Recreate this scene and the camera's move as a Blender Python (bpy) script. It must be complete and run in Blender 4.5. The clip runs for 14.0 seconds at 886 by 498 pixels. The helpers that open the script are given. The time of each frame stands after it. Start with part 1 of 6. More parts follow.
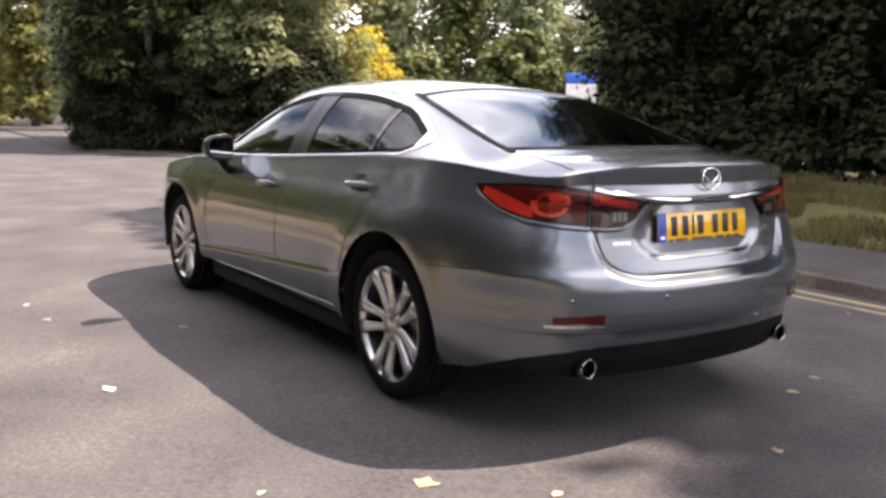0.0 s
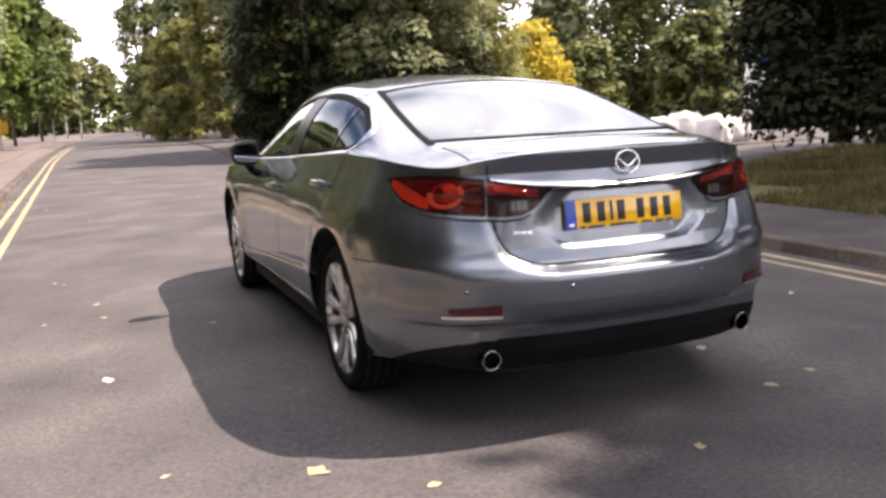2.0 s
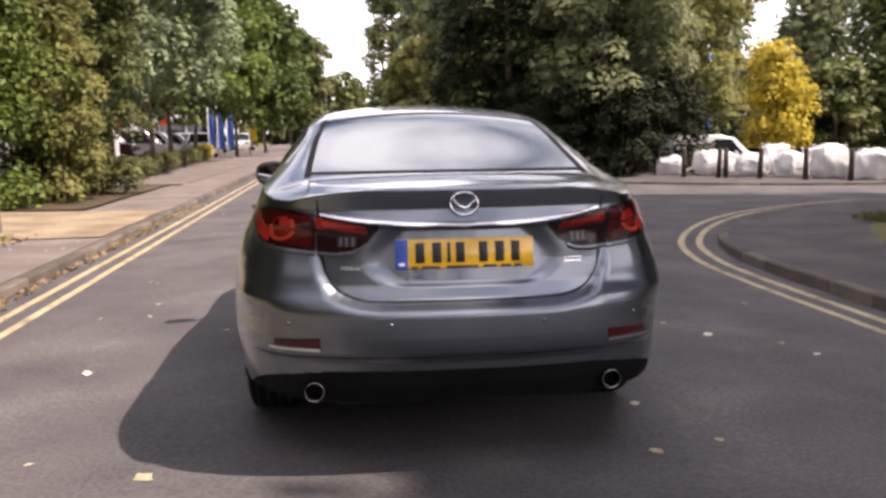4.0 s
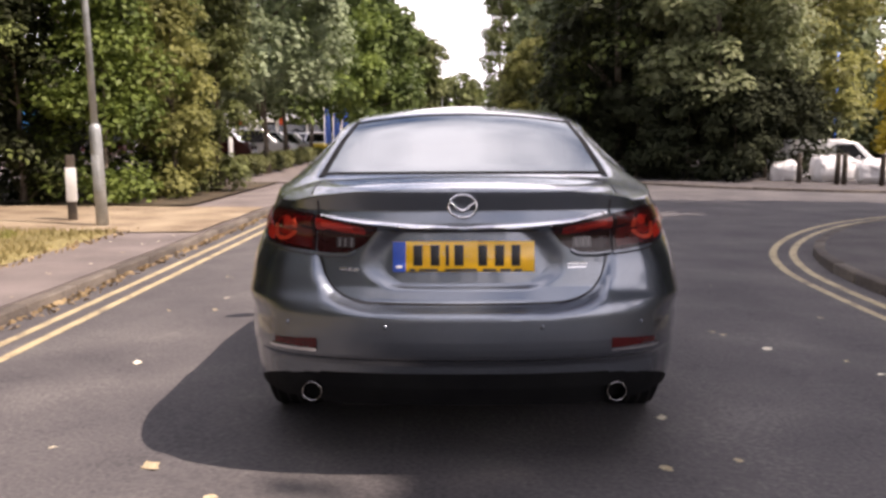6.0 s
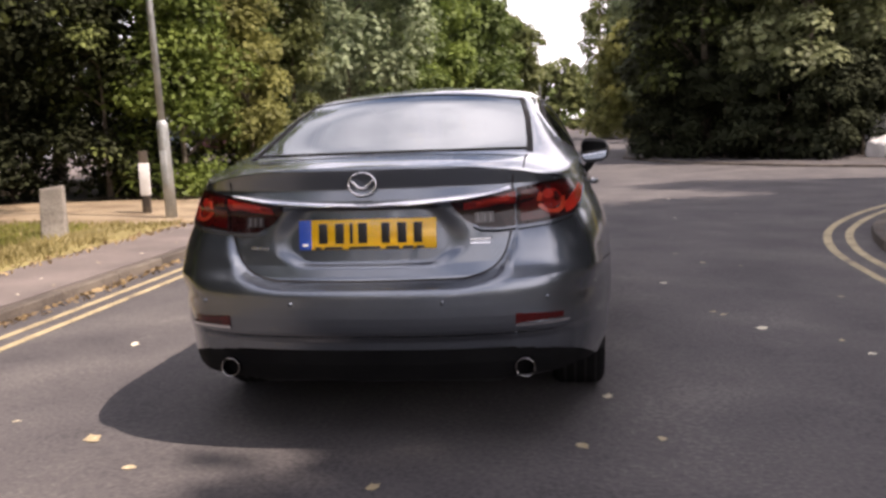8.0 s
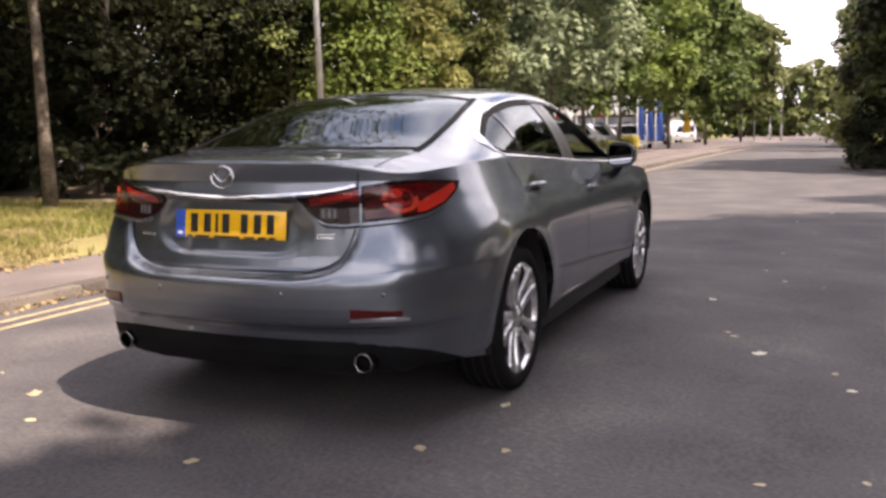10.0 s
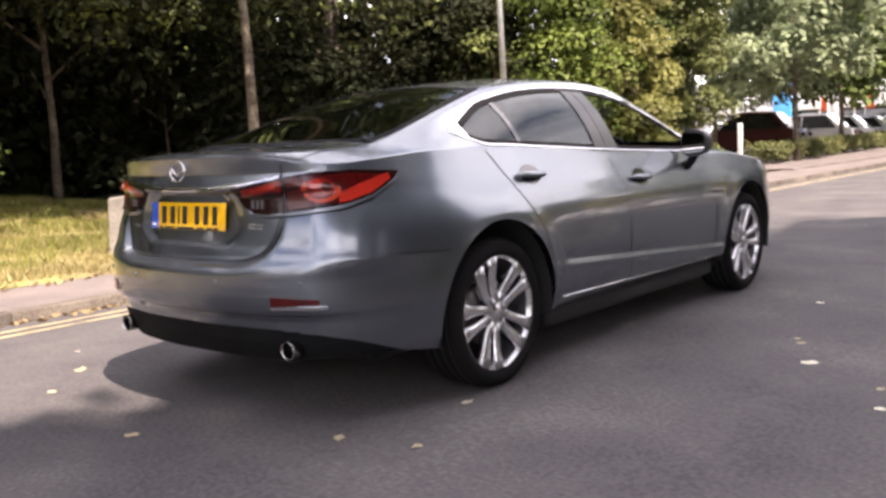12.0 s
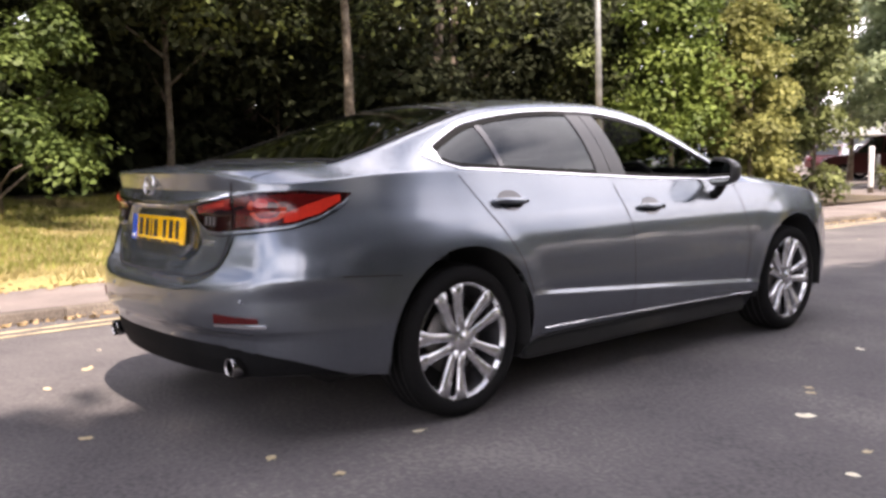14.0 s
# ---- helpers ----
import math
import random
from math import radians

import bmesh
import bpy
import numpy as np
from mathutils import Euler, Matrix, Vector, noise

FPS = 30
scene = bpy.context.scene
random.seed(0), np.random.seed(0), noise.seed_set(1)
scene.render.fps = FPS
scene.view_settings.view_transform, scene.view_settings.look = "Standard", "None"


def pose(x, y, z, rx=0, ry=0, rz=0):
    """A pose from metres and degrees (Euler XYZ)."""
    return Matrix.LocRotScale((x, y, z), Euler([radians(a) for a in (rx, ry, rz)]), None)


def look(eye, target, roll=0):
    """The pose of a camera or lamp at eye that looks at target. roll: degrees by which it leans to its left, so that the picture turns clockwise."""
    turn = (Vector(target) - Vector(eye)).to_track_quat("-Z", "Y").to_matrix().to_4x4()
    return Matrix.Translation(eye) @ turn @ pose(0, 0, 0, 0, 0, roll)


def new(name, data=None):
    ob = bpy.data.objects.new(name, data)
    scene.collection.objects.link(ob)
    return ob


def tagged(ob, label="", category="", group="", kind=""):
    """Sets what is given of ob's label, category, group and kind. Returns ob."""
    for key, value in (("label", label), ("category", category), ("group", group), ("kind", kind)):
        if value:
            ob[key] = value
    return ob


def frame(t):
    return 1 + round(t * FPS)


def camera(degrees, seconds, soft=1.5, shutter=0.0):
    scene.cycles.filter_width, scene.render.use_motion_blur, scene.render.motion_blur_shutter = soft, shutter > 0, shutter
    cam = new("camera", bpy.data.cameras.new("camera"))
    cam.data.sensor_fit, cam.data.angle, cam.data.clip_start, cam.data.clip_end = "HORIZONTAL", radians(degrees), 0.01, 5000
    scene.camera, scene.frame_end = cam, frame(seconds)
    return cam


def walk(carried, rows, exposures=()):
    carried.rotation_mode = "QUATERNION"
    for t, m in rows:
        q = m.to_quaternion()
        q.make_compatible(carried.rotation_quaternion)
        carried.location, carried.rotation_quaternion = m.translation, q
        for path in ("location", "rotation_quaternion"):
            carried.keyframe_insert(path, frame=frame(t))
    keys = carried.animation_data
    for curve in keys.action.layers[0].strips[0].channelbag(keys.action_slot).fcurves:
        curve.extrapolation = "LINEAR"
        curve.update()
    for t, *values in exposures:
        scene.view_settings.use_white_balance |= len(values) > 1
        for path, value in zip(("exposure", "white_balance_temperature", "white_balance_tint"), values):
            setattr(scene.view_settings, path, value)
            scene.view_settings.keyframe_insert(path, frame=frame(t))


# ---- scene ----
cam = camera(52.7, 14.0, soft=3.0)
PATH = [
    (0, (-2.831, -3.329, 1.261), (-1.728, -1.688, 0.957), 1.0),
    (0.5, (-2.683, -3.455, 1.26), (-1.617, -1.796, 0.924), -0.6),
    (1, (-2.487, -3.662, 1.266), (-1.525, -1.937, 0.951), -1.1),
    (1.5, (-2.221, -3.763, 1.217), (-1.355, -1.989, 0.897), -2.5),
    (2, (-1.903, -3.863, 1.246), (-1.173, -2.027, 0.936), -2.6),
    (4.5, (-0.208, -4.274, 1.278), (-0.064, -2.295, 1.028), -1.0),
    (5, (-0.069, -4.221, 1.267), (0.01, -2.238, 1.024), -1.4),
    (5.5, (-0.019, -4.223, 1.272), (-0.024, -2.24, 1.015), -0.9),
    (6, (-0.015, -4.228, 1.274), (-0.052, -2.244, 1.022), -0.3),
    (6.5, (-0.005, -4.196, 1.271), (-0.039, -2.212, 1.02), -0.6),
    (7, (0.129, -4.209, 1.266), (0.072, -2.227, 1.004), -1.7),
    (7.5, (0.449, -4.248, 1.261), (0.254, -2.278, 0.977), -1.4),
    (8, (0.74, -4.202, 1.219), (0.462, -2.24, 0.947), -2.2),
    (10.5, (2.455, -3.702, 1.155), (1.52, -1.954, 0.897), -0.9),
    (11, (2.705, -3.503, 1.095), (1.63, -1.835, 0.843), -1.9),
    (11.5, (2.966, -3.298, 1.103), (1.785, -1.704, 0.852), -2.8),
    (12, (3.224, -3.135, 1.087), (1.94, -1.619, 0.852), -2.6),
    (12.5, (3.361, -2.94, 1.057), (2.01, -1.479, 0.856), -2.2),
    (13, (3.494, -2.744, 1.078), (2.108, -1.316, 0.878), -2.0),
    (13.5, (3.637, -2.628, 1.123), (2.172, -1.285, 0.897), -0.6),
    (14, (3.683, -2.581, 1.124), (2.189, -1.267, 0.919), -0.7),
]
walk(cam, [(t, look(eye, target, roll)) for t, eye, target, roll in PATH],
     [(0.0, 1.16, 7050.0, 21.0), (2.2, 0.95, 7050.0, 22.5), (4.5, 0.58, 7000.0, 24.5), (5.5, 0.57, 6950.0, 25.0), (8.0, 0.54, 7000.0, 24.0), (10.5, 1.07, 7150.0, 23.5), (14.0, 1.42, 6900.0, 22.5)])

# ---------------------------------------------------------------- light
SUN_WAY = Vector((0.65, -0.19, 1.0)).normalized()
world = bpy.data.worlds.new("daylight")
scene.world = world
world.use_nodes = True
wn, wl = world.node_tree.nodes, world.node_tree.links
sky = wn.new("ShaderNodeTexSky")
sky.sky_type, sky.sun_disc = "NISHITA", False
sky.sun_elevation, sky.sun_rotation = math.asin(SUN_WAY.z), math.atan2(SUN_WAY.x, SUN_WAY.y)
sky.air_density, sky.dust_density, sky.ozone_density = 1.0, 0.6, 2.5
wco = wn.new("ShaderNodeTexCoord")
wmap = wn.new("ShaderNodeMapping")
wmap.inputs["Scale"].default_value = (1.6, 1.6, 2.6)
wmap.inputs["Rotation"].default_value = (0, 0, radians(15))
wmap.inputs["Location"].default_value = (0, 0, 0.4)
cloud = wn.new("ShaderNodeTexNoise")
cloud.inputs["Scale"].default_value, cloud.inputs["Detail"].default_value, cloud.inputs["Roughness"].default_value = 1.35, 6.0, 0.5
ramp = wn.new("ShaderNodeValToRGB")
ramp.color_ramp.elements[0].position, ramp.color_ramp.elements[1].position = 0.36, 0.60
blend = wn.new("ShaderNodeMixRGB")
blend.inputs["Color2"].default_value = (18.4, 18.7, 19.6, 1)
wl.new(wco.outputs["Generated"], wmap.inputs["Vector"])
wl.new(wmap.outputs["Vector"], cloud.inputs["Vector"])
rise, low = wn.new("ShaderNodeSeparateXYZ"), wn.new("ShaderNodeMath")
low.operation = "MULTIPLY_ADD"
low.inputs[1].default_value, low.inputs[2].default_value = -0.14, 0.065
thick = wn.new("ShaderNodeMath")
wl.new(wco.outputs["Generated"], rise.inputs[0])
wl.new(rise.outputs["Z"], low.inputs[0])
wl.new(low.outputs[0], thick.inputs[0])
wl.new(cloud.outputs["Fac"], thick.inputs[1])
wl.new(thick.outputs[0], ramp.inputs["Fac"])
wl.new(ramp.outputs["Color"], blend.inputs["Fac"])
wl.new(sky.outputs["Color"], blend.inputs["Color1"])
wl.new(blend.outputs["Color"], wn["Background"].inputs["Color"])
wn["Background"].inputs["Strength"].default_value = 0.095

sun_data = bpy.data.lights.new("sun", "SUN")
sun_data.energy, sun_data.angle, sun_data.color = 5.0, radians(0.55), (1.0, 0.93, 0.82)
sun = new("sun", sun_data)
sun.matrix_world = look(SUN_WAY * 60, (0, 0, 0))

# ---------------------------------------------------------------- materials


def ramp_stops(node, stops):
    e = node.color_ramp.elements
    while len(e) < len(stops):
        e.new(0.5)
    for el, (pos, col) in zip(e, stops):
        el.position, el.color = pos, (*col, 1)


def material(name, stops, rough=0.6, metal=0.0, scale=4.0, fine=60.0, bump=0.0, coat=0.0, rough_var=0.0, spec=0.5, random_by="", random_amount=0.0, bump_scale=None):
    """Colour from two scales of noise through a ramp of stops, with fine relief."""
    m = bpy.data.materials.new(name)
    m.use_nodes = True
    n, l = m.node_tree.nodes, m.node_tree.links
    p = n["Principled BSDF"]
    p.inputs["Roughness"].default_value, p.inputs["Metallic"].default_value = rough, metal
    p.inputs["Coat Weight"].default_value, p.inputs["Coat Roughness"].default_value = coat, 0.03
    p.inputs["Specular IOR Level"].default_value = spec
    co = n.new("ShaderNodeTexCoord")
    big, small = n.new("ShaderNodeTexNoise"), n.new("ShaderNodeTexNoise")
    for tex, s, d in ((big, scale, 5.0), (small, fine, 3.0)):
        tex.inputs["Scale"].default_value, tex.inputs["Detail"].default_value = s, d
        l.new(co.outputs["Object"], tex.inputs["Vector"])
    mix = n.new("ShaderNodeMath")
    mix.operation = "MULTIPLY_ADD"
    mix.inputs[1].default_value = 0.45
    half = n.new("ShaderNodeMath")
    half.operation = "MULTIPLY"
    half.inputs[1].default_value = 0.55
    l.new(big.outputs["Fac"], half.inputs[0])
    l.new(small.outputs["Fac"], mix.inputs[0])
    l.new(half.outputs[0], mix.inputs[2])
    firm = n.new("ShaderNodeMath")
    firm.operation = "MULTIPLY_ADD"
    firm.inputs[1].default_value, firm.inputs[2].default_value = 1.9, -0.45
    l.new(mix.outputs[0], firm.inputs[0])
    value = firm.outputs[0]
    if random_by:
        info = n.new("ShaderNodeNewGeometry" if random_by == "island" else "ShaderNodeObjectInfo")
        add = n.new("ShaderNodeMath")
        add.operation = "MULTIPLY_ADD"
        add.inputs[1].default_value = random_amount
        l.new(info.outputs["Random Per Island" if random_by == "island" else "Random"], add.inputs[0])
        less = n.new("ShaderNodeMath")
        less.operation = "SUBTRACT"
        less.inputs[1].default_value = random_amount / 2
        l.new(value, less.inputs[0])
        l.new(less.outputs[0], add.inputs[2])
        value = add.outputs[0]
    r = n.new("ShaderNodeValToRGB")
    ramp_stops(r, stops)
    l.new(value, r.inputs["Fac"])
    l.new(r.outputs["Color"], p.inputs["Base Color"])
    if rough_var:
        rr = n.new("ShaderNodeMapRange")
        rr.inputs["To Min"].default_value, rr.inputs["To Max"].default_value = rough - rough_var, rough + rough_var
        l.new(big.outputs["Fac"], rr.inputs["Value"])
        l.new(rr.outputs[0], p.inputs["Roughness"])
    if bump:
        b = n.new("ShaderNodeBump")
        b.inputs["Strength"].default_value, b.inputs["Distance"].default_value = bump, 0.01
        if bump_scale:
            bt = n.new("ShaderNodeTexNoise")
            bt.inputs["Scale"].default_value, bt.inputs["Detail"].default_value = bump_scale, 4.0
            l.new(co.outputs["Object"], bt.inputs["Vector"])
            l.new(bt.outputs["Fac"], b.inputs["Height"])
        else:
            l.new(small.outputs["Fac"], b.inputs["Height"])
        l.new(b.outputs["Normal"], p.inputs["Normal"])
    return m


def leaf_material(name, dark, light, translucent=0.26, rough=0.55, spec=0.25, clump=0.55, stops=None):
    """Leaves whose colour varies from clump to clump and from leaf to leaf."""
    m = bpy.data.materials.new(name)
    m.use_nodes = True
    n, l = m.node_tree.nodes, m.node_tree.links
    p, out = n["Principled BSDF"], n["Material Output"]
    p.inputs["Roughness"].default_value, p.inputs["Specular IOR Level"].default_value = rough, spec
    geo, co, r = n.new("ShaderNodeNewGeometry"), n.new("ShaderNodeTexCoord"), n.new("ShaderNodeValToRGB")
    tex, wide, add = n.new("ShaderNodeTexNoise"), n.new("ShaderNodeMapRange"), n.new("ShaderNodeMath")
    tex.inputs["Scale"].default_value, tex.inputs["Detail"].default_value = 1.1, 2.0
    wide.inputs["From Min"].default_value, wide.inputs["From Max"].default_value = 0.32, 0.68
    wide.inputs["To Max"].default_value = clump
    add.operation = "MULTIPLY_ADD"
    add.inputs[1].default_value = 1 - clump
    l.new(co.outputs["Object"], tex.inputs["Vector"])
    l.new(tex.outputs["Fac"], wide.inputs["Value"])
    l.new(geo.outputs["Random Per Island"], add.inputs[0])
    l.new(wide.outputs[0], add.inputs[2])
    mid = tuple((a + b) / 2 for a, b in zip(dark, light))
    ramp_stops(r, stops or [(0.0, dark), (0.55, mid), (1.0, light)])
    l.new(add.outputs[0], r.inputs["Fac"])
    tr, ms = n.new("ShaderNodeBsdfTranslucent"), n.new("ShaderNodeMixShader")
    ms.inputs[0].default_value = translucent
    l.new(r.outputs["Color"], p.inputs["Base Color"])
    l.new(r.outputs["Color"], tr.inputs["Color"])
    l.new(p.outputs[0], ms.inputs[1])
    l.new(tr.outputs[0], ms.inputs[2])
    l.new(ms.outputs[0], out.inputs["Surface"])
    return m


def glass_material(name, tint, gloss=1.0, rough=0.0, ior=1.55):
    """A thin pane: tinted see-through with a Fresnel gloss."""
    m = bpy.data.materials.new(name)
    m.use_nodes = True
    n, l = m.node_tree.nodes, m.node_tree.links
    n.remove(n["Principled BSDF"])
    see, gl, fr, mx = n.new("ShaderNodeBsdfTransparent"), n.new("ShaderNodeBsdfGlossy"), n.new("ShaderNodeLayerWeight"), n.new("ShaderNodeMixShader")
    see.inputs["Color"].default_value = (*tint, 1)
    gl.inputs["Roughness"].default_value = rough
    gl.inputs["Color"].default_value = (gloss * 0.94, gloss, gloss * 1.02, 1)
    fr.inputs["Blend"].default_value = 0.5
    least = ((ior - 1) / (ior + 1)) ** 2
    steep, share = n.new("ShaderNodeMath"), n.new("ShaderNodeMath")
    steep.operation, share.operation = "POWER", "MULTIPLY_ADD"
    steep.inputs[1].default_value = 5.0
    share.inputs[1].default_value, share.inputs[2].default_value = 1 - least, least
    l.new(fr.outputs["Facing"], steep.inputs[0])
    l.new(steep.outputs[0], share.inputs[0])
    l.new(share.outputs[0], mx.inputs[0])
    l.new(see.outputs[0], mx.inputs[1])
    l.new(gl.outputs[0], mx.inputs[2])
    l.new(mx.outputs[0], n["Material Output"].inputs["Surface"])
    return m


def plain(name, col, rough=0.5, metal=0.0, coat=0.0, wear=0.12, bump=0.0):
    lo, hi = tuple(c * (1 - wear) for c in col), tuple(min(1.0, c * (1 + wear)) for c in col)
    return material(name, [(0.3, lo), (0.7, hi)], rough, metal, 6.0, 90.0, bump, coat)


def paint_material():
    """Grey metallic car paint: flakes that lie flat and flakes that stand askew, under one clear coat."""
    m = bpy.data.materials.new("grey_metallic_paint")
    m.use_nodes = True
    n, l = m.node_tree.nodes, m.node_tree.links
    p = n["Principled BSDF"]
    askew, mx = n.new("ShaderNodeBsdfPrincipled"), n.new("ShaderNodeMixShader")
    co, vor, r = n.new("ShaderNodeTexCoord"), n.new("ShaderNodeTexVoronoi"), n.new("ShaderNodeValToRGB")
    vor.inputs["Scale"].default_value = 900.0
    ramp_stops(r, [(0.0, (0.096, 0.109, 0.126)), (1.0, (0.176, 0.199, 0.228))])
    dirt, dr = n.new("ShaderNodeTexNoise"), n.new("ShaderNodeMapRange")
    dirt.inputs["Scale"].default_value, dirt.inputs["Detail"].default_value = 2.2, 6.0
    dr.inputs["To Min"].default_value, dr.inputs["To Max"].default_value = 0.23, 0.27
    l.new(co.outputs["Object"], vor.inputs["Vector"])
    l.new(co.outputs["Object"], dirt.inputs["Vector"])
    l.new(vor.outputs["Color"], r.inputs["Fac"])
    l.new(dirt.outputs["Fac"], dr.inputs["Value"])
    l.new(dr.outputs[0], p.inputs["Roughness"])
    askew.inputs["Roughness"].default_value = 0.50
    bright = n.new("ShaderNodeValToRGB")
    ramp_stops(bright, [(0.0, (0.182, 0.207, 0.238)), (1.0, (0.37, 0.418, 0.475))])
    l.new(vor.outputs["Color"], bright.inputs["Fac"])
    l.new(r.outputs["Color"], p.inputs["Base Color"])
    l.new(bright.outputs["Color"], askew.inputs["Base Color"])
    for s in (p, askew):
        s.inputs["Metallic"].default_value = 1.0
        s.inputs["Coat Weight"].default_value, s.inputs["Coat Roughness"].default_value, s.inputs["Coat IOR"].default_value = 1.0, 0.05, 1.55
    mx.inputs[0].default_value = 0.27
    l.new(p.outputs[0], mx.inputs[1])
    l.new(askew.outputs[0], mx.inputs[2])
    l.new(mx.outputs[0], n["Material Output"].inputs["Surface"])
    return m


PAINT = paint_material()
CHROME = plain("chrome", (0.82, 0.82, 0.83), 0.08, 1.0, wear=0.04)
ALLOY = plain("machined_alloy", (0.70, 0.70, 0.71), 0.26, 0.9, wear=0.06)
ALLOY_SHADE = plain("shade_darkened_alloy", (0.07, 0.07, 0.075), 0.4, 0.5)
RUBBER = material("tyre_rubber", [(0.3, (0.008, 0.008, 0.0085)), (0.75, (0.012, 0.0115, 0.011))], 0.88, fine=120, bump=0.2, spec=0.1)
BLACK_PLASTIC = material("black_plastic", [(0.3, (0.004, 0.004, 0.0045)), (0.8, (0.010, 0.010, 0.010))], 0.7, fine=220, bump=0.1, spec=0.1)
BLACK_GLOSS = plain("black_gloss", (0.012, 0.012, 0.014), 0.08, coat=0.6)
GAP = plain("panel_gap_black", (0.006, 0.006, 0.006), 0.8)
UNDER = plain("underbody_black", (0.012, 0.012, 0.012), 0.9)
GLASS_CLEAR = glass_material("clear_window_glass", (0.55, 0.60, 0.57), ior=1.17)
GLASS_DARK = glass_material("privacy_window_glass", (0.09, 0.095, 0.10), ior=1.55)
GLASS_REAR = glass_material("tinted_rear_glass", (0.14, 0.16, 0.165), 0.84, 0.04, 3.3)
MIRROR = plain("mirror_silver", (0.75, 0.77, 0.78), 0.02, 1.0, wear=0.02)
PILLAR = plain("satin_black_pillar", (0.020, 0.021, 0.023), 0.32)
RED_MID = plain("red_inner_lens", (0.21, 0.010, 0.007), 0.18, coat=0.15, wear=0.25)
RED_LENS = plain("red_lens", (0.060, 0.003, 0.003), 0.16, coat=0.15, wear=0.25)
RED_BRIGHT = plain("bright_red_lens", (0.40, 0.024, 0.013), 0.16, coat=0.35, wear=0.15)
RED_GLOW = plain("orange_red_reflector", (0.43, 0.045, 0.020), 0.18, coat=0.15, wear=0.25)
EXHAUST = plain("brushed_exhaust_steel", (0.42, 0.41, 0.40), 0.18, 1.0)
SMOKED = material("smoked_lens", [(0.3, (0.014, 0.004, 0.004)), (0.7, (0.024, 0.006, 0.006))], 0.12, scale=6.0, fine=90.0, coat=0.1, spec=0.3)
CLEAR_LENS = plain("clear_lens", (0.05, 0.042, 0.042), 0.12, coat=0.3, wear=0.2)
RIB = plain("dim_reflector", (0.15, 0.14, 0.14), 0.35, 0.3)
PLATE_YELLOW = plain("plate_yellow", (0.86, 0.48, 0.012), 0.2, coat=0.8, wear=0.05)
PLATE_BLUE = plain("plate_blue", (0.02, 0.08, 0.42), 0.35, wear=0.1)
PLATE_INK = plain("plate_black", (0.012, 0.011, 0.01), 0.4)
SEAT = material("black_seat_cloth", [(0.3, (0.015, 0.015, 0.016)), (0.8, (0.04, 0.04, 0.042))], 0.85, fine=160, bump=0.3)
TRIM_GREY = material("grey_headlining", [(0.3, (0.16, 0.16, 0.155)), (0.8, (0.22, 0.22, 0.215))], 0.9, fine=120, bump=0.2)

ASPHALT = material("worn_asphalt", [(0.24, (0.046, 0.042, 0.044)), (0.45, (0.080, 0.073, 0.074)), (0.60, (0.098, 0.090, 0.088)), (0.80, (0.150, 0.138, 0.130))], 0.9, scale=1.1, fine=48, bump=0.55, rough_var=0.06)
PAVING = material("dark_tarmac_pavement", [(0.30, (0.048, 0.042, 0.043)), (0.5, (0.075, 0.067, 0.066)), (0.75, (0.115, 0.103, 0.098))], 0.9, scale=1.3, fine=85, bump=0.6)
PAVING_PINK = material("faded_tarmac_footway", [(0.30, (0.12, 0.100, 0.094)), (0.5, (0.165, 0.138, 0.127)), (0.75, (0.235, 0.198, 0.180))], 0.9, scale=1.1, fine=85, bump=0.6)
CONCRETE = material("weathered_concrete", [(0.28, (0.20, 0.18, 0.155)), (0.5, (0.33, 0.30, 0.26)), (0.75, (0.46, 0.42, 0.36))], 0.9, scale=2.5, fine=60, bump=0.5, random_by="object", random_amount=0.25)
KERB = material("brown_stained_concrete", [(0.28, (0.07, 0.058, 0.048)), (0.5, (0.105, 0.086, 0.070)), (0.75, (0.18, 0.152, 0.122))], 0.92, scale=2.5, fine=60, bump=0.5, random_by="object", random_amount=0.3)
YELLOW_LINE = material("worn_yellow_paint", [(0.30, (0.17, 0.14, 0.10)), (0.42, (0.40, 0.325, 0.185)), (0.8, (0.54, 0.445, 0.265))], 0.75, scale=5.0, fine=55, bump=0.3)
SAND = material("sandy_dirt", [(0.3, (0.17, 0.120, 0.075)), (0.5, (0.28, 0.215, 0.140)), (0.75, (0.40, 0.32, 0.21))], 0.95, scale=1.2, fine=45, bump=0.7)
SOIL_GRASS = material("dry_grass_ground", [(0.28, (0.095, 0.068, 0.030)), (0.45, (0.20, 0.162, 0.062)), (0.6, (0.27, 0.228, 0.09)), (0.8, (0.17, 0.19, 0.05))], 0.95, scale=0.55, fine=22, bump=0.8)
GREEN_GRASS = material("rough_green_grass_ground", [(0.28, (0.055, 0.052, 0.020)), (0.5, (0.12, 0.112, 0.036)), (0.75, (0.18, 0.165, 0.06))], 0.95, scale=0.5, fine=22, bump=0.8)
# litter browns darkened for the shade under trees and hedge
LITTER = material("shade_toned_leaf_litter", [(0.3, (0.030, 0.022, 0.012)), (0.6, (0.075, 0.055, 0.03)), (0.8, (0.12, 0.09, 0.05))], 0.95, scale=1.5, fine=30, bump=0.8)
BARK = material("grey_brown_bark", [(0.3, (0.07, 0.055, 0.04)), (0.55, (0.16, 0.13, 0.10)), (0.8, (0.27, 0.235, 0.19))], 0.9, scale=5, fine=28, bump=0.9)
GALV = material("galvanised_steel", [(0.3, (0.34, 0.36, 0.36)), (0.7, (0.52, 0.54, 0.53))], 0.55, 0.35, scale=6, fine=70, bump=0.15)
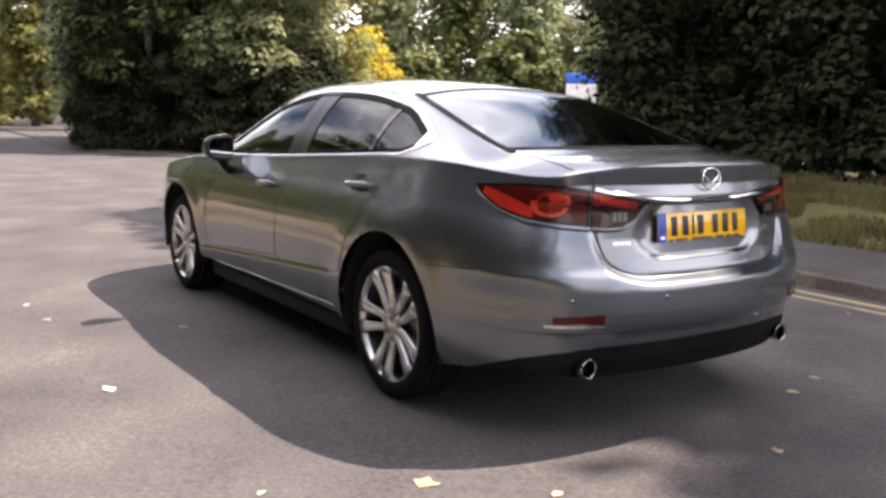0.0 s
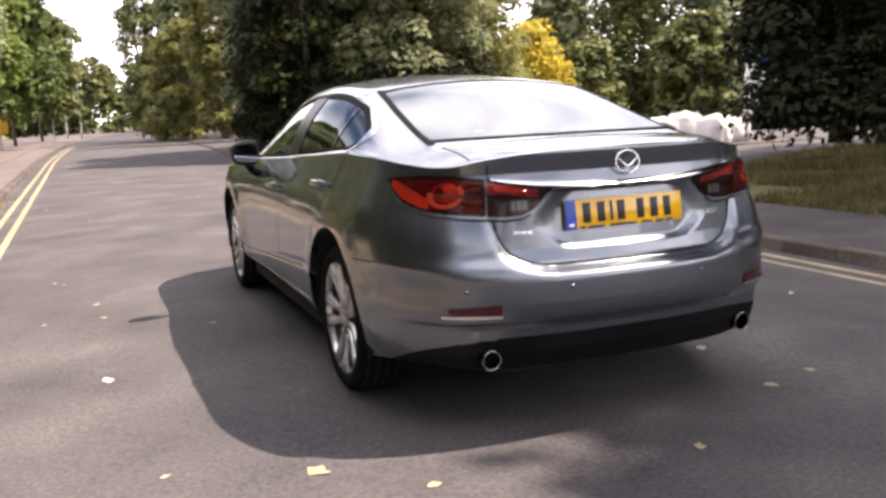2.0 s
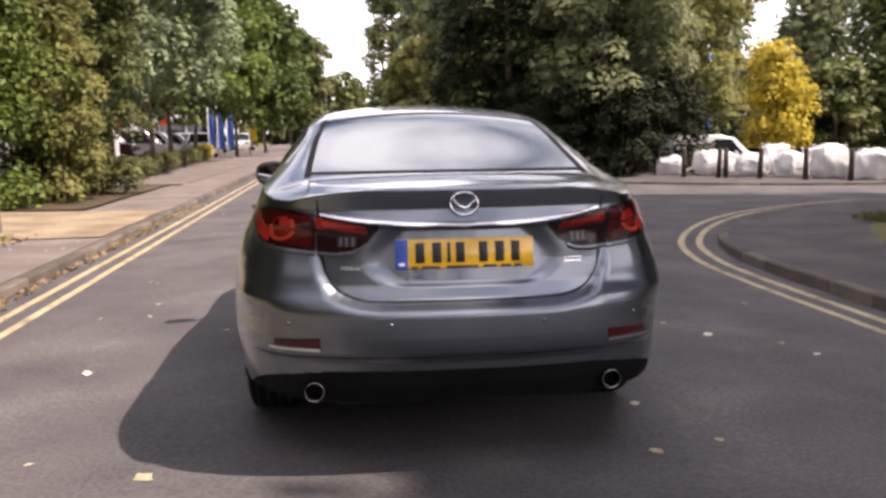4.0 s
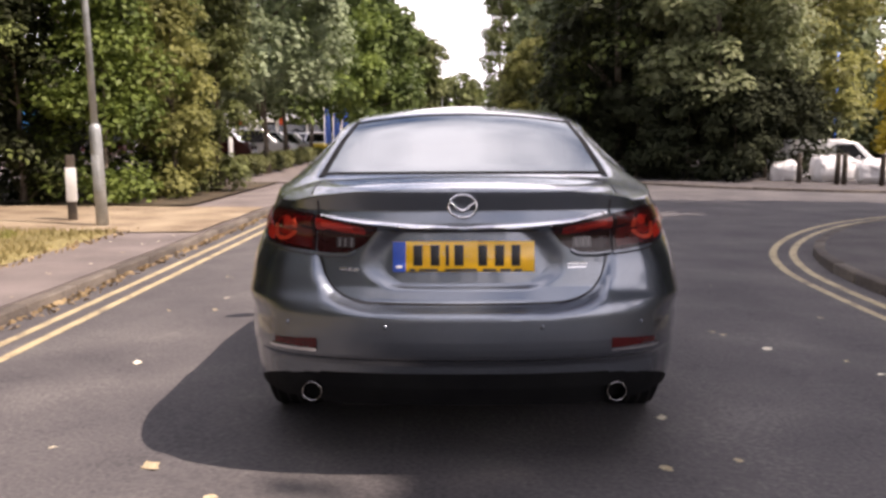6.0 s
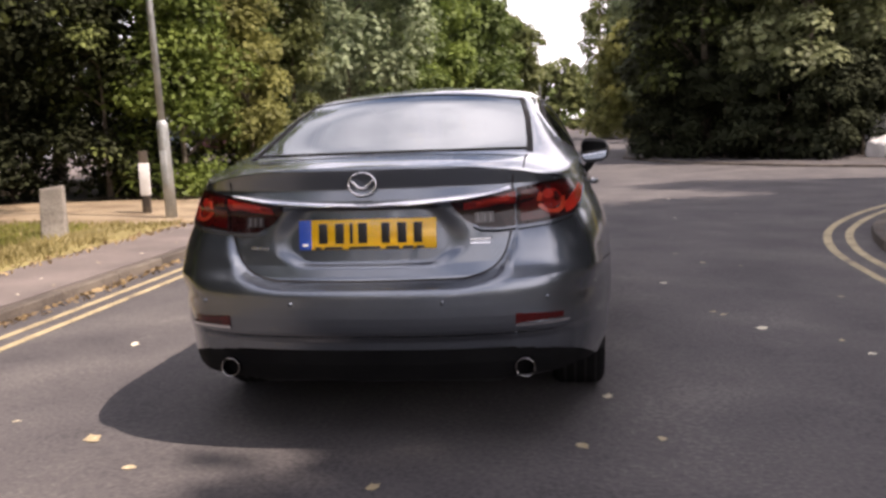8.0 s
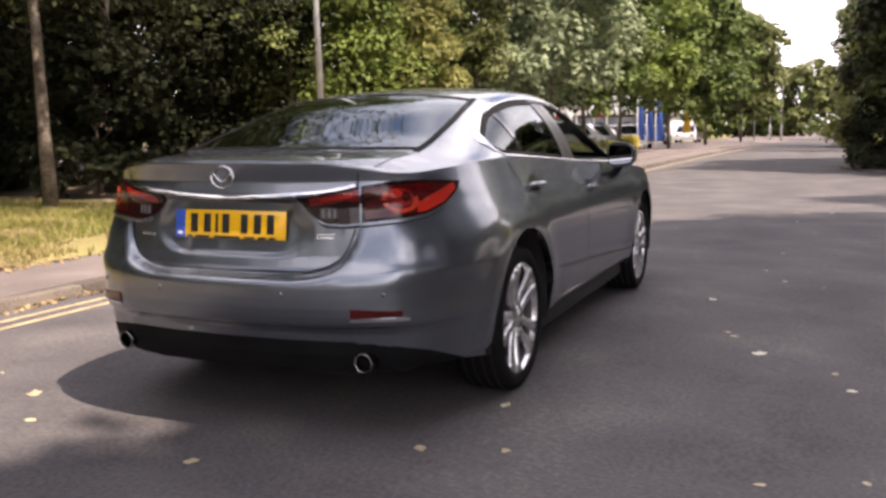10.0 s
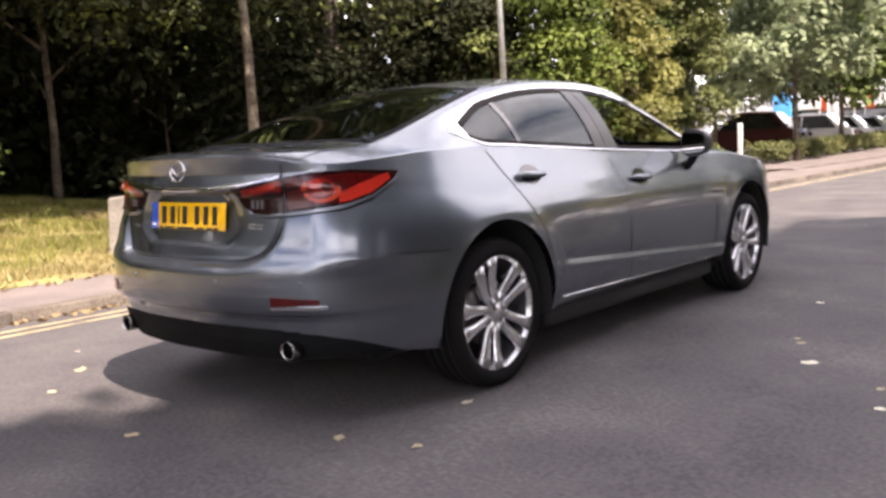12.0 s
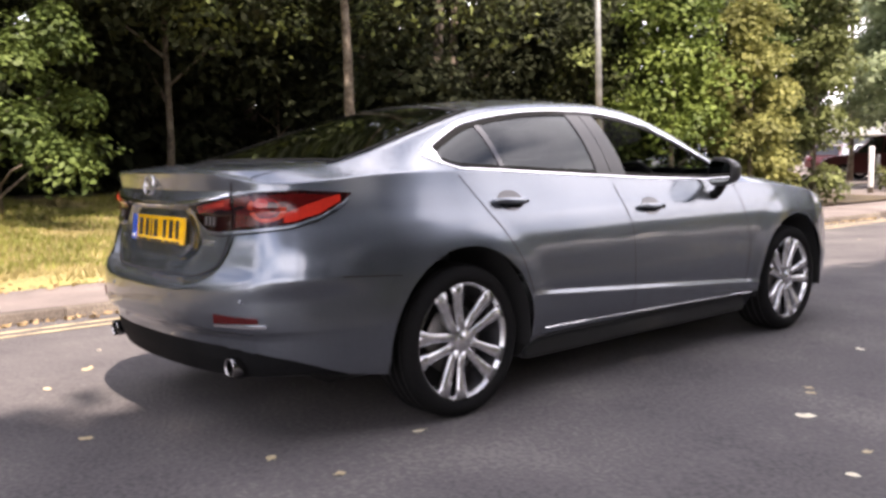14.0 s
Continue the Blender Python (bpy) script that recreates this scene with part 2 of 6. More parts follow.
WHITE_PAINT = material("weathered_white_paint", [(0.3, (0.62, 0.61, 0.58)), (0.7, (0.82, 0.81, 0.79))], 0.5, scale=3, fine=60, bump=0.1)
BAG = material("white_woven_bag", [(0.3, (0.62, 0.61, 0.60)), (0.7, (0.84, 0.83, 0.82))], 0.7, scale=3, fine=140, bump=0.4)
WOOD_DARK = material("dark_timber", [(0.3, (0.03, 0.024, 0.018)), (0.7, (0.09, 0.07, 0.05))], 0.85, scale=6, fine=50, bump=0.6)

LEAF_MID = leaf_material("mid_green_leaves", (0.024, 0.044, 0.012), (0.175, 0.235, 0.061), 0.32)
# the ramp paints shade into most clumps and sunlit patches into a few
LEAF_CANOPY = leaf_material("shade_and_sun_canopy_leaves", (0.010, 0.011, 0.007), (0.276, 0.330, 0.110), 0.22, 0.6, 0.15, 0.72,
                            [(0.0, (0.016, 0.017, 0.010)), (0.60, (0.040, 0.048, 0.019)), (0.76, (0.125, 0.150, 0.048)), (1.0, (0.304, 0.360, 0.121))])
LEAF_HEDGE = leaf_material("brown_green_hedge_leaves", (0.051, 0.060, 0.022), (0.230, 0.240, 0.094), 0.3)
LEAF_DARK = leaf_material("dark_evergreen_leaves", (0.013, 0.020, 0.009), (0.085, 0.108, 0.042), 0.22)
# near-black greens carry the deep shade of wood, corner bank and undergrowth
LEAF_IN_SHADE = leaf_material("shade_blackened_leaves", (0.012, 0.015, 0.009), (0.056, 0.064, 0.032), 0.16, 0.8, 0.1)
LEAF_SPRAY = leaf_material("grey_olive_leaves", (0.069, 0.082, 0.038), (0.460, 0.500, 0.262), 0.50)
LEAF_PALE = leaf_material("pale_olive_leaves", (0.092, 0.115, 0.061), (0.368, 0.420, 0.231), 0.42)
LEAF_OLIVE = leaf_material("olive_leaves", (0.037, 0.046, 0.015), (0.239, 0.270, 0.094), 0.3)
LEAF_AMBER = leaf_material("olive_amber_leaves", (0.083, 0.090, 0.029), (0.423, 0.420, 0.143), 0.48)
LEAF_BRIGHT = leaf_material("bright_green_leaves", (0.048, 0.080, 0.018), (0.262, 0.335, 0.077), 0.4)
LEAF_SILVER = leaf_material("silvery_leaves", (0.118, 0.150, 0.080), (0.480, 0.560, 0.335), 0.44)
LEAF_YELLOW = leaf_material("yellow_leaves", (0.36, 0.28, 0.03), (0.80, 0.66, 0.10), 0.45)
LEAF_FALLEN = material("fallen_leaf", [(0.3, (0.40, 0.32, 0.19)), (0.7, (0.74, 0.68, 0.52))], 0.7, random_by="object", random_amount=0.8)
BLADE_DRY = leaf_material("dry_grass_blades", (0.17, 0.145, 0.048), (0.48, 0.40, 0.19), 0.3)
# duller copy of the grass blades, with the corner bank's shade in its colour
BLADE_DULL = leaf_material("shade_toned_grass_blades", (0.07, 0.068, 0.024), (0.23, 0.205, 0.08), 0.3)
BLADE_GREEN = leaf_material("green_grass_blades", (0.10, 0.115, 0.025), (0.36, 0.36, 0.10), 0.35)

# ---------------------------------------------------------------- mesh helpers


def fast_mesh(name, verts, quads):
    """A mesh from arrays: verts (n, 3) and faces (m, 3 or 4)."""
    verts, quads = np.asarray(verts, np.float32), np.asarray(quads, np.int32)
    me = bpy.data.meshes.new(name)
    k = quads.shape[1]
    me.vertices.add(len(verts))
    me.vertices.foreach_set("co", verts.ravel())
    me.loops.add(quads.size)
    me.loops.foreach_set("vertex_index", quads.ravel())
    me.polygons.add(len(quads))
    me.polygons.foreach_set("loop_start", np.arange(len(quads), dtype=np.int32) * k)
    me.polygons.foreach_set("loop_total", np.full(len(quads), k, np.int32))
    me.update(calc_edges=True)
    return me


def link(name, me, mat, parent=None, label="", smooth=False):
    me.materials.append(mat)
    if smooth:
        me.polygons.foreach_set("use_smooth", np.ones(len(me.polygons), bool))
    ob = new(name, me)
    if parent:
        ob.parent = parent
    return tagged(ob, label)


def piece(name, verts, faces, mat, parent=None, label="", smooth=True):
    me = bpy.data.meshes.new(name)
    me.from_pydata([tuple(map(float, v)) for v in verts], [], [tuple(map(int, f)) for f in faces])
    me.update()
    return link(name, me, mat, parent, label, smooth)


def part(name, bm, mat, parent=None, label="", smooth=True):
    bmesh.ops.recalc_face_normals(bm, faces=bm.faces)
    me = bpy.data.meshes.new(name)
    bm.to_mesh(me)
    bm.free()
    return link(name, me, mat, parent, label, smooth)


def empty(name, m, label, category, group="", kind=""):
    ob = new(name)
    ob.empty_display_size = 0.2
    ob.matrix_basis = m
    return tagged(ob, label, category, group, kind)


def box_bm(lo, hi, bevel=0.0, segments=2, bm=None):
    bm = bm or bmesh.new()
    made = bmesh.ops.create_cube(bm, size=1.0)["verts"]
    lo, hi = Vector(lo), Vector(hi)
    for v in made:
        v.co = (lo + hi) / 2 + Vector(a * b for a, b in zip(v.co, hi - lo))
    if bevel:
        edges = list({e for v in made for e in v.link_edges})
        bmesh.ops.bevel(bm, geom=edges, offset=bevel, segments=segments, affect="EDGES", profile=0.5)
    return bm


def tube_mesh(points, radii, sides=10, closed=False, cap=True):
    """Verts and faces of a tube along points."""
    pts = [Vector(p) for p in points]
    n = len(pts)
    verts, faces = [], []
    side = None
    for i, p in enumerate(pts):
        a, b = pts[(i - 1) % n if closed else max(i - 1, 0)], pts[(i + 1) % n if closed else min(i + 1, n - 1)]
        way = (b - a).normalized()
        if side is None:
            side = way.orthogonal().normalized()
        side = (side - way * side.dot(way)).normalized()
        up = way.cross(side)
        r = radii[i] if hasattr(radii, "__len__") else radii
        for k in range(sides):
            th = 2 * math.pi * k / sides
            verts.append(p + side * (r * math.cos(th)) + up * (r * math.sin(th)))
    for i in range(n if closed else n - 1):
        j = (i + 1) % n
        for k in range(sides):
            q = (k + 1) % sides
            faces.append((i * sides + k, i * sides + q, j * sides + q, j * sides + k))
    if cap and not closed:
        faces.append(tuple(range(sides))[::-1])
        faces.append(tuple((n - 1) * sides + k for k in range(sides)))
    return verts, faces


def revolve(profile, steps=48, axis="x"):
    """Verts and faces of a profile of (along, radius) turned about the x axis."""
    verts, faces = [], []
    m = len(profile)
    for i in range(steps):
        th = 2 * math.pi * i / steps
        c, s = math.cos(th), math.sin(th)
        verts += [(a, r * c, r * s) for a, r in profile]
    for i in range(steps):
        j = (i + 1) % steps
        for k in range(m - 1):
            faces.append((i * m + k, j * m + k, j * m + k + 1, i * m + k + 1))
    return verts, faces


def spline(keys):
    """A smooth curve through rows of (s, values...)."""
    rows = np.array(keys, float)
    s, vals = rows[:, 0], rows[:, 1:]
    tang = np.gradient(vals, s, axis=0)

    def at(q):
        q = np.clip(np.atleast_1d(np.asarray(q, float)), s[0], s[-1])
        i = np.clip(np.searchsorted(s, q, side="right") - 1, 0, len(s) - 2)
        h = s[i + 1] - s[i]
        t = ((q - s[i]) / h)[:, None]
        h = h[:, None]
        return (vals[i] * (2 * t**3 - 3 * t**2 + 1) + tang[i] * h * (t**3 - 2 * t**2 + t)
                + vals[i + 1] * (3 * t**2 - 2 * t**3) + tang[i + 1] * h * (t**3 - t**2))
    return at


def straight(keys):
    rows = np.array(keys, float)
    return lambda q: np.interp(q, rows[:, 0], rows[:, 1])


def step(x):
    x = np.clip(x, 0, 1)
    return x * x * (3 - 2 * x)

# ---------------------------------------------------------------- road, pavements, verges
def bend(y):
    """How far the road ahead swings to the right."""
    return 0.00075 * max(0.0, y - 26) ** 2


def road_z(x, y):
    fade = 1.0 - 0.75 * float(step((y - 3.0) / 8.0)) if x > 0 else 1.0
    return -0.0083 * min(abs(x), 3.15) ** 2 * fade


def lines_of(start, stop, pace):
    n = max(2, int(abs(stop - start) / pace) + 1)
    return [start + (stop - start) * i / (n - 1) for i in range(n)]


def sheet(name, xs, ys, height, mat, label, category, keep=None):
    verts = [(x, y, height(x, y)) for y in ys for x in xs]
    n = len(xs)
    faces = [(j * n + i, j * n + i + 1, (j + 1) * n + i + 1, (j + 1) * n + i) for j in range(len(ys) - 1) for i in range(n - 1)
             if keep is None or keep((xs[i] + xs[i + 1]) / 2, (ys[j] + ys[j + 1]) / 2)]
    ob = piece(name, verts, faces, mat)
    return tagged(ob, label, category, kind="structure")


def ground_z(x, y):
    """The ground: flat, and lower beyond the bags."""
    return -0.22 - 1.02 * float(step((0.62 * (x - 13.0) + 0.78 * (y - 22.0) - 0.5) / 4.0)) * float(step((x - 11.0) / 3.0))


sheet("ground", [-1500, -300, -60, -20, 0, 8, 11, 12, 13, 14, 15, 17, 20, 25, 35, 60, 120, 300, 1500], [-1500, -300, -60, 0, 12, 16, 18, 20, 21, 22, 23, 24, 25, 26, 28, 32, 40, 60, 150, 300, 1500],
      ground_z, SOIL_GRASS, "flat dry grassy ground reaching the horizon", "ground")
sheet("road", [-3.6, -3.3, -3, -2.5, -2, -1.4, -0.8, 0, 0.8, 1.4, 2, 2.5, 3, 3.3, 3.8, 5, 7, 10, 15, 25, 60], lines_of(-70, -8, 4) + lines_of(-7, 30, 1) + lines_of(34, 210, 4),
      lambda x, y: road_z(x, y), ASPHALT, "worn grey asphalt road with a gentle camber", "road", lambda x, y: x < 7 or y < 21)


def slab(name, rim, top, mat, label, category, depth=0.3, grid=None):
    """A raised ground slab with an upright edge round the outline rim."""
    bm = bmesh.new()
    up = [bm.verts.new((x, y, top(x, y))) for x, y in rim]
    dn = [bm.verts.new((x, y, -depth)) for x, y in rim]
    bm.faces.new(up)
    for i in range(len(rim)):
        j = (i + 1) % len(rim)
        bm.faces.new((up[i], dn[i], dn[j], up[j]))
    bmesh.ops.triangulate(bm, faces=[f for f in bm.faces if len(f.verts) > 4])
    return tagged(part(name, bm, mat, smooth=False), label, category, kind="structure")


KERB_L = -3.40
YS_L = lines_of(-70, 26, 4) + lines_of(32, 200, 8)
slab("pavement_left", [(KERB_L - 0.10 + bend(y), y) for y in YS_L] + [(-4.62 + bend(y), y) for y in YS_L[::-1]], lambda x, y: 0.0, PAVING_PINK, "faded tarmac footway beside the kerb", "pavement")


def left_top(x, y):
    """The verge: level by the footway, rising gently to the wood."""
    rise = 0.32 * float(step((-7.0 - x) / 8.0)) * float(step((7.3 - y) / 3.0))
    return (0.03 if x < -4.63 else 0) + 0.07 * float(step((-5 - x) / 4)) + rise + 0.025 * noise.noise((x * 1.3, y * 1.3, 0))


sheet("verge_left", [-4.62, -4.68, -5.2, -6, -7, -8, -9, -10, -11, -12, -13.5, -15, -20, -60][::-1], lines_of(-60, -8, 6) + lines_of(-6, 7.6, 0.6),
            lambda x, y: left_top(x, y), SOIL_GRASS, "dry yellowed grass verge", "verge")
sheet("dirt_strip", [-3.52, -4.2, -4.9, -5.6, -6.4, -7.4, -9, -14][::-1], lines_of(7.6, 11.8, 0.42),
            lambda x, y: 0.018 + 0.05 * float(step((-4.4 - x) / 4)) + 0.012 * noise.noise((x * 1.6, y * 1.6, 3)), SAND, "pale sandy dirt strip across the verge", "verge")
slab("pavement_wide", [(-4.63, 11.82), (-4.63, 21.9), (-6.18, 19.98), (-5.32, 17.5), (-5.0, 14.0), (-5.32, 11.82)], lambda x, y: 0.004, PAVING_PINK, "wide faded tarmac beside the hedge", "pavement")
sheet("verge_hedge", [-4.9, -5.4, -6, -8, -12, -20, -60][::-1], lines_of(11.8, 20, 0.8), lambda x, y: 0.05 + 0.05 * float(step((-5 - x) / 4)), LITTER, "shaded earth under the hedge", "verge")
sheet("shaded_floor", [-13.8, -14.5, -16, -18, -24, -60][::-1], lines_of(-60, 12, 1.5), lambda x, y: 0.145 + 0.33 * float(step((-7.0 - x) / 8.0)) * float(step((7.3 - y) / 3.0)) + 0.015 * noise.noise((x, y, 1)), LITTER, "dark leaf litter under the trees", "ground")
tagged(slab("car_park", [(-6.2, 20), (-6.2, 30), (-7.5, 44), (-8.5, 60), (-8.5, 82), (-70, 82), (-70, 20)], lambda x, y: 0.04, PAVING_PINK, "pale tarmac car park behind a low hedge", "car park"))
slab("verge_far_left", [(-4.62, 20), (-6.2, 20), (-6.2, 30), (-7.5, 44), (-8.5, 60), (-8.5, 200), (-4.62 + bend(190), 190), (-4.62 + bend(120), 120), (-4.62 + bend(80), 80), (-4.62 + bend(50), 50)], lambda x, y: 0.045, PAVING_PINK, "bare trodden verge beside the footway", "verge")

# right: the corner of the side road
CORNER_ROUGH = [(3.52, -70), (3.52, -8), (3.52, 0), (3.53, 2.4), (3.55, 3.6), (3.61, 4.5), (3.84, 5.55), (4.25, 6.5), (4.78, 7.4), (5.42, 8.25), (6.12, 8.95), (7.3, 9.75), (8.9, 10.5), (12, 11.3), (20, 12.3), (60, 15)]


def rounded(line, times=2):
    """Corners of a line cut off again and again, so that it curves."""
    for _ in range(times):
        out = [line[0]]
        for (x0, y0), (x1, y1) in zip(line, line[1:]):
            out += [(x0 * 0.75 + x1 * 0.25, y0 * 0.75 + y1 * 0.25), (x0 * 0.25 + x1 * 0.75, y0 * 0.25 + y1 * 0.75)]
        line = out + [line[-1]]
    return line


CORNER = CORNER_ROUGH[:1] + rounded(CORNER_ROUGH[1:13]) + CORNER_ROUGH[13:]


def offset_line(line, d):
    out = []
    for i, p in enumerate(line):
        a, b = Vector(line[max(i - 1, 0)]), Vector(line[min(i + 1, len(line) - 1)])
        w = (b - a).normalized()
        out.append((p[0] + w.y * d, p[1] - w.x * d))
    return out


INNER = offset_line(CORNER, 1.75)
slab("pavement_right", offset_line(CORNER, 0.10) + INNER[::-1], lambda x, y: 0.02, PAVING, "dark tarmac pavement round the corner", "pavement")


def bank(name, line, reach, rise, mat, label):
    """A grass bank that rises from a line."""
    cols = [0, 0.15, 0.5, 1.0, 1.8, 3.0, 4.5, 7.0, reach]
    rows = []
    fine = []
    for a, b in zip(line, line[1:]):
        n = max(1, int((Vector(b) - Vector(a)).length / 0.9)) if abs(a[1]) < 20 else 2
        fine += [tuple(Vector(a).lerp(Vector(b), i / n)) for i in range(n)]
    fine.append(line[-1])
    off = [offset_line(fine, c) for c in cols]
    verts, nc = [], len(cols)
    for i in range(len(fine)):
        for c in range(nc):
            x, y = off[c][i]
            verts.append((x, y, 0.02 + 0.02 * (c > 0) + rise * float(step(cols[c] / 6)) + 0.03 * noise.noise((x * 1.2, y * 1.2, 5)) * (c > 0)))
    faces = [(i * nc + c, i * nc + c + 1, (i + 1) * nc + c + 1, (i + 1) * nc + c) for i in range(len(fine) - 1) for c in range(nc - 1)]
    return tagged(piece(name, verts, faces, mat), label, "verge", kind="structure")


bank("verge_right", INNER[:-12], 16, 0.42, GREEN_GRASS, "rough green grass bank behind the pavement")
slab("verge_corner", [(5.21, -69), (5.21, 3), (6.0, 6), (8, 8.2), (12, 9.2), (60, 12), (60, -69)], lambda x, y: 0.012, GREEN_GRASS, "grass under the corner trees", "verge")

FAR = [(3.6 + bend(200), 200), (3.6 + bend(120), 120), (3.6 + bend(80), 80), (3.6 + bend(50), 50), (3.2, 32), (2.55, 24.6), (3.4, 21.6), (4.7, 19.2), (6.2, 17.4), (8.0, 15.9), (10.5, 14.9), (14, 14.6), (24, 15.5), (60, 18)]
slab("verge_far", FAR + [(60, 23), (17, 20.5), (13.6, 21.3), (12.2, 23.5), (12.6, 34), (14, 60), (40, 200)], lambda x, y: 0.03, PAVING, "tarmac and bare ground across the side road", "verge")


def kerb_run(thing, line, inward, base, mat, length=0.915):
    """Kerb stones along a line, each a stone of its own."""
    proto = None
    fine = [Vector(p) for p in line]
    total = [0.0]
    for a, b in zip(fine, fine[1:]):
        total.append(total[-1] + (b - a).length)

    def at(s):
        for i in range(len(fine) - 1):
            if s <= total[i + 1] or i == len(fine) - 2:
                return fine[i].lerp(fine[i + 1], (s - total[i]) / (total[i + 1] - total[i]))
    n = int(total[-1] / length)
    for i in range(n):
        a, b = at(i * length), at((i + 1) * length)
        way = b - a
        if proto is None:
            bm = box_bm((-length / 2 + 0.004, -0.0625, -0.30), (length / 2 - 0.004, 0.0625, 0.0), 0.014, 2)
            st = part("kerb_stone", bm, mat, thing)
            proto = st
        else:
            st = new("kerb_stone", proto.data)
            st.parent = thing
        m = (a + b) / 2
        st.matrix_basis = Matrix.Translation((m.x, m.y, base(m.x, m.y) + random.uniform(-0.004, 0.004))) @ pose(0, 0, 0, 0, random.uniform(-0.3, 0.3), math.degrees(math.atan2(way.y, way.x)) + random.uniform(-0.3, 0.3)) @ Matrix.Diagonal(((a - b).length / length, 1, 1, 1))


def ribbon(name, line, half, height, mat, label, lift=0.004):
    fine = []
    for a, b in zip(line, line[1:]):
        n = max(1, int((Vector(b) - Vector(a)).length / 0.6))
        fine += [tuple(Vector(a).lerp(Vector(b), i / n)) for i in range(n)]
    fine.append(line[-1])
    lf, rt = offset_line(fine, -half), offset_line(fine, half)
    verts, faces = [], []
    for i, (p, q) in enumerate(zip(lf, rt)):
        w = 0.006 * noise.noise((i * 0.7, half * 50, 2))
        verts += [(p[0] + w, p[1], height(p[0], p[1]) + lift), (q[0] + w, q[1], height(q[0], q[1]) + lift)]
    faces = [(2 * i, 2 * i + 1, 2 * i + 3, 2 * i + 2) for i in range(len(fine) - 1)]
    return tagged(piece(name, verts, faces, mat), label, "road marking", "double yellow lines", "structure")


left_line = [(0.0, float(y)) for y in range(-24, 34, 2)] + [(bend(y), float(y)) for y in (40, 48, 56)]
for off in (-2.80, -3.03):
    ribbon("yellow_line", [(x + off, y) for x, y in left_line], 0.04, road_z, YELLOW_LINE, "worn yellow line along the kerb")
for d in (-0.21, -0.42):
    ribbon("yellow_line", offset_line(CORNER[1:-4], d), 0.04, road_z, YELLOW_LINE, "worn yellow line curving round the corner")
# ---------------------------------------------------------------- the grey saloon
# Origin: middle of the rear axle on the ground; +y is the car's front, +x its right side.
OUTLINE = [  # half plan at the widest height, from the rear's middle to the front's: x, y, shoulder height, sill height
    (0.0, -1.075, 1.083, 0.27), (0.30, -1.058, 1.078, 0.27), (0.55, -1.0, 1.058, 0.27), (0.70, -0.92, 1.034, 0.28),
    (0.79, -0.80, 1.030, 0.29), (0.86, -0.62, 1.042, 0.28), (0.905, -0.40, 1.058, 0.25), (0.92, 0.0, 1.063, 0.20),
    (0.915, 0.6, 1.033, 0.18), (0.905, 1.4, 0.990, 0.18), (0.905, 2.1, 0.962, 0.18), (0.92, 2.83, 0.918, 0.20),
    (0.895, 3.2, 0.860, 0.22), (0.815, 3.45, 0.79, 0.22), (0.675, 3.62, 0.74, 0.21), (0.42, 3.74, 0.715, 0.2), (0.0, 3.78, 0.71, 0.2)]
_o = np.array(OUTLINE)
_len = np.r_[0, np.cumsum(np.hypot(np.diff(_o[:, 0]), np.diff(_o[:, 1])))]
KMAX = _len[-1]
_back = np.c_[-_len[3:0:-1], _o[3:0:-1] * (-1, 1, 1, 1)]
_ahead = np.c_[2 * KMAX - _len[-2:-5:-1], _o[-2:-5:-1] * (-1, 1, 1, 1)]
_plan = spline(np.r_[_back, np.c_[_len, _o], _ahead])
_k = np.linspace(0, KMAX, 4000)
_p = _plan(_k)
_t = np.gradient(_p[:, :2], axis=0)
_t /= np.linalg.norm(_t, axis=1)[:, None]
_n = np.c_[_t[:, 1], -_t[:, 0]]
_n[0], _n[-1] = (0, -1), (0, 1)
IN_REAR = straight([(0.20, .17), (0.27, .10), (0.34, .070), (0.43, .054), (0.452, .038), (0.463, .018), (0.475, .011), (0.50, .005), (0.53, .001), (0.57, 0), (0.60, .0004), (0.63, .020), (0.645, .050), (0.660, .060),
                    (0.672, .068), (0.72, .083), (0.80, .094), (0.90, .102), (0.925, .102), (0.938, .085), (0.955, .082), (1.0, .094), (1.05, .082), (1.072, .078), (1.09, .088)])
IN_SIDE = spline([(0.16, .085), (0.22, .055), (0.29, .022), (0.36, .008), (0.46, 0), (0.60, 0.0), (0.70, .004), (0.78, .014), (0.85, .036), (0.92, .068), (1.0, .102), (1.08, .132)])
IN_WING = spline([(0.46, 0.016), (0.50, 0.005), (0.53, 0.001), (0.57, 0.0), (0.60, 0.0002), (0.63, 0.0030), (0.66, 0.0145), (0.70, 0.042), (0.76, 0.064), (0.82, 0.084), (0.87, 0.103), (0.92, 0.118), (1.1, 0.15)])
LID_Z = (0.66, 0.666, 0.675, 0.688, 0.705, 0.73, 0.765, 0.81, 0.86, 1.1)
LID_HALF = (0.33, 0.385, 0.430, 0.468, 0.500, 0.527, 0.549, 0.565, 0.577, 0.585)
# the ledge of the bumper below the lid: share of the lid's depth by the distance from its edge
LEDGE_WAY, LEDGE = (0.0, 0.006, 0.012, 0.018, 0.024, 0.030, 0.038, 0.048), (1.0, 0.95, 0.66, 0.40, 0.20, 0.08, 0.02, 0.0)
IN_FRONT = straight([(0.16, .10), (0.3, .02), (0.45, 0), (0.6, .02), (0.7, .06), (0.8, .16)])


K_HIP = float(np.interp(-0.74, _p[:1500, 1], _k[:1500]))


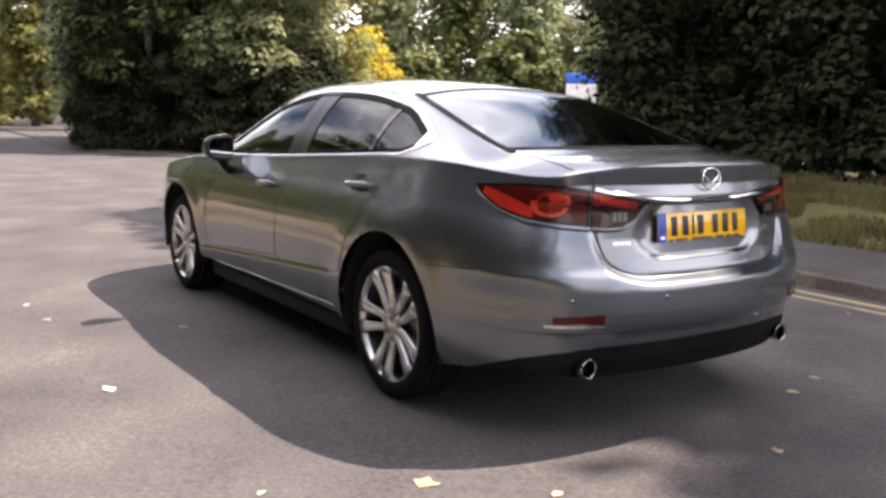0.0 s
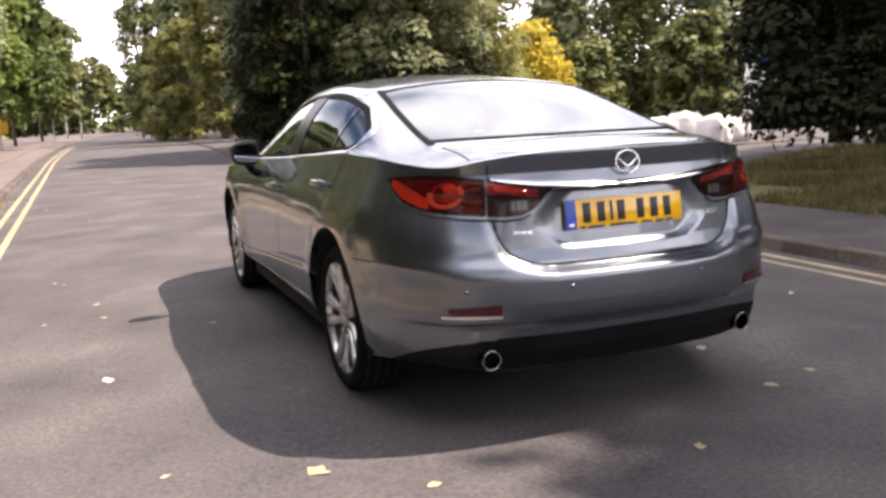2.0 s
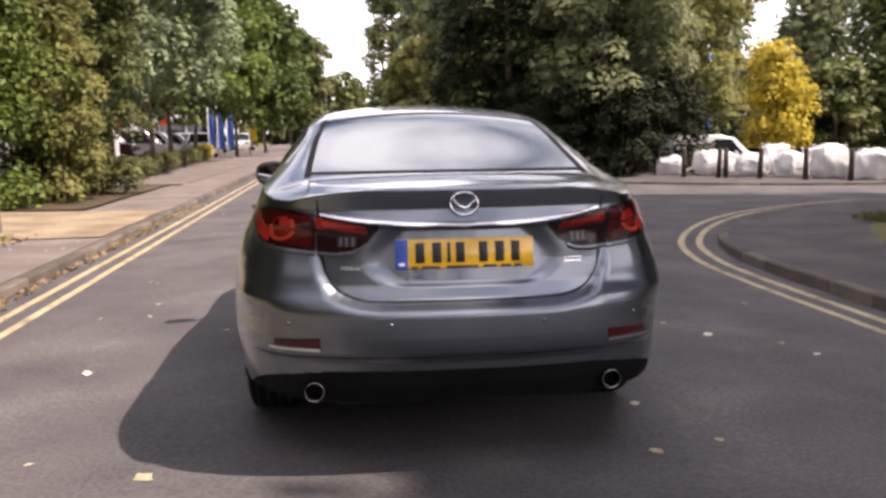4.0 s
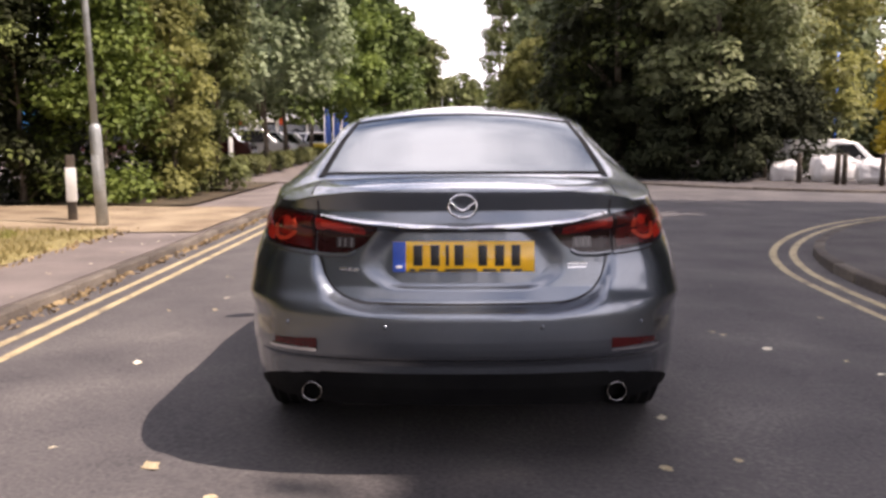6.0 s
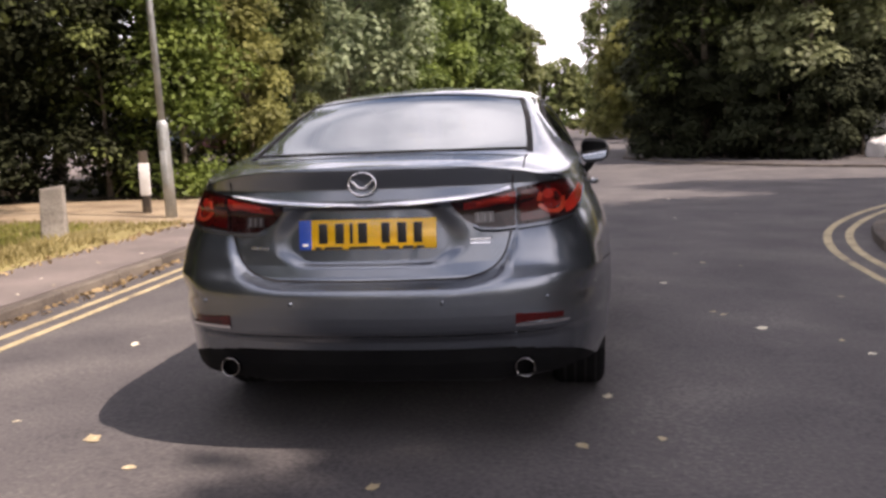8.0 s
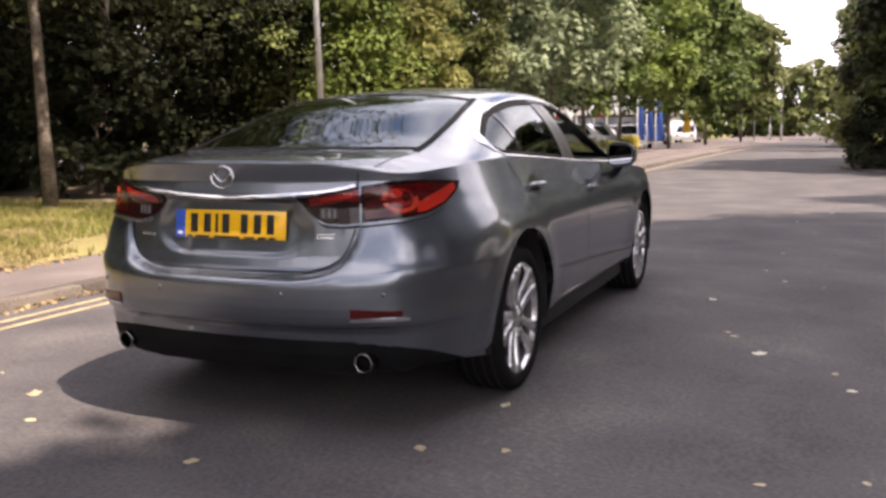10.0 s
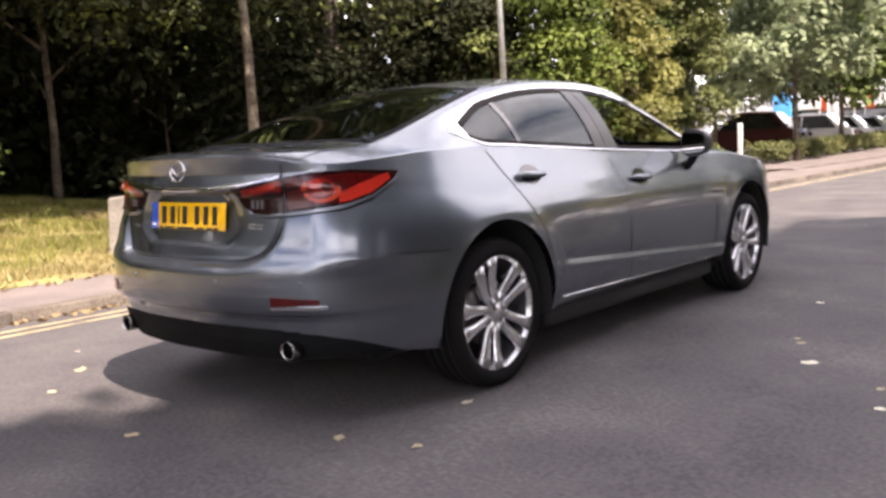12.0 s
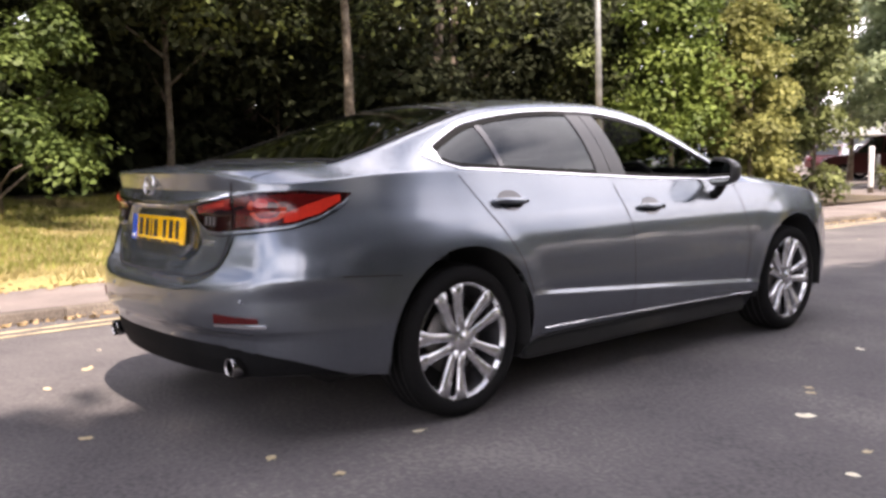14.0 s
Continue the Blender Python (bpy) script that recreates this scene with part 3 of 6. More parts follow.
def beyond_lid(x, z):
    """Distance in the rear view from the outline of the boot lid, 0 on the lid."""
    px, pz = np.r_[-0.2, LID_HALF], np.r_[LID_Z[0], LID_Z]
    far = np.full(np.shape(x), 9.0)
    for ax, az, bx, bz in zip(px[:-1], pz[:-1], px[1:], pz[1:]):
        ux, uz = bx - ax, bz - az
        t = np.clip(((x - ax) * ux + (z - az) * uz) / (ux * ux + uz * uz), 0, 1)
        far = np.minimum(far, np.hypot(x - ax - t * ux, z - az - t * uz))
    return np.where((z > LID_Z[0]) & (x < np.interp(z, LID_Z, LID_HALF)), 0.0, far)


def shell(k, z, out=0.0):
    """Points of the lower body at the outline length k and height z, pushed out by out."""
    k, z = np.broadcast_arrays(np.asarray(k, float), np.asarray(z, float))
    x, y = np.interp(k, _k, _p[:, 0]), np.interp(k, _k, _p[:, 1])
    nx, ny = np.interp(k, _k, _n[:, 0]), np.interp(k, _k, _n[:, 1])
    side = IN_SIDE(z.ravel()).reshape(z.shape)
    lid = IN_REAR(np.maximum(z, 0.66))
    wing = np.where(z < 0.60, IN_REAR(z), np.minimum(lid, IN_WING(z.ravel()).reshape(z.shape)))
    rear = wing + (lid - wing) * np.interp(beyond_lid(x, z), LEDGE_WAY, LEDGE) * step((z - 0.585) / 0.01)
    end = np.where(ny < 0, rear, IN_FRONT(z))
    w = ny**2
    d = side * (1 - w) + end * w
    # the hip below the tail lamp swells outwards
    hip = np.exp(-((k - K_HIP) / 0.20) ** 2) * step((z - 0.575) / 0.10) * np.clip((0.87 - z) / 0.205, 0, 1)
    d = d - 0.024 * hip
    wide = 0.355 - np.where(z > 0.80, 6.0, 14.0) * (z - 0.80) ** 2
    hollow = step((wide - x) / 0.10 + 0.5) * step((z - 0.708) / 0.022) * step((0.934 - z) / 0.012)
    d = d + (0.1125 + 0.12 * (z - 0.83) - d) * hollow * (ny < -0.6)
    # the flank between the wheels: a low crease that rises to the rear, a tucked sill
    mid = step((y - 0.30) / 0.35) * step((2.62 - y) / 0.35) * nx**2
    above = z - (0.468 - 0.070 * (y - 0.637))
    scoop = np.where(above > 0, step(above / 0.030) * np.exp(-np.maximum(above - 0.03, 0) / 0.075), 0)
    d = d + mid * (0.011 * scoop + 0.10 * np.clip(-above, 0, 0.14) + 0.9 * np.clip(0.292 - z, 0, 0.2))
    # lips round the wheel arches
    for hy, hz in ((0.0, 0.335), (2.83, 0.335)):
        r = np.hypot(y - hy, z - hz)
        d = d - 0.007 * step((0.56 - r) / 0.13) * np.clip((z - 0.28) / 0.2, 0, 1) * nx**2
    d = d - out
    return np.stack([x - nx * d, y - ny * d, z + 0 * x], -1)


def k_at_y(y):
    m = _p[:, 1].argmax()
    return np.interp(y, _p[: m + 1, 1], _k[: m + 1])


def k_at_x(x):
    """Outline length at the distance x from the middle, on the rear."""
    return np.interp(x, _p[:1500, 0], _k[:1500])


_edge = shell(_k, _p[:, 2])
UPPER = spline([  # y: share of the half width at which the rail lies, rail height, middle height
    (-1.05, .70, 1.074, 1.083), (-0.99, .70, 1.078, 1.083), (-0.85, .76, 1.082, 1.098), (-0.68, .78, 1.088, 1.106), (-0.53, .78, 1.098, 1.114), (-0.42, .775, 1.120, 1.138),
    (-0.2, .76, 1.180, 1.212), (0.0, .735, 1.243, 1.280), (0.2, .715, 1.300, 1.338), (0.38, .705, 1.345, 1.383), (0.6, .70, 1.370, 1.412),
    (0.9, .70, 1.388, 1.434), (1.25, .70, 1.388, 1.442), (1.6, .71, 1.345, 1.430), (1.78, .725, 1.290, 1.408), (1.95, .75, 1.225, 1.345), (2.15, .785, 1.135, 1.240),
    (2.35, .82, 1.052, 1.140), (2.5, .84, 1.002, 1.068), (2.62, .85, .982, 1.026), (2.83, .84, .958, 1.005), (3.2, .82, .897, .950), (3.5, .8, .815, .872), (3.7, .8, .745, .775), (3.79, .8, .70, .71)])
N_SIDE, N_ROOF = 20, 26
_a, _b = np.linspace(0, 1, N_SIDE + 1), np.linspace(0, 1, N_ROOF + 1)[1:]


def section(xe, ye, ze):
    """Half section of the upper body, from its edge to the middle: x and z."""
    fr, zr, zc = UPPER(ye)[0]
    xr = fr * xe
    zr, zc = max(zr, ze + 0.002), max(zc, ze + 0.002)
    bow = 0.10 * max(zr - ze - 0.05, 0) * 4 * _a * (1 - _a)
    x = np.r_[xe + (xr - xe) * _a + bow, xr * (1 - _b)]
    z = np.r_[ze + (zr - ze) * _a + bow * 0.5, zr + (zc - zr) * (1 - (1 - _b) ** 2)]
    for _ in range(5):
        x[1:-1], z[1:-1] = (x[:-2] + 2 * x[1:-1] + x[2:]) / 4, (z[:-2] + 2 * z[1:-1] + z[2:]) / 4
        z[-1] = z[-2]
    return x, z


def section_at(y):
    k = np.interp(y, _edge[:, 1], _k)
    i = int(round(k / KMAX * 3999))
    return section(_edge[i, 0], y, _edge[i, 2])


def side_x(y, z):
    x, zz = section_at(y)
    m = int(zz.argmax())
    return float(np.interp(z, zz[: m + 1], x[: m + 1]))


def top_z(x, y):
    xx, zz = section_at(y)
    return float(np.interp(abs(x), xx[::-1], zz[::-1]))


WINDOW_TOP = spline([(-.11, 1.124), (-.085, 1.138), (-.01, 1.177), (.077, 1.216), (.213, 1.272), (.35, 1.304), (.5, 1.328), (.7, 1.348), (.91, 1.356), (1.14, 1.354), (1.38, 1.328), (1.63, 1.274), (1.91, 1.176), (2.11, 1.090), (2.24, 1.022), (2.32, .985)])
BELT = spline(np.c_[_edge[400:3200:40, 1], _edge[400:3200:40, 2]])


def window_top(y):
    return float(WINDOW_TOP(y)[0, 0])


def belt(y):
    return float(BELT(y)[0, 0])


def sill_line(y):
    """The lower edge of the side windows, swept up to a point at the rear."""
    return belt(y) + 0.068 * max(0.0, (0.09 - y) / 0.177) ** 1.5


ARCH = 0.410
HUBS = ((0.0, 0.335), (2.83, 0.335))


def body_grid():
    """Verts, faces and face labels of the right half of the body skin."""
    ks = np.r_[np.linspace(0, 0.45, 52)[:-1], np.linspace(0.45, 0.75, 56)[:-1], np.linspace(0.75, 1.5, 74)[:-1], np.linspace(1.5, 4.75, 160)[:-1], np.linspace(4.75, KMAX, 46)]
    nz, nv = 154, 20
    low, sh = np.interp(ks, _k, _p[:, 3]), np.interp(ks, _k, _p[:, 2])
    # one row of the grid follows the upper edge of the valance
    ky = np.interp(ks, _k, _p[:, 1])
    even = low + (sh - low) * nv / (nz - 1)
    seam = np.maximum([valance_top(a) for a in ky], low + 0.012)
    share = np.where(ks < 3, np.clip((-0.30 - ky) / 0.2, 0, 1), 0)
    cut = even + (seam - even) * share
    a, b = np.linspace(0, 1, nv + 1), np.linspace(0, 1, nz - nv)[1:]
    zs = np.concatenate([low[:, None] + (cut - low)[:, None] * a, cut[:, None] + (sh - cut)[:, None] * b], 1)
    kk = np.repeat(ks[:, None], nz, 1)
    pts = shell(kk, zs)
    inside = np.zeros(pts.shape[:2], bool)
    for hy, hz in HUBS:
        dy, dz = pts[..., 1] - hy, pts[..., 2] - hz
        r = np.hypot(dy, dz)
        inside |= (r < ARCH) & (pts[..., 0] > 0.5)
    verts = [pts.reshape(-1, 3)]
    faces, label = [], []
    moved = set()
    for i in range(len(ks) - 1):
        for j in range(nz - 1):
            c = [(i, j), (i + 1, j), (i + 1, j + 1), (i, j + 1)]
            hit = [inside[a] for a in c]
            if all(hit):
                continue
            moved.update(a for a, h in zip(c, hit) if h)
            faces.append([a * nz + b for a, b in c])
            x, y, z = np.mean([pts[a] for a in c], 0)
            label.append(lower_label(x, y, z))
    flat = verts[0].copy()
    for i, j in moved:
        x, y, z = pts[i, j]
        hy, hz = min(HUBS, key=lambda h: abs(h[0] - y))
        r = math.hypot(y - hy, z - hz)
        y2, z2 = hy + (y - hy) * ARCH / r, max(hz + (z - hz) * ARCH / r, low[i])
        flat[i * nz + j] = shell(k_at_y(y2), z2)
    up = []
    for i, k in enumerate(ks):
        x, y, z = pts[i, -1]
        sx, sz = section(x, y, z)
        up.append(np.c_[sx, np.full_like(sx, y), sz])
    up = np.array(up)
    nu, base = up.shape[1], len(flat)
    index = np.arange(len(ks) * nu).reshape(len(ks), nu) + base
    index[:, 0] = np.arange(len(ks)) * nz + nz - 1
    for i in range(len(ks) - 1):
        for j in range(nu - 1):
            x, y, z = (up[i, j] + up[i + 1, j] + up[i + 1, j + 1] + up[i, j + 1]) / 4
            lab = upper_label(x, y, z, j)
            if lab:
                faces.append([index[i, j], index[i + 1, j], index[i + 1, j + 1], index[i, j + 1]])
                label.append(lab)
    return np.r_[flat, up.reshape(-1, 3)], np.array(faces), label


def lid_half(z):
    """Half width of the boot lid on the rear at the height z."""
    return float(np.interp(z, LID_Z, LID_HALF))


def door_rear_edge(z):
    return float(np.interp(z, (0.30, 0.45, 0.66, 0.82, 1.04, 1.1), (0.50, 0.42, 0.33, 0.21, 0.05, 0.0)))


def door_split(z):
    return float(np.interp(z, (0.3, 0.45, 0.76, 0.99, 1.05), (1.19, 1.19, 1.17, 1.10, 1.06)))


def door_front_edge(z):
    return float(np.interp(z, (0.3, 0.6, 0.95, 1.0), (2.27, 2.30, 2.22, 2.16)))


def lower_label(x, y, z):
    if y < -0.30 and z < valance_top(y):
        return "rear_valance"
    if y < -0.84 and abs(x) < lid_half(z) and z > 0.66:
        return "boot_lid"
    if y < -0.36 and z < 0.655:
        return "rear_bumper"
    if y > 2.95 and z < 0.62:
        return "front_bumper"
    if z > 0.27 and x > 0.7:
        if door_rear_edge(z) < y < door_split(z) and math.hypot(y, z - 0.335) > 0.43:
            return "rear_door"
        if door_split(z) < y < door_front_edge(z):
            return "front_door"
    return "body"


def valance_top(y):
    return float(np.interp(y, (-1.1, -0.95, -0.80, -0.62, -0.5), (0.402, 0.395, 0.355, 0.292, 0.25)))


def glass_half(y):
    return float(np.interp(y, (-0.55, -0.3, 0.0, 0.36), (0.60, 0.592, 0.572, 0.53)))


def screen_half(y):
    return float(np.interp(y, (1.78, 2.62), (0.50, 0.66)))


def upper_label(x, y, z, j):
    if j <= N_SIDE and -0.03 < y < 2.2 and sill_line(y) + 0.012 < z < window_top(y) - 0.014:
        return None
    if x < glass_half(y) - 0.015 and -0.49 + 0.06 * (x / .6) ** 2 < y < 0.35 - 0.05 * (x / .55) ** 2:
        return None
    if x < screen_half(y) - 0.02 and 1.80 - 0.06 * (x / .5) ** 2 < y < 2.58 - 0.1 * (x / .6) ** 2:
        return None
    if y < -0.56 and x < 0.585:
        return "boot_lid"
    if y > 2.62 and x < 0.7:
        return "bonnet"
    return "body"


def build_saloon():
    car = empty("saloon_car", Matrix(), "grey metallic four-door saloon car parked on the road", "car")
    verts, faces, labels = body_grid()
    both = np.r_[verts, verts * (-1, 1, 1)]
    n = len(verts)
    all_faces = np.r_[faces, faces[:, ::-1] + n]
    side = np.r_[np.ones(len(faces), int), -np.ones(len(faces), int)]
    labels = labels + labels
    # shared smooth normals, so that panels meet without a step in the shading
    weld = {}
    remap = np.arange(len(both))
    for i in np.nonzero(np.abs(both[:, 0]) < 1e-6)[0]:
        remap[i] = weld.setdefault((round(both[i, 1], 5), round(both[i, 2], 5)), i)
    all_faces = remap[all_faces]
    whole = np.array([len(set(f)) == 4 for f in all_faces.tolist()])
    area = np.linalg.norm(np.cross(both[all_faces[:, 2]] - both[all_faces[:, 0]], both[all_faces[:, 3]] - both[all_faces[:, 1]]), axis=1)
    whole &= area > 1e-9
    _, first = np.unique(np.sort(all_faces, 1), axis=0, return_index=True)
    once = np.zeros(len(all_faces), bool)
    once[first] = True
    whole &= once
    all_faces, side = all_faces[whole], side[whole]
    labels = [lab for lab, w in zip(labels, whole) if w]
    normals = np.zeros_like(both)
    q = both[all_faces]
    fn = np.cross(q[:, 2] - q[:, 0], q[:, 3] - q[:, 1])
    for c in range(4):
        np.add.at(normals, all_faces[:, c], fn)
    normals /= np.linalg.norm(normals, axis=1)[:, None] + 1e-12
    groups = {}
    for f, lab, s in zip(all_faces, labels, side):
        key = lab + ("+" if s > 0 else "-") if lab in ("rear_door", "front_door") else lab
        groups.setdefault(key, []).append(f)
    made = {}
    for key, fs in groups.items():
        fs = np.array(fs)
        used, inv = np.unique(fs, return_inverse=True)
        me = fast_mesh(key.strip("+-"), both[used], inv.reshape(fs.shape))
        ob = link(key.strip("+-"), me, BLACK_PLASTIC if key == "rear_valance" else PAINT, car,
                  "matt black lower bumper valance" if key == "rear_valance" else "", True)
        me.validate()
        me.normals_split_custom_set([tuple(v) for v in normals[used][inv.ravel()].tolist()])
        made[key] = ob
    detail_saloon(car, made)
    return car


def patch(name, grid, mat, parent, label="", skirt=0.006, mirror=False):
    """A skin of the points grid[i][j], with a rim of the depth skirt behind it."""
    g = np.array(grid, float)
    a, b = g.shape[:2]
    if mirror:
        g = g * (-1, 1, 1)
    idx = np.arange(a * b).reshape(a, b)
    faces = [(idx[i, j], idx[i + 1, j], idx[i + 1, j + 1], idx[i, j + 1]) for i in range(a - 1) for j in range(b - 1)]
    verts = [tuple(p) for p in g.reshape(-1, 3)]
    if skirt:
        c = (a // 2, b // 2)
        nrm = np.cross(g[min(c[0] + 1, a - 1), c[1]] - g[max(c[0] - 1, 0), c[1]], g[c[0], min(c[1] + 1, b - 1)] - g[c[0], max(c[1] - 1, 0)])
        du, dv = np.gradient(g, axis=0), np.gradient(g, axis=1)
        nn = np.cross(du, dv)
        nn /= np.linalg.norm(nn, axis=2)[..., None] + 1e-12
        centre = np.array((0, 1.2, 0.6))
        if ((g[c] - centre) * nn[c]).sum() < 0:
            nn = -nn
        ring = [(i, 0) for i in range(a)] + [(a - 1, j) for j in range(1, b)] + [(i, b - 1) for i in range(a - 2, -1, -1)] + [(0, j) for j in range(b - 2, 0, -1)]
        start = len(verts)
        verts += [tuple(g[p] - nn[p] * skirt) for p in ring]
        m = len(ring)
        faces += [(idx[ring[i]], idx[ring[(i + 1) % m]], start + (i + 1) % m, start + i) for i in range(m)]
    bm = bmesh.new()
    vs = [bm.verts.new(v) for v in verts]
    for f in faces:
        if len(set(f)) == 4:
            try:
                bm.faces.new([vs[i] for i in f])
            except ValueError:
                pass
    bmesh.ops.remove_doubles(bm, verts=bm.verts, dist=1e-5)
    ob = part(name, bm, mat, parent, label)
    ob.data.set_sharp_from_angle(angle=radians(40))
    return ob


def shell_patch(ks, low, high, out, rows=6):
    """Points on the lower body between two heights given along ks."""
    ks = np.asarray(ks, float)
    lo, hi = np.broadcast_to(low, ks.shape), np.broadcast_to(high, ks.shape)
    t = np.linspace(0, 1, rows)
    return shell(np.repeat(ks[:, None], rows, 1), lo[:, None] + (hi - lo)[:, None] * t, out)


def shell_line(ks, zs, half, out, rows=3):
    """A ribbon on the lower body along the points (k, z), half a width to either side."""
    ks, zs = np.asarray(ks, float), np.asarray(zs, float)
    d = np.c_[np.gradient(ks), np.gradient(zs)]
    d /= np.linalg.norm(d, axis=1)[:, None] + 1e-12
    off = np.linspace(-half, half, rows)
    return shell(ks[:, None] - d[:, 1:2] * off, zs[:, None] + d[:, 0:1] * off, out)


def side_pane(low_ends, high_ends, margin_low, margin_high, inset, cols=26, rows=8):
    """Points of a side window between its slanted ends: y at the foot and at the head."""
    grid = []
    for s in np.linspace(0, 1, cols):
        row = []
        for t in np.linspace(0, 1, rows):
            y = (low_ends[0] + (low_ends[1] - low_ends[0]) * s) * (1 - t) + (high_ends[0] + (high_ends[1] - high_ends[0]) * s) * t
            lo, hi = sill_line(y) + margin_low, window_top(y) - margin_high
            z = lo + max(hi - lo, 0.002) * t
            row.append((side_x(y, z) - inset, y, z))
        grid.append(row)
    return grid


def side_strip(points, half, out):
    """A ribbon on the cabin's side along (y, z) points."""
    p = np.array(points, float)
    d = np.gradient(p, axis=0)
    d /= np.linalg.norm(d, axis=1)[:, None] + 1e-12
    grid = []
    for (y, z), (dy, dz) in zip(p, d):
        row = []
        for o in (-half, -half * 0.4, half * 0.4, half):
            yy, zz = y - dz * o, z + dy * o
            lift = out if abs(o) < half else out * 0.3
            row.append((side_x(yy, max(zz, belt(yy) + 0.001)) + lift, yy, zz))
        grid.append(row)
    return grid


def wheel_mesh_spoke():
    """One blade of a twin spoke: from the hub out to the rim, facing +x."""
    bm = bmesh.new()
    rings = []
    for r, w, x, d in ((0.045, 0.019, 0.004, 0.035), (0.09, 0.0185, -0.005, 0.04), (0.15, 0.0205, 0.002, 0.04), (0.205, 0.026, 0.012, 0.036), (0.247, 0.036, 0.017, 0.03)):
        off = 0.0205 + (r - 0.045) * 0.168
        rings.append([bm.verts.new((x, off - w, r)), bm.verts.new((x + 0.004, off - w * 0.5, r)), bm.verts.new((x + 0.004, off + w * 0.5, r)), bm.verts.new((x, off + w, r)),
                      bm.verts.new((x - d, off + w * 0.8, r)), bm.verts.new((x - d, off - w * 0.8, r))])
    for a, b in zip(rings, rings[1:]):
        for i in range(6):
            bm.faces.new((a[i], a[(i + 1) % 6], b[(i + 1) % 6], b[i]))
    bm.faces.new(rings[-1])
    bm.faces.new(rings[0][::-1])
    return bm


def build_wheel(car, y, x_sign, turn):
    """Tyre, rim with five pairs of spokes, hub cap, disc."""
    hub = new("wheel")
    hub.parent = car
    hub.matrix_basis = Matrix.Translation((0.865 * x_sign, y, 0.329)) @ pose(0, 0, 0, turn, 0, 0 if x_sign > 0 else 180)
    tyre = [(-0.195, 0.250), (-0.21, 0.266), (-0.212, 0.300), (-0.195, 0.325), (-0.165, 0.334), (-0.09, 0.3355), (-0.02, 0.334), (0.012, 0.325), (0.027, 0.300), (0.027, 0.274), (0.016, 0.2545), (0.0, 0.250)]
    v, f = revolve(tyre, 72)
    ty = piece("tyre", v, f, RUBBER, hub, "black low-profile tyre")
    for gx in (-0.15, -0.105, -0.06, -0.015):
        gv, gf = revolve([(gx - 0.006, 0.3362), (gx + 0.006, 0.3362)], 48)
        piece("tread_groove", gv, gf, GAP, ty)
    v, f = revolve([(-0.006, 0.240), (0.0, 0.2425), (0.012, 0.249), (0.018, 0.2535), (0.013, 0.2560), (0.002, 0.2545)], 72)
    rm = piece("rim", v, f, ALLOY, hub, "silver five twin-spoke alloy rim")
    # the barrel's dark grey stands in for the shadow behind the spokes
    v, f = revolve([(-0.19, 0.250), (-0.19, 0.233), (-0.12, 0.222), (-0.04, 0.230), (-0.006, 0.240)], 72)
    piece("rim_barrel", v, f, ALLOY_SHADE, rm, "rim barrel coloured dark for its shadow")
    v, f = revolve([(-0.055, 0.0), (-0.055, 0.150), (-0.066, 0.152), (-0.066, 0.0)], 40)
    piece("brake_disc", v, f, plain("brake_steel", (0.16, 0.15, 0.145), 0.4, 0.8), hub)
    v, f = revolve([(-0.12, 0.02), (-0.12, 0.223)], 40)
    piece("inner_barrel", v, f, UNDER, hub)
    v, f = revolve([(-0.03, 0.062), (0.0, 0.060), (0.007, 0.05), (0.004, 0.034), (0.008, 0.031), (0.012, 0.02), (0.013, 0.0005)], 32)
    piece("hub_cap", v, f, ALLOY, hub)
    base = None
    for i in range(5):
        for m in (1, -1):
            if base is None:
                sp = part("spoke", wheel_mesh_spoke(), ALLOY, rm)
                base = sp
            else:
                sp = new("spoke", base.data)
                sp.parent = rm
            sp.matrix_basis = pose(0, 0, 0, 72 * i, 0, 0) @ Matrix.Diagonal((1, m, 1, 1))
    return hub


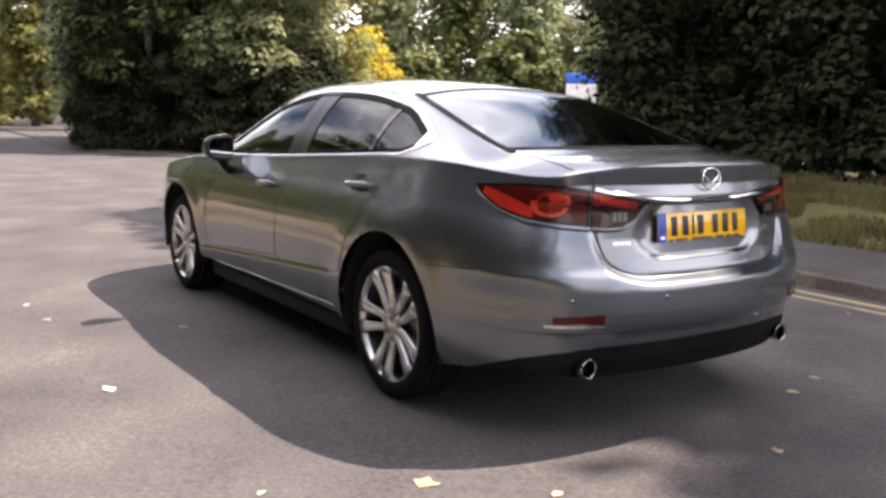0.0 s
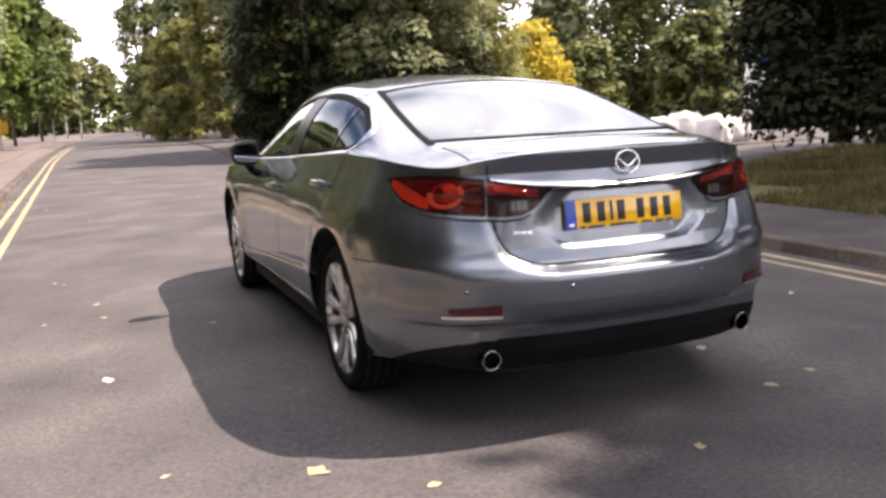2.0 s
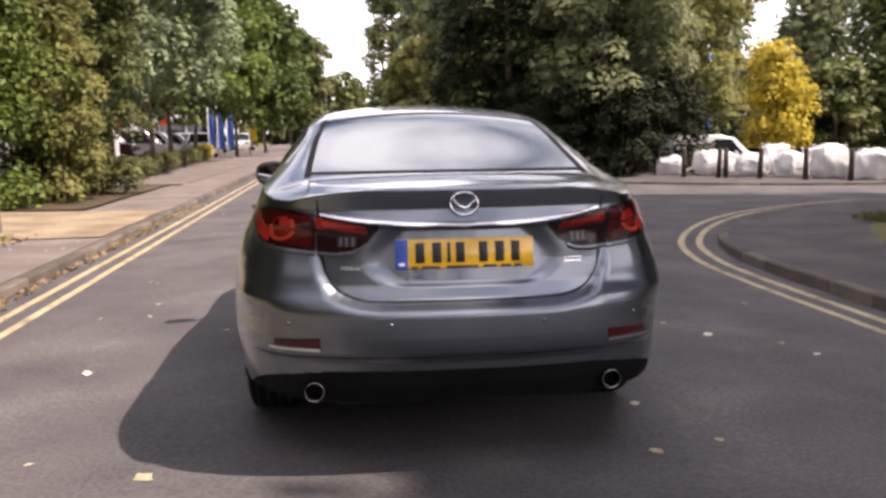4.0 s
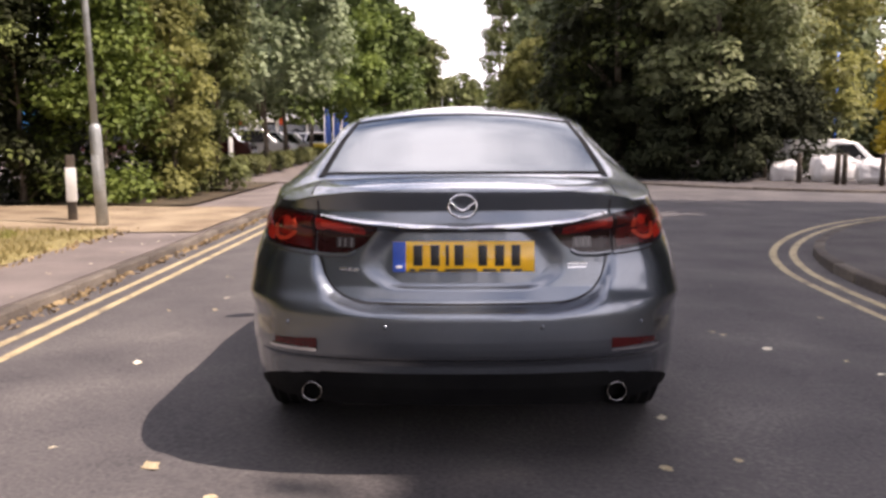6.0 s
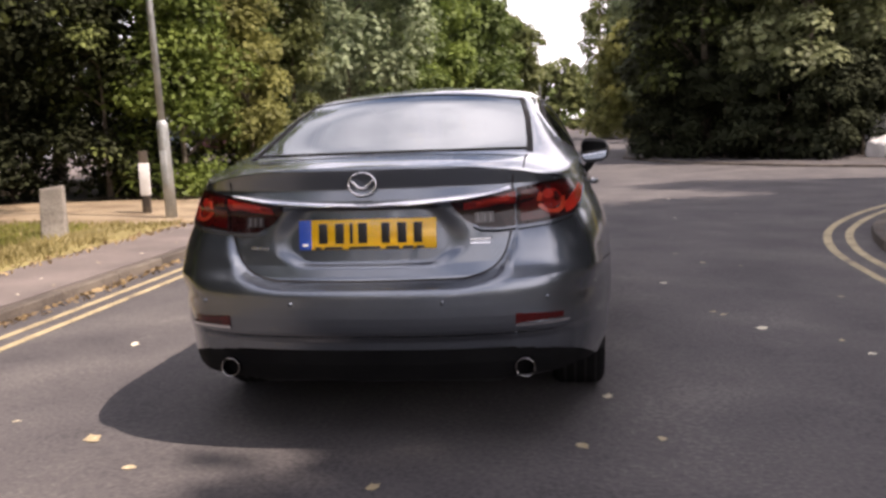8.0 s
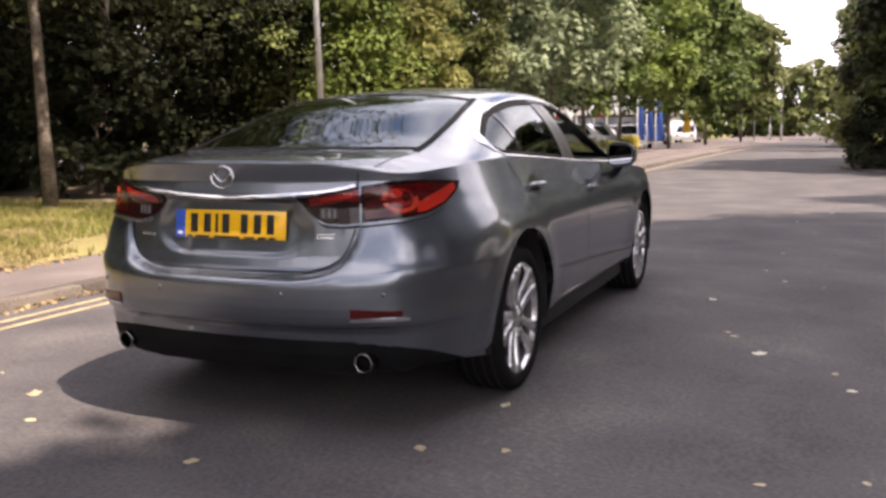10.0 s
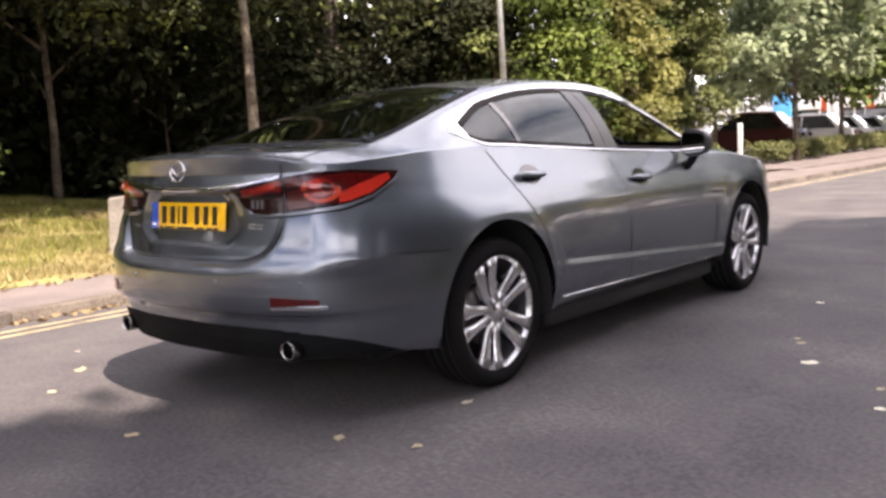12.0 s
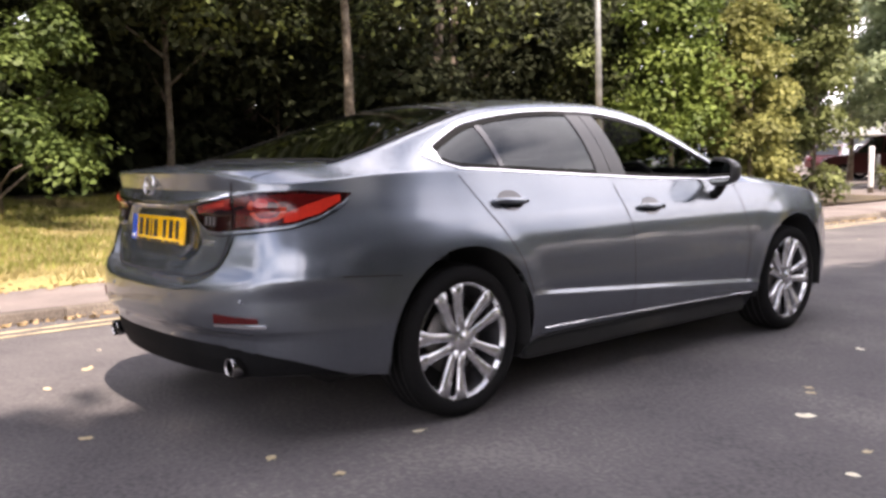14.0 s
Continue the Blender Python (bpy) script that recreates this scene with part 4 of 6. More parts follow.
def detail_saloon(car, made):
    both = (False, True)
    # gaps between the panels
    kk = lambda ys: k_at_y(np.asarray(ys, float))  # noqa: E731
    zz = np.linspace(0.30, 1.03, 26)
    zr = np.linspace(0.50, 1.045, 22)
    for mir in both:
        patch("panel_gap", shell_line(kk([door_rear_edge(z) for z in zr]), zr, 0.0028, 0.0012), GAP, car, skirt=0, mirror=mir)
        patch("panel_gap", shell_line(kk([door_split(z) for z in zz[:-2]]), zz[:-2], 0.0028, 0.0012), GAP, car, skirt=0, mirror=mir)
        patch("panel_gap", shell_line(kk([door_front_edge(z) for z in zz[:-3]]), zz[:-3], 0.0028, 0.0012), GAP, car, skirt=0, mirror=mir)
        ys = np.linspace(0.50, 2.27, 30)
        patch("panel_gap", shell_line(kk(ys), np.interp(ys, (0.5, 2.27), (0.275, 0.262)), 0.0028, 0.0012), GAP, car, skirt=0, mirror=mir)
        # bumper to wing, and the arch of the rear door round the wheel
        ys = np.linspace(-0.62, -0.36, 14)
        patch("panel_gap", shell_line(kk(ys), np.interp(ys, (-0.62, -0.36), (0.67, 0.655)), 0.0022, 0.0012), GAP, car, skirt=0, mirror=mir)
        # lid gap: down the side of the lamp and along the bumper
        zl = np.r_[np.linspace(1.035, 0.85, 14), np.linspace(0.845, 0.72, 16), np.linspace(0.715, 0.666, 24)]
        xl = np.r_[[lid_half(z) for z in zl], np.linspace(0.36, 0.0, 22)]
        zl = np.r_[zl, np.linspace(0.664, 0.661, 22)]
        patch("lid_gap", shell_line(k_at_x(np.maximum(xl - 0.006, 0)), zl, 0.0034, 0.0025), GAP, car, skirt=0, mirror=mir)
        # chrome strip below the doors
        ys = np.linspace(0.50, 2.36, 40)
        zs = np.interp(ys, (0.5, 2.36), (0.322, 0.288))
        g = np.stack([shell(kk(ys), zs + o, h) for o, h in ((0.0016, 0.0010), (0.0004, 0.0030), (-0.0008, 0.0036), (-0.0016, 0.0012))], 1)
        patch("sill_strip", g, CHROME, car, "thin chrome strip", skirt=0.002, mirror=mir)
        # the boot lid's side gap on the deck
        pts = [(0.578, y, top_z(0.578, y) + 0.0012) for y in np.linspace(-0.84, -0.55, 12)]
        patch("lid_gap", [[(x - 0.003, y, z), (x + 0.003, y, z)] for x, y, z in pts], GAP, car, skirt=0, mirror=mir)

        # windows: chrome surround, panes, pillars
        ys = np.linspace(2.27, -0.07, 76)
        patch("window_surround", side_strip([(y, window_top(y) + 0.003) for y in ys], 0.0080, 0.006), CHROME, car, "chrome strip round the side windows", mirror=mir)
        ys = np.linspace(-0.08, 2.27, 72)
        patch("belt_strip", side_strip([(y, sill_line(y) + 0.011) for y in ys], 0.0052, 0.005), CHROME, car, "chrome strip along the window sills", mirror=mir)
        tip = [[(side_x(y, z) + 0.006, y, z) for z in np.linspace(sill_line(y) + 0.001, max(window_top(y) + 0.007, sill_line(y) + 0.004), 5)] for y in np.linspace(-0.094, -0.012, 14)]
        patch("window_surround", tip, CHROME, car, mirror=mir)
        patch("quarter_window", side_pane((-0.02, 0.325), (-0.005, 0.295), 0.008, 0.006, 0.004, 16), GLASS_DARK, car, "dark tinted quarter window", skirt=0, mirror=mir)
        patch("rear_side_window", side_pane((0.345, 1.012), (0.315, 0.950), 0.008, 0.006, 0.004), GLASS_DARK, car, "dark tinted rear door window", skirt=0, mirror=mir)
        if mir:  # the other front window is wound down
            patch("front_side_window", side_pane((1.225, 2.22), (1.14, 2.19), 0.008, 0.006, 0.004), GLASS_CLEAR, car, "clear front door window", skirt=0, mirror=mir)
        patch("window_divider", side_pane((0.320, 0.352), (0.288, 0.322), 0.004, 0.004, -0.001, 4), BLACK_GLOSS, car, mirror=mir)
        patch("door_pillar", side_pane((1.003, 1.112), (0.942, 1.040), 0.004, 0.004, -0.002, 6), PILLAR, car, "satin black door pillar", mirror=mir)
        patch("door_pillar", side_pane((1.117, 1.235), (1.045, 1.148), 0.004, 0.004, -0.002, 6), PILLAR, car, mirror=mir)
        patch("window_seal", side_strip([(y, window_top(y) - 0.018) for y in np.linspace(2.15, 0.0, 60)], 0.012, 0.001), BLACK_PLASTIC, car, mirror=mir)
        patch("window_seal", side_strip([(y, sill_line(y) + 0.026) for y in np.linspace(0.0, 2.17, 60)], 0.009, 0.001), BLACK_PLASTIC, car, mirror=mir)
        s = -1 if mir else 1
        # door handles; a flat black oval paints the shade in each cup
        for door, y0, z0 in (("rear_door", 0.315, 0.918), ("front_door", 1.355, 0.848)):
            owner = made[door + ("-" if mir else "+")]
            cup_y = np.linspace(-0.075, 0.085, 14)
            g = [[shell(k_at_y(y0 + dy), z0 + 0.008 + 0.046 * h * math.sqrt(max(0.0, 1 - ((dy - 0.005) / 0.082) ** 2)), 0.0015).tolist() for h in np.linspace(-1, 1, 7)] for dy in cup_y]
            patch("cup_shade", g, BLACK_GLOSS, owner, "flat black oval painting the shade of the handle's hollow", skirt=0, mirror=mir)
            pts = []
            for t in np.linspace(-1, 1, 13):
                p = shell(k_at_y(y0 + 0.112 * t), z0 + 0.006 - 0.004 * t, 0.008 + 0.022 * (1 - t**4))
                pts.append((p[0] * s, p[1], p[2]))
            v, f = tube_mesh(pts, [0.006 + 0.010 * (1 - t**6) for t in np.linspace(-1, 1, 13)], 10)
            piece("door_handle", v, f, PAINT, owner, "body-coloured pull handle")
        # tail lamps: on the wing and on the lid
        inner = np.linspace(0.5875, 0.70, 10)
        outer_y = np.linspace(-0.905, -0.540, 22)
        ks = np.r_[k_at_x(inner), k_at_y(outer_y)]
        top = np.interp(ks, (ks[0], ks[9], k_at_y(-0.75), ks[-1]), (0.986, 1.000, 1.003, 0.990))
        bot = np.interp(ks, (ks[0], ks[9], k_at_y(-0.79), k_at_y(-0.68), k_at_y(-0.58), ks[-1]), (0.846, 0.856, 0.872, 0.902, 0.953, 0.984))
        at_k = lambda q, line: np.interp(q, ks, line)  # noqa: E731
        lamp = patch("tail_lamp", shell_patch(ks, bot, top, 0.009, 9), SMOKED, car, "smoked red tail lamp wrapped round the wing", 0.012, mir)
        core = ks[1:29]
        lo_c, hi_c = at_k(core, bot) + 0.014, at_k(core, top) - 0.013
        patch("lamp_core", shell_patch(core, lo_c, np.maximum(hi_c, lo_c + 0.002), 0.0112, 6), RED_LENS, lamp, "dark red inner lens", 0.003, mir)
        kc, zc = k_at_y(-0.885), 0.934
        g = [[shell(kc + 0.092 * a * math.cos(t), zc + 0.050 * a * math.sin(t) - 0.004 * math.cos(t), 0.0140).tolist() for a in np.linspace(0.72, 1, 4)] for t in np.linspace(2.5, 2 * math.pi + 0.25, 33)]
        patch("lamp_ring", g, RED_GLOW, lamp, "bright orange-red light ring", 0.003, mir)
        g = [[shell(kc + 0.070 * a * math.cos(t), zc + 0.006 + 0.036 * a * math.sin(t), 0.0130).tolist() for a in np.linspace(0.05, 1, 4)] for t in np.linspace(0, 2 * math.pi, 25)]
        patch("lamp_bowl", g, RED_MID, lamp, "red reflector bowl", skirt=0, mirror=mir)
        # a brighter red oval paints the glint on the upper bowl
        g = [[shell(kc - 0.020 + 0.036 * a * math.cos(t), zc + 0.022 + 0.018 * a * math.sin(t), 0.0136).tolist() for a in np.linspace(0.05, 1, 3)] for t in np.linspace(0, 2 * math.pi, 19)]
        patch("lamp_glint", g, RED_BRIGHT, lamp, skirt=0, mirror=mir)
        g = [[shell(kc + 0.034 + 0.022 * a * math.cos(t), zc + 0.010 + 0.019 * a * math.sin(t), 0.0140).tolist() for a in np.linspace(0.05, 1, 3)] for t in np.linspace(0, 2 * math.pi, 19)]
        patch("lamp_eye", g, RED_LENS, lamp, "dark red bulb eye", skirt=0, mirror=mir)
        tail = ks[15:29]
        lo_t = at_k(tail, bot) + 0.012
        patch("lamp_band", shell_patch(tail, lo_t, lo_t + (at_k(tail, top) - lo_t) * np.linspace(0.30, 0.72, len(tail)), 0.0128, 4), RED_BRIGHT, lamp, "bright red light band", 0.003, mir)
        g = np.stack([shell(ks[:-1], bot[:-1] + o, h) for o, h in ((-0.017, 0.0), (-0.010, 0.0105), (-0.006, 0.0125), (0.0015, 0.0110))], 1)
        patch("lamp_rim", g, PAINT, lamp, "painted lip below the lamp", 0.004, mir)
        ks2 = k_at_x(np.linspace(0.5795, 0.330, 22))
        f2 = np.linspace(0, 1, 22)
        top2 = 0.985 - 0.047 * f2
        bot2 = np.interp(f2, (0, 0.25, 0.55, 0.8, 1), (0.846, 0.840, 0.844, 0.876, 0.932))
        lid_lamp = patch("lid_lamp", shell_patch(ks2, bot2, top2, 0.009, 8), SMOKED, made["boot_lid"], "smoked lamp on the boot lid", 0.012, mir)
        patch("lamp_band", shell_patch(ks2[:18], top2[:18] - 0.056 + 0.026 * f2[:18], top2[:18] - 0.012, 0.0115, 4), RED_MID, lid_lamp, "bright red light band", 0.004, mir)
        patch("lamp_band", shell_patch(ks2[2:14], top2[2:14] - 0.040 + 0.012 * f2[2:14], top2[2:14] - 0.020, 0.0128, 3), RED_BRIGHT, lid_lamp, "", 0.003, mir)
        kr = k_at_x(np.linspace(0.495, 0.42, 6))
        rev = patch("reversing_lamp", shell_patch(kr, np.full(6, 0.864), np.full(6, 0.902), 0.0112, 5), CLEAR_LENS, lid_lamp, "clear reversing lamp", 0.005, mir)
        for xb in (0.485, 0.462, 0.436):
            patch("reflector_rib", shell_patch(k_at_x(np.linspace(xb, xb - 0.007, 3)), 0.868, 0.898, 0.0128, 3), RIB, rev, "", 0.003, mir)
        g = np.stack([shell(ks2[:15], bot2[:15] + o, h) for o, h in ((-0.017, 0.0), (-0.010, 0.0105), (-0.006, 0.0125), (0.0015, 0.0110))], 1)
        patch("lamp_rim", g, PAINT, lid_lamp, "painted lip below the lamp", 0.004, mir)
        # bumper reflector with a bright lower edge, parking sensors
        kb = k_at_x(np.linspace(0.545, 0.715, 14))
        fb = np.linspace(0, 1, 14)
        refl = patch("bumper_reflector", shell_patch(kb, 0.497 + 0.004 * fb, 0.535 - 0.012 * fb, 0.005, 4), RED_LENS, made["rear_bumper"], "red bumper reflector", 0.008, mir)
        patch("reflector_trim", shell_patch(np.r_[kb, kb[-1] + 0.03], 0.484, 0.495, 0.008, 3), CHROME, refl, skirt=0.008, mirror=mir)
        for x in (0.285, 0.66):
            p = shell(k_at_x(x), 0.585, 0.0)
            v, f = tube_mesh([(p[0] * s, p[1] - 0.004, p[2]), (p[0] * s, p[1] + 0.01, p[2])], [0.0085, 0.0085], 14)
            piece("parking_sensor", v, f, PAINT, made["rear_bumper"])
        # exhaust tips
        prof = [(0.0, 0.0335), (-0.10, 0.0335), (-0.10, 0.0365), (0.004, 0.0372), (0.008, 0.0368), (0.008, 0.0345), (0.0, 0.0335)]
        v, f = revolve(prof, 32)
        v = [(a[1] + 0.573 * s, -0.952 - a[0] + (-0.0), a[2] + 0.32) for a in v]
        ex = piece("exhaust_tip", v, f, EXHAUST, car, "steel exhaust tip")
        v, f = tube_mesh([(0.573 * s, -0.90, 0.32), (0.573 * s, -0.60, 0.325)], 0.0335, 16)
        piece("exhaust_pipe", v, f, UNDER, ex)
        # mirror: housing, arm, glass
        mir_ob = new("door_mirror")
        mir_ob.parent = car
        mir_ob.matrix_basis = pose(0.925 * s, 1.93, 1.022, 0, 0, -14 * s)
        bm = bmesh.new()
        bmesh.ops.create_uvsphere(bm, u_segments=28, v_segments=18, radius=1.0)
        for v in bm.verts:
            x, y, z = v.co
            x, z = math.copysign(abs(x) ** 0.62, x), math.copysign(abs(z) ** 0.7, z)
            y = y * 0.05 if y < 0 else y
            v.co = (x * 0.094, y * 0.115, z * 0.080 * (1 - 0.12 * x * s))
        part("mirror_housing", bm, PILLAR, mir_ob, "dark mirror housing")
        g = [[(0.081 * a, -0.0085, 0.058 * b * (1 - 0.12 * a * s) * math.sqrt(max(0.05, 1 - 0.55 * a**6))) for b in np.linspace(-1, 1, 6)] for a in np.linspace(-1, 1, 14)]
        patch("mirror_glass", g, MIRROR, mir_ob, "mirror glass", skirt=0)
        arm = [(-0.085 * s, 0.035, -0.135), (-0.055 * s, 0.04, -0.112), (-0.03 * s, 0.045, -0.07), (-0.025 * s, 0.05, -0.03)]
        v, f = tube_mesh(arm, [0.030, 0.026, 0.028, 0.034], 10)
        piece("mirror_arm", v, f, BLACK_PLASTIC, mir_ob)
        # dark liners of the wheel arches
        for hy, hz in HUBS:
            ths = np.radians(np.linspace(-12, 192, 40))
            g = [[(x * s, hy + 0.414 * math.cos(t), hz + 0.414 * math.sin(t)) for x in (0.50, 0.7, 0.885)] for t in ths]
            patch("arch_liner", g, UNDER, car, skirt=0)
            g = [[(0.50 * s, hy + r * math.cos(t), hz + r * math.sin(t)) for r in (0.02, 0.414)] for t in ths]
            patch("arch_liner", g, UNDER, car, skirt=0)
        for hy, turn in ((0.0, 20), (2.83, -12)):
            build_wheel(car, hy, s, turn)

    # rear window with its black border, windscreen
    def top_pane(y0, y1, half, bend0, bend1, lift, cols=22, rows=18):
        grid = []
        for a in np.linspace(-1, 1, cols):
            row = []
            for t in np.linspace(0, 1, rows):
                y = y0 + (y1 - y0) * t
                x = a * half(y)
                yy = y + bend0 * (1 - t) * a * a - bend1 * t * a * a
                row.append((x, yy, top_z(x, yy) + lift))
            grid.append(row)
        # even out the pane into one smooth curve
        g = np.array(grid)
        u, w = g[..., 0].ravel(), g[..., 1].ravel() - (y0 + y1) / 2
        terms = np.stack([u**i * w**j for i in (0, 2, 4) for j in (0, 1, 2, 3)], 1)
        g[..., 2] = (terms @ np.linalg.lstsq(terms, g[..., 2].ravel(), rcond=None)[0]).reshape(g.shape[:2])
        return g
    patch("rear_window", top_pane(-0.505, 0.358, glass_half, 0.06, 0.05, 0.003), GLASS_REAR, car, "tinted rear window reflecting the sky", skirt=0)
    for m in (1, -1):
        ys = np.linspace(-0.49, 0.35, 30)
        patch("window_seal", [[(m * (glass_half(y) + o), y + 0.06 * (y < -0.2) * 0, top_z(glass_half(y) + o, y) + 0.004) for o in (-0.022, -0.008, 0.006)] for y in ys], BLACK_PLASTIC, car, skirt=0.003)
    xs = np.linspace(-0.585, 0.585, 30)
    patch("window_seal", [[(x, y, top_z(x, y) + 0.004) for y in (-0.512 + 0.06 * (x / .6) ** 2 + o for o in (0, 0.012, 0.024))] for x in xs], BLACK_PLASTIC, car, skirt=0.003)
    xs = np.linspace(-0.52, 0.52, 30)
    patch("window_seal", [[(x, y, top_z(x, y) + 0.004) for y in (0.338 - 0.05 * (x / .55) ** 2 + o for o in (0, 0.015, 0.03))] for x in xs], BLACK_PLASTIC, car, skirt=0.003)
    patch("windscreen", top_pane(1.77, 2.60, screen_half, -0.06, 0.1, 0.003), GLASS_CLEAR, car, "clear windscreen", skirt=0)
    # boot lid: chrome strip, badge ring, plate, lettering bars
    lid = made["boot_lid"]
    xs = np.linspace(-0.566, 0.566, 60)
    ks = k_at_x(np.abs(xs))
    zs = 0.940 + 0.045 * (np.abs(xs) / 0.574) ** 1.7
    # laid out on the right half, mirrored where x < 0; its face leans back to the sky
    flip = np.where(xs < 0, -1, 1)[:, None] * np.array((1, 0, 0)) + np.array((0, 1, 1))
    thin = 1 - 0.62 * (np.abs(xs) / 0.566) ** 5
    g = np.stack([shell(ks, zs + o * thin, h * thin) * flip for o, h in ((-0.009, 0.006), (-0.007, 0.013), (0.0, 0.011), (0.007, 0.005), (0.009, 0.0))], 1)
    patch("boot_strip", g, CHROME, lid, "chrome strip across the boot lid", 0.012)
    yb = -0.999
    ring = [(0.051 * math.cos(t) - 0.004, yb + 0.004 * math.sin(t), 1.020 + 0.041 * math.sin(t)) for t in np.linspace(0, 2 * math.pi, 41)[:-1]]
    v, f = tube_mesh(ring, 0.0042, 8, closed=True)
    badge = piece("badge_ring", v, f, CHROME, lid, "plain oval chrome badge")
    wing = [(-0.048 + 0.088 * t, yb - 0.001, 1.034 - 0.030 * (1 - (2 * t - 1) ** 2) ** 1.6) for t in np.linspace(0, 1, 15)]
    v, f = tube_mesh(wing, [0.0025 + 0.0035 * math.sin(math.pi * t) for t in np.linspace(0, 1, 15)], 8)
    piece("badge_bar", v, f, CHROME, badge)
    def plate_box(name, lo, hi, bevel, mat, parent, label=""):
        bm = box_bm(lo, hi, bevel)
        for v in bm.verts:
            v.co.y += 0.12 * (v.co.z - 0.83)
        return part(name, bm, mat, parent, label)
    plate = plate_box("number_plate", (-0.26, -0.972, 0.777), (0.26, -0.966, 0.888), 0.002, PLATE_YELLOW, lid, "glossy yellow rear number plate")
    plate_box("plate_holder", (-0.20, -0.966, 0.80), (0.20, -0.950, 0.866), 0.004, BLACK_PLASTIC, plate)
    plate_box("plate_band", (-0.2602, -0.974, 0.7775), (-0.213, -0.9715, 0.8875), 0.001, PLATE_BLUE, plate, "blue band")
    plate_box("band_mark", (-0.248, -0.9755, 0.790), (-0.226, -0.9735, 0.800), 0.0005, WHITE_PAINT, plate)
    for x0, w in ((-0.185, 0.034), (-0.122, 0.034), (-0.066, 0.012), (-0.034, 0.034), (0.054, 0.032), (0.115, 0.034), (0.176, 0.032)):
        plate_box("plate_bar", (x0, -0.974, 0.799), (x0 + w, -0.9715, 0.874), 0.001, PLATE_INK, plate)
    for x0, w in ((-0.20, 0.025), (-0.165, 0.07), (-0.07, 0.12), (0.07, 0.05), (0.135, 0.04), (0.185, 0.03)):
        plate_box("dealer_bar", (x0, -0.974, 0.7785), (x0 + w, -0.9715, 0.788), 0.0005, PLATE_INK, plate)
    for sgn, x0, x1, z0, z1 in ((-1, 0.405, 0.425, 0.776, 0.788), (-1, 0.430, 0.450, 0.777, 0.789), (-1, 0.455, 0.485, 0.778, 0.790), (1, 0.40, 0.48, 0.800, 0.806), (1, 0.40, 0.475, 0.787, 0.793)):
        kx = k_at_x(np.linspace(x0, x1, 6))
        patch("lettering_bar", shell_patch(kx, z0, z1, 0.003, 3), ALLOY, lid, "bright lettering bar", 0.003, sgn < 0)
    # underside
    part("underbody", box_bm((-0.56, -0.50, 0.165), (0.56, 3.6, 0.30), 0.03), UNDER, car)
    part("underbody", box_bm((-0.84, 0.44, 0.165), (0.84, 2.38, 0.27), 0.03), UNDER, car)
    part("rear_box", box_bm((-0.50, -0.89, 0.235), (0.50, -0.42, 0.40), 0.04), UNDER, car)
    # cabin: floor, seats, dash, wheel
    part("cabin_floor", box_bm((-0.72, -0.40, 0.30), (0.72, 2.5, 0.34)), SEAT, car)
    part("parcel_shelf", box_bm((-0.62, -0.52, 0.95), (0.62, 0.05, 0.98), 0.01), SEAT, car)
    part("rear_bench", box_bm((-0.64, 0.12, 0.34), (0.64, 0.62, 0.58), 0.06, 3), SEAT, car, "black rear bench")
    bm = box_bm((-0.64, 0.0, 0.5), (0.64, 0.16, 1.02), 0.05, 3)
    part("rear_backrest", bm, SEAT, car)
    for x in (-0.40, 0.40):
        part("rear_headrest", box_bm((x - 0.12, 0.0, 1.0), (x + 0.12, 0.10, 1.13), 0.04, 3), SEAT, car)
        seat = new("front_seat")
        seat.parent = car
        part("seat_cushion", box_bm((x - 0.24, 1.10, 0.38), (x + 0.24, 1.62, 0.58), 0.06, 3), SEAT, seat)
        bm = box_bm((x - 0.235, 1.0, 0.55), (x + 0.235, 1.14, 1.10), 0.06, 3)
        for v in bm.verts:
            v.co.y -= (v.co.z - 0.55) * 0.30
        part("seat_back", bm, SEAT, seat)
        bm = box_bm((x - 0.12, 0.82, 1.10), (x + 0.12, 0.92, 1.27), 0.04, 3)
        part("headrest", bm, SEAT, seat)
    part("dashboard", box_bm((-0.70, 1.95, 0.62), (0.70, 2.45, 0.95), 0.06, 3), SEAT, car)
    ringp = [(0.38 + 0.185 * math.cos(t), 1.80 + 0.06 * math.sin(t), 0.90 + 0.17 * math.sin(t)) for t in np.linspace(0, 2 * math.pi, 33)[:-1]]
    v, f = tube_mesh(ringp, 0.015, 8, closed=True)
    st = piece("steering_wheel", v, f, BLACK_PLASTIC, car)
    part("wheel_boss", box_bm((0.30, 1.80, 0.84), (0.46, 1.86, 0.95), 0.02), BLACK_PLASTIC, st)
    g = [[(x, y, top_z(x, y) - 0.03) for x in np.linspace(-0.5, 0.5, 9)] for y in np.linspace(0.42, 1.72, 12)]
    patch("headlining", g, TRIM_GREY, car, skirt=0)


saloon = build_saloon()

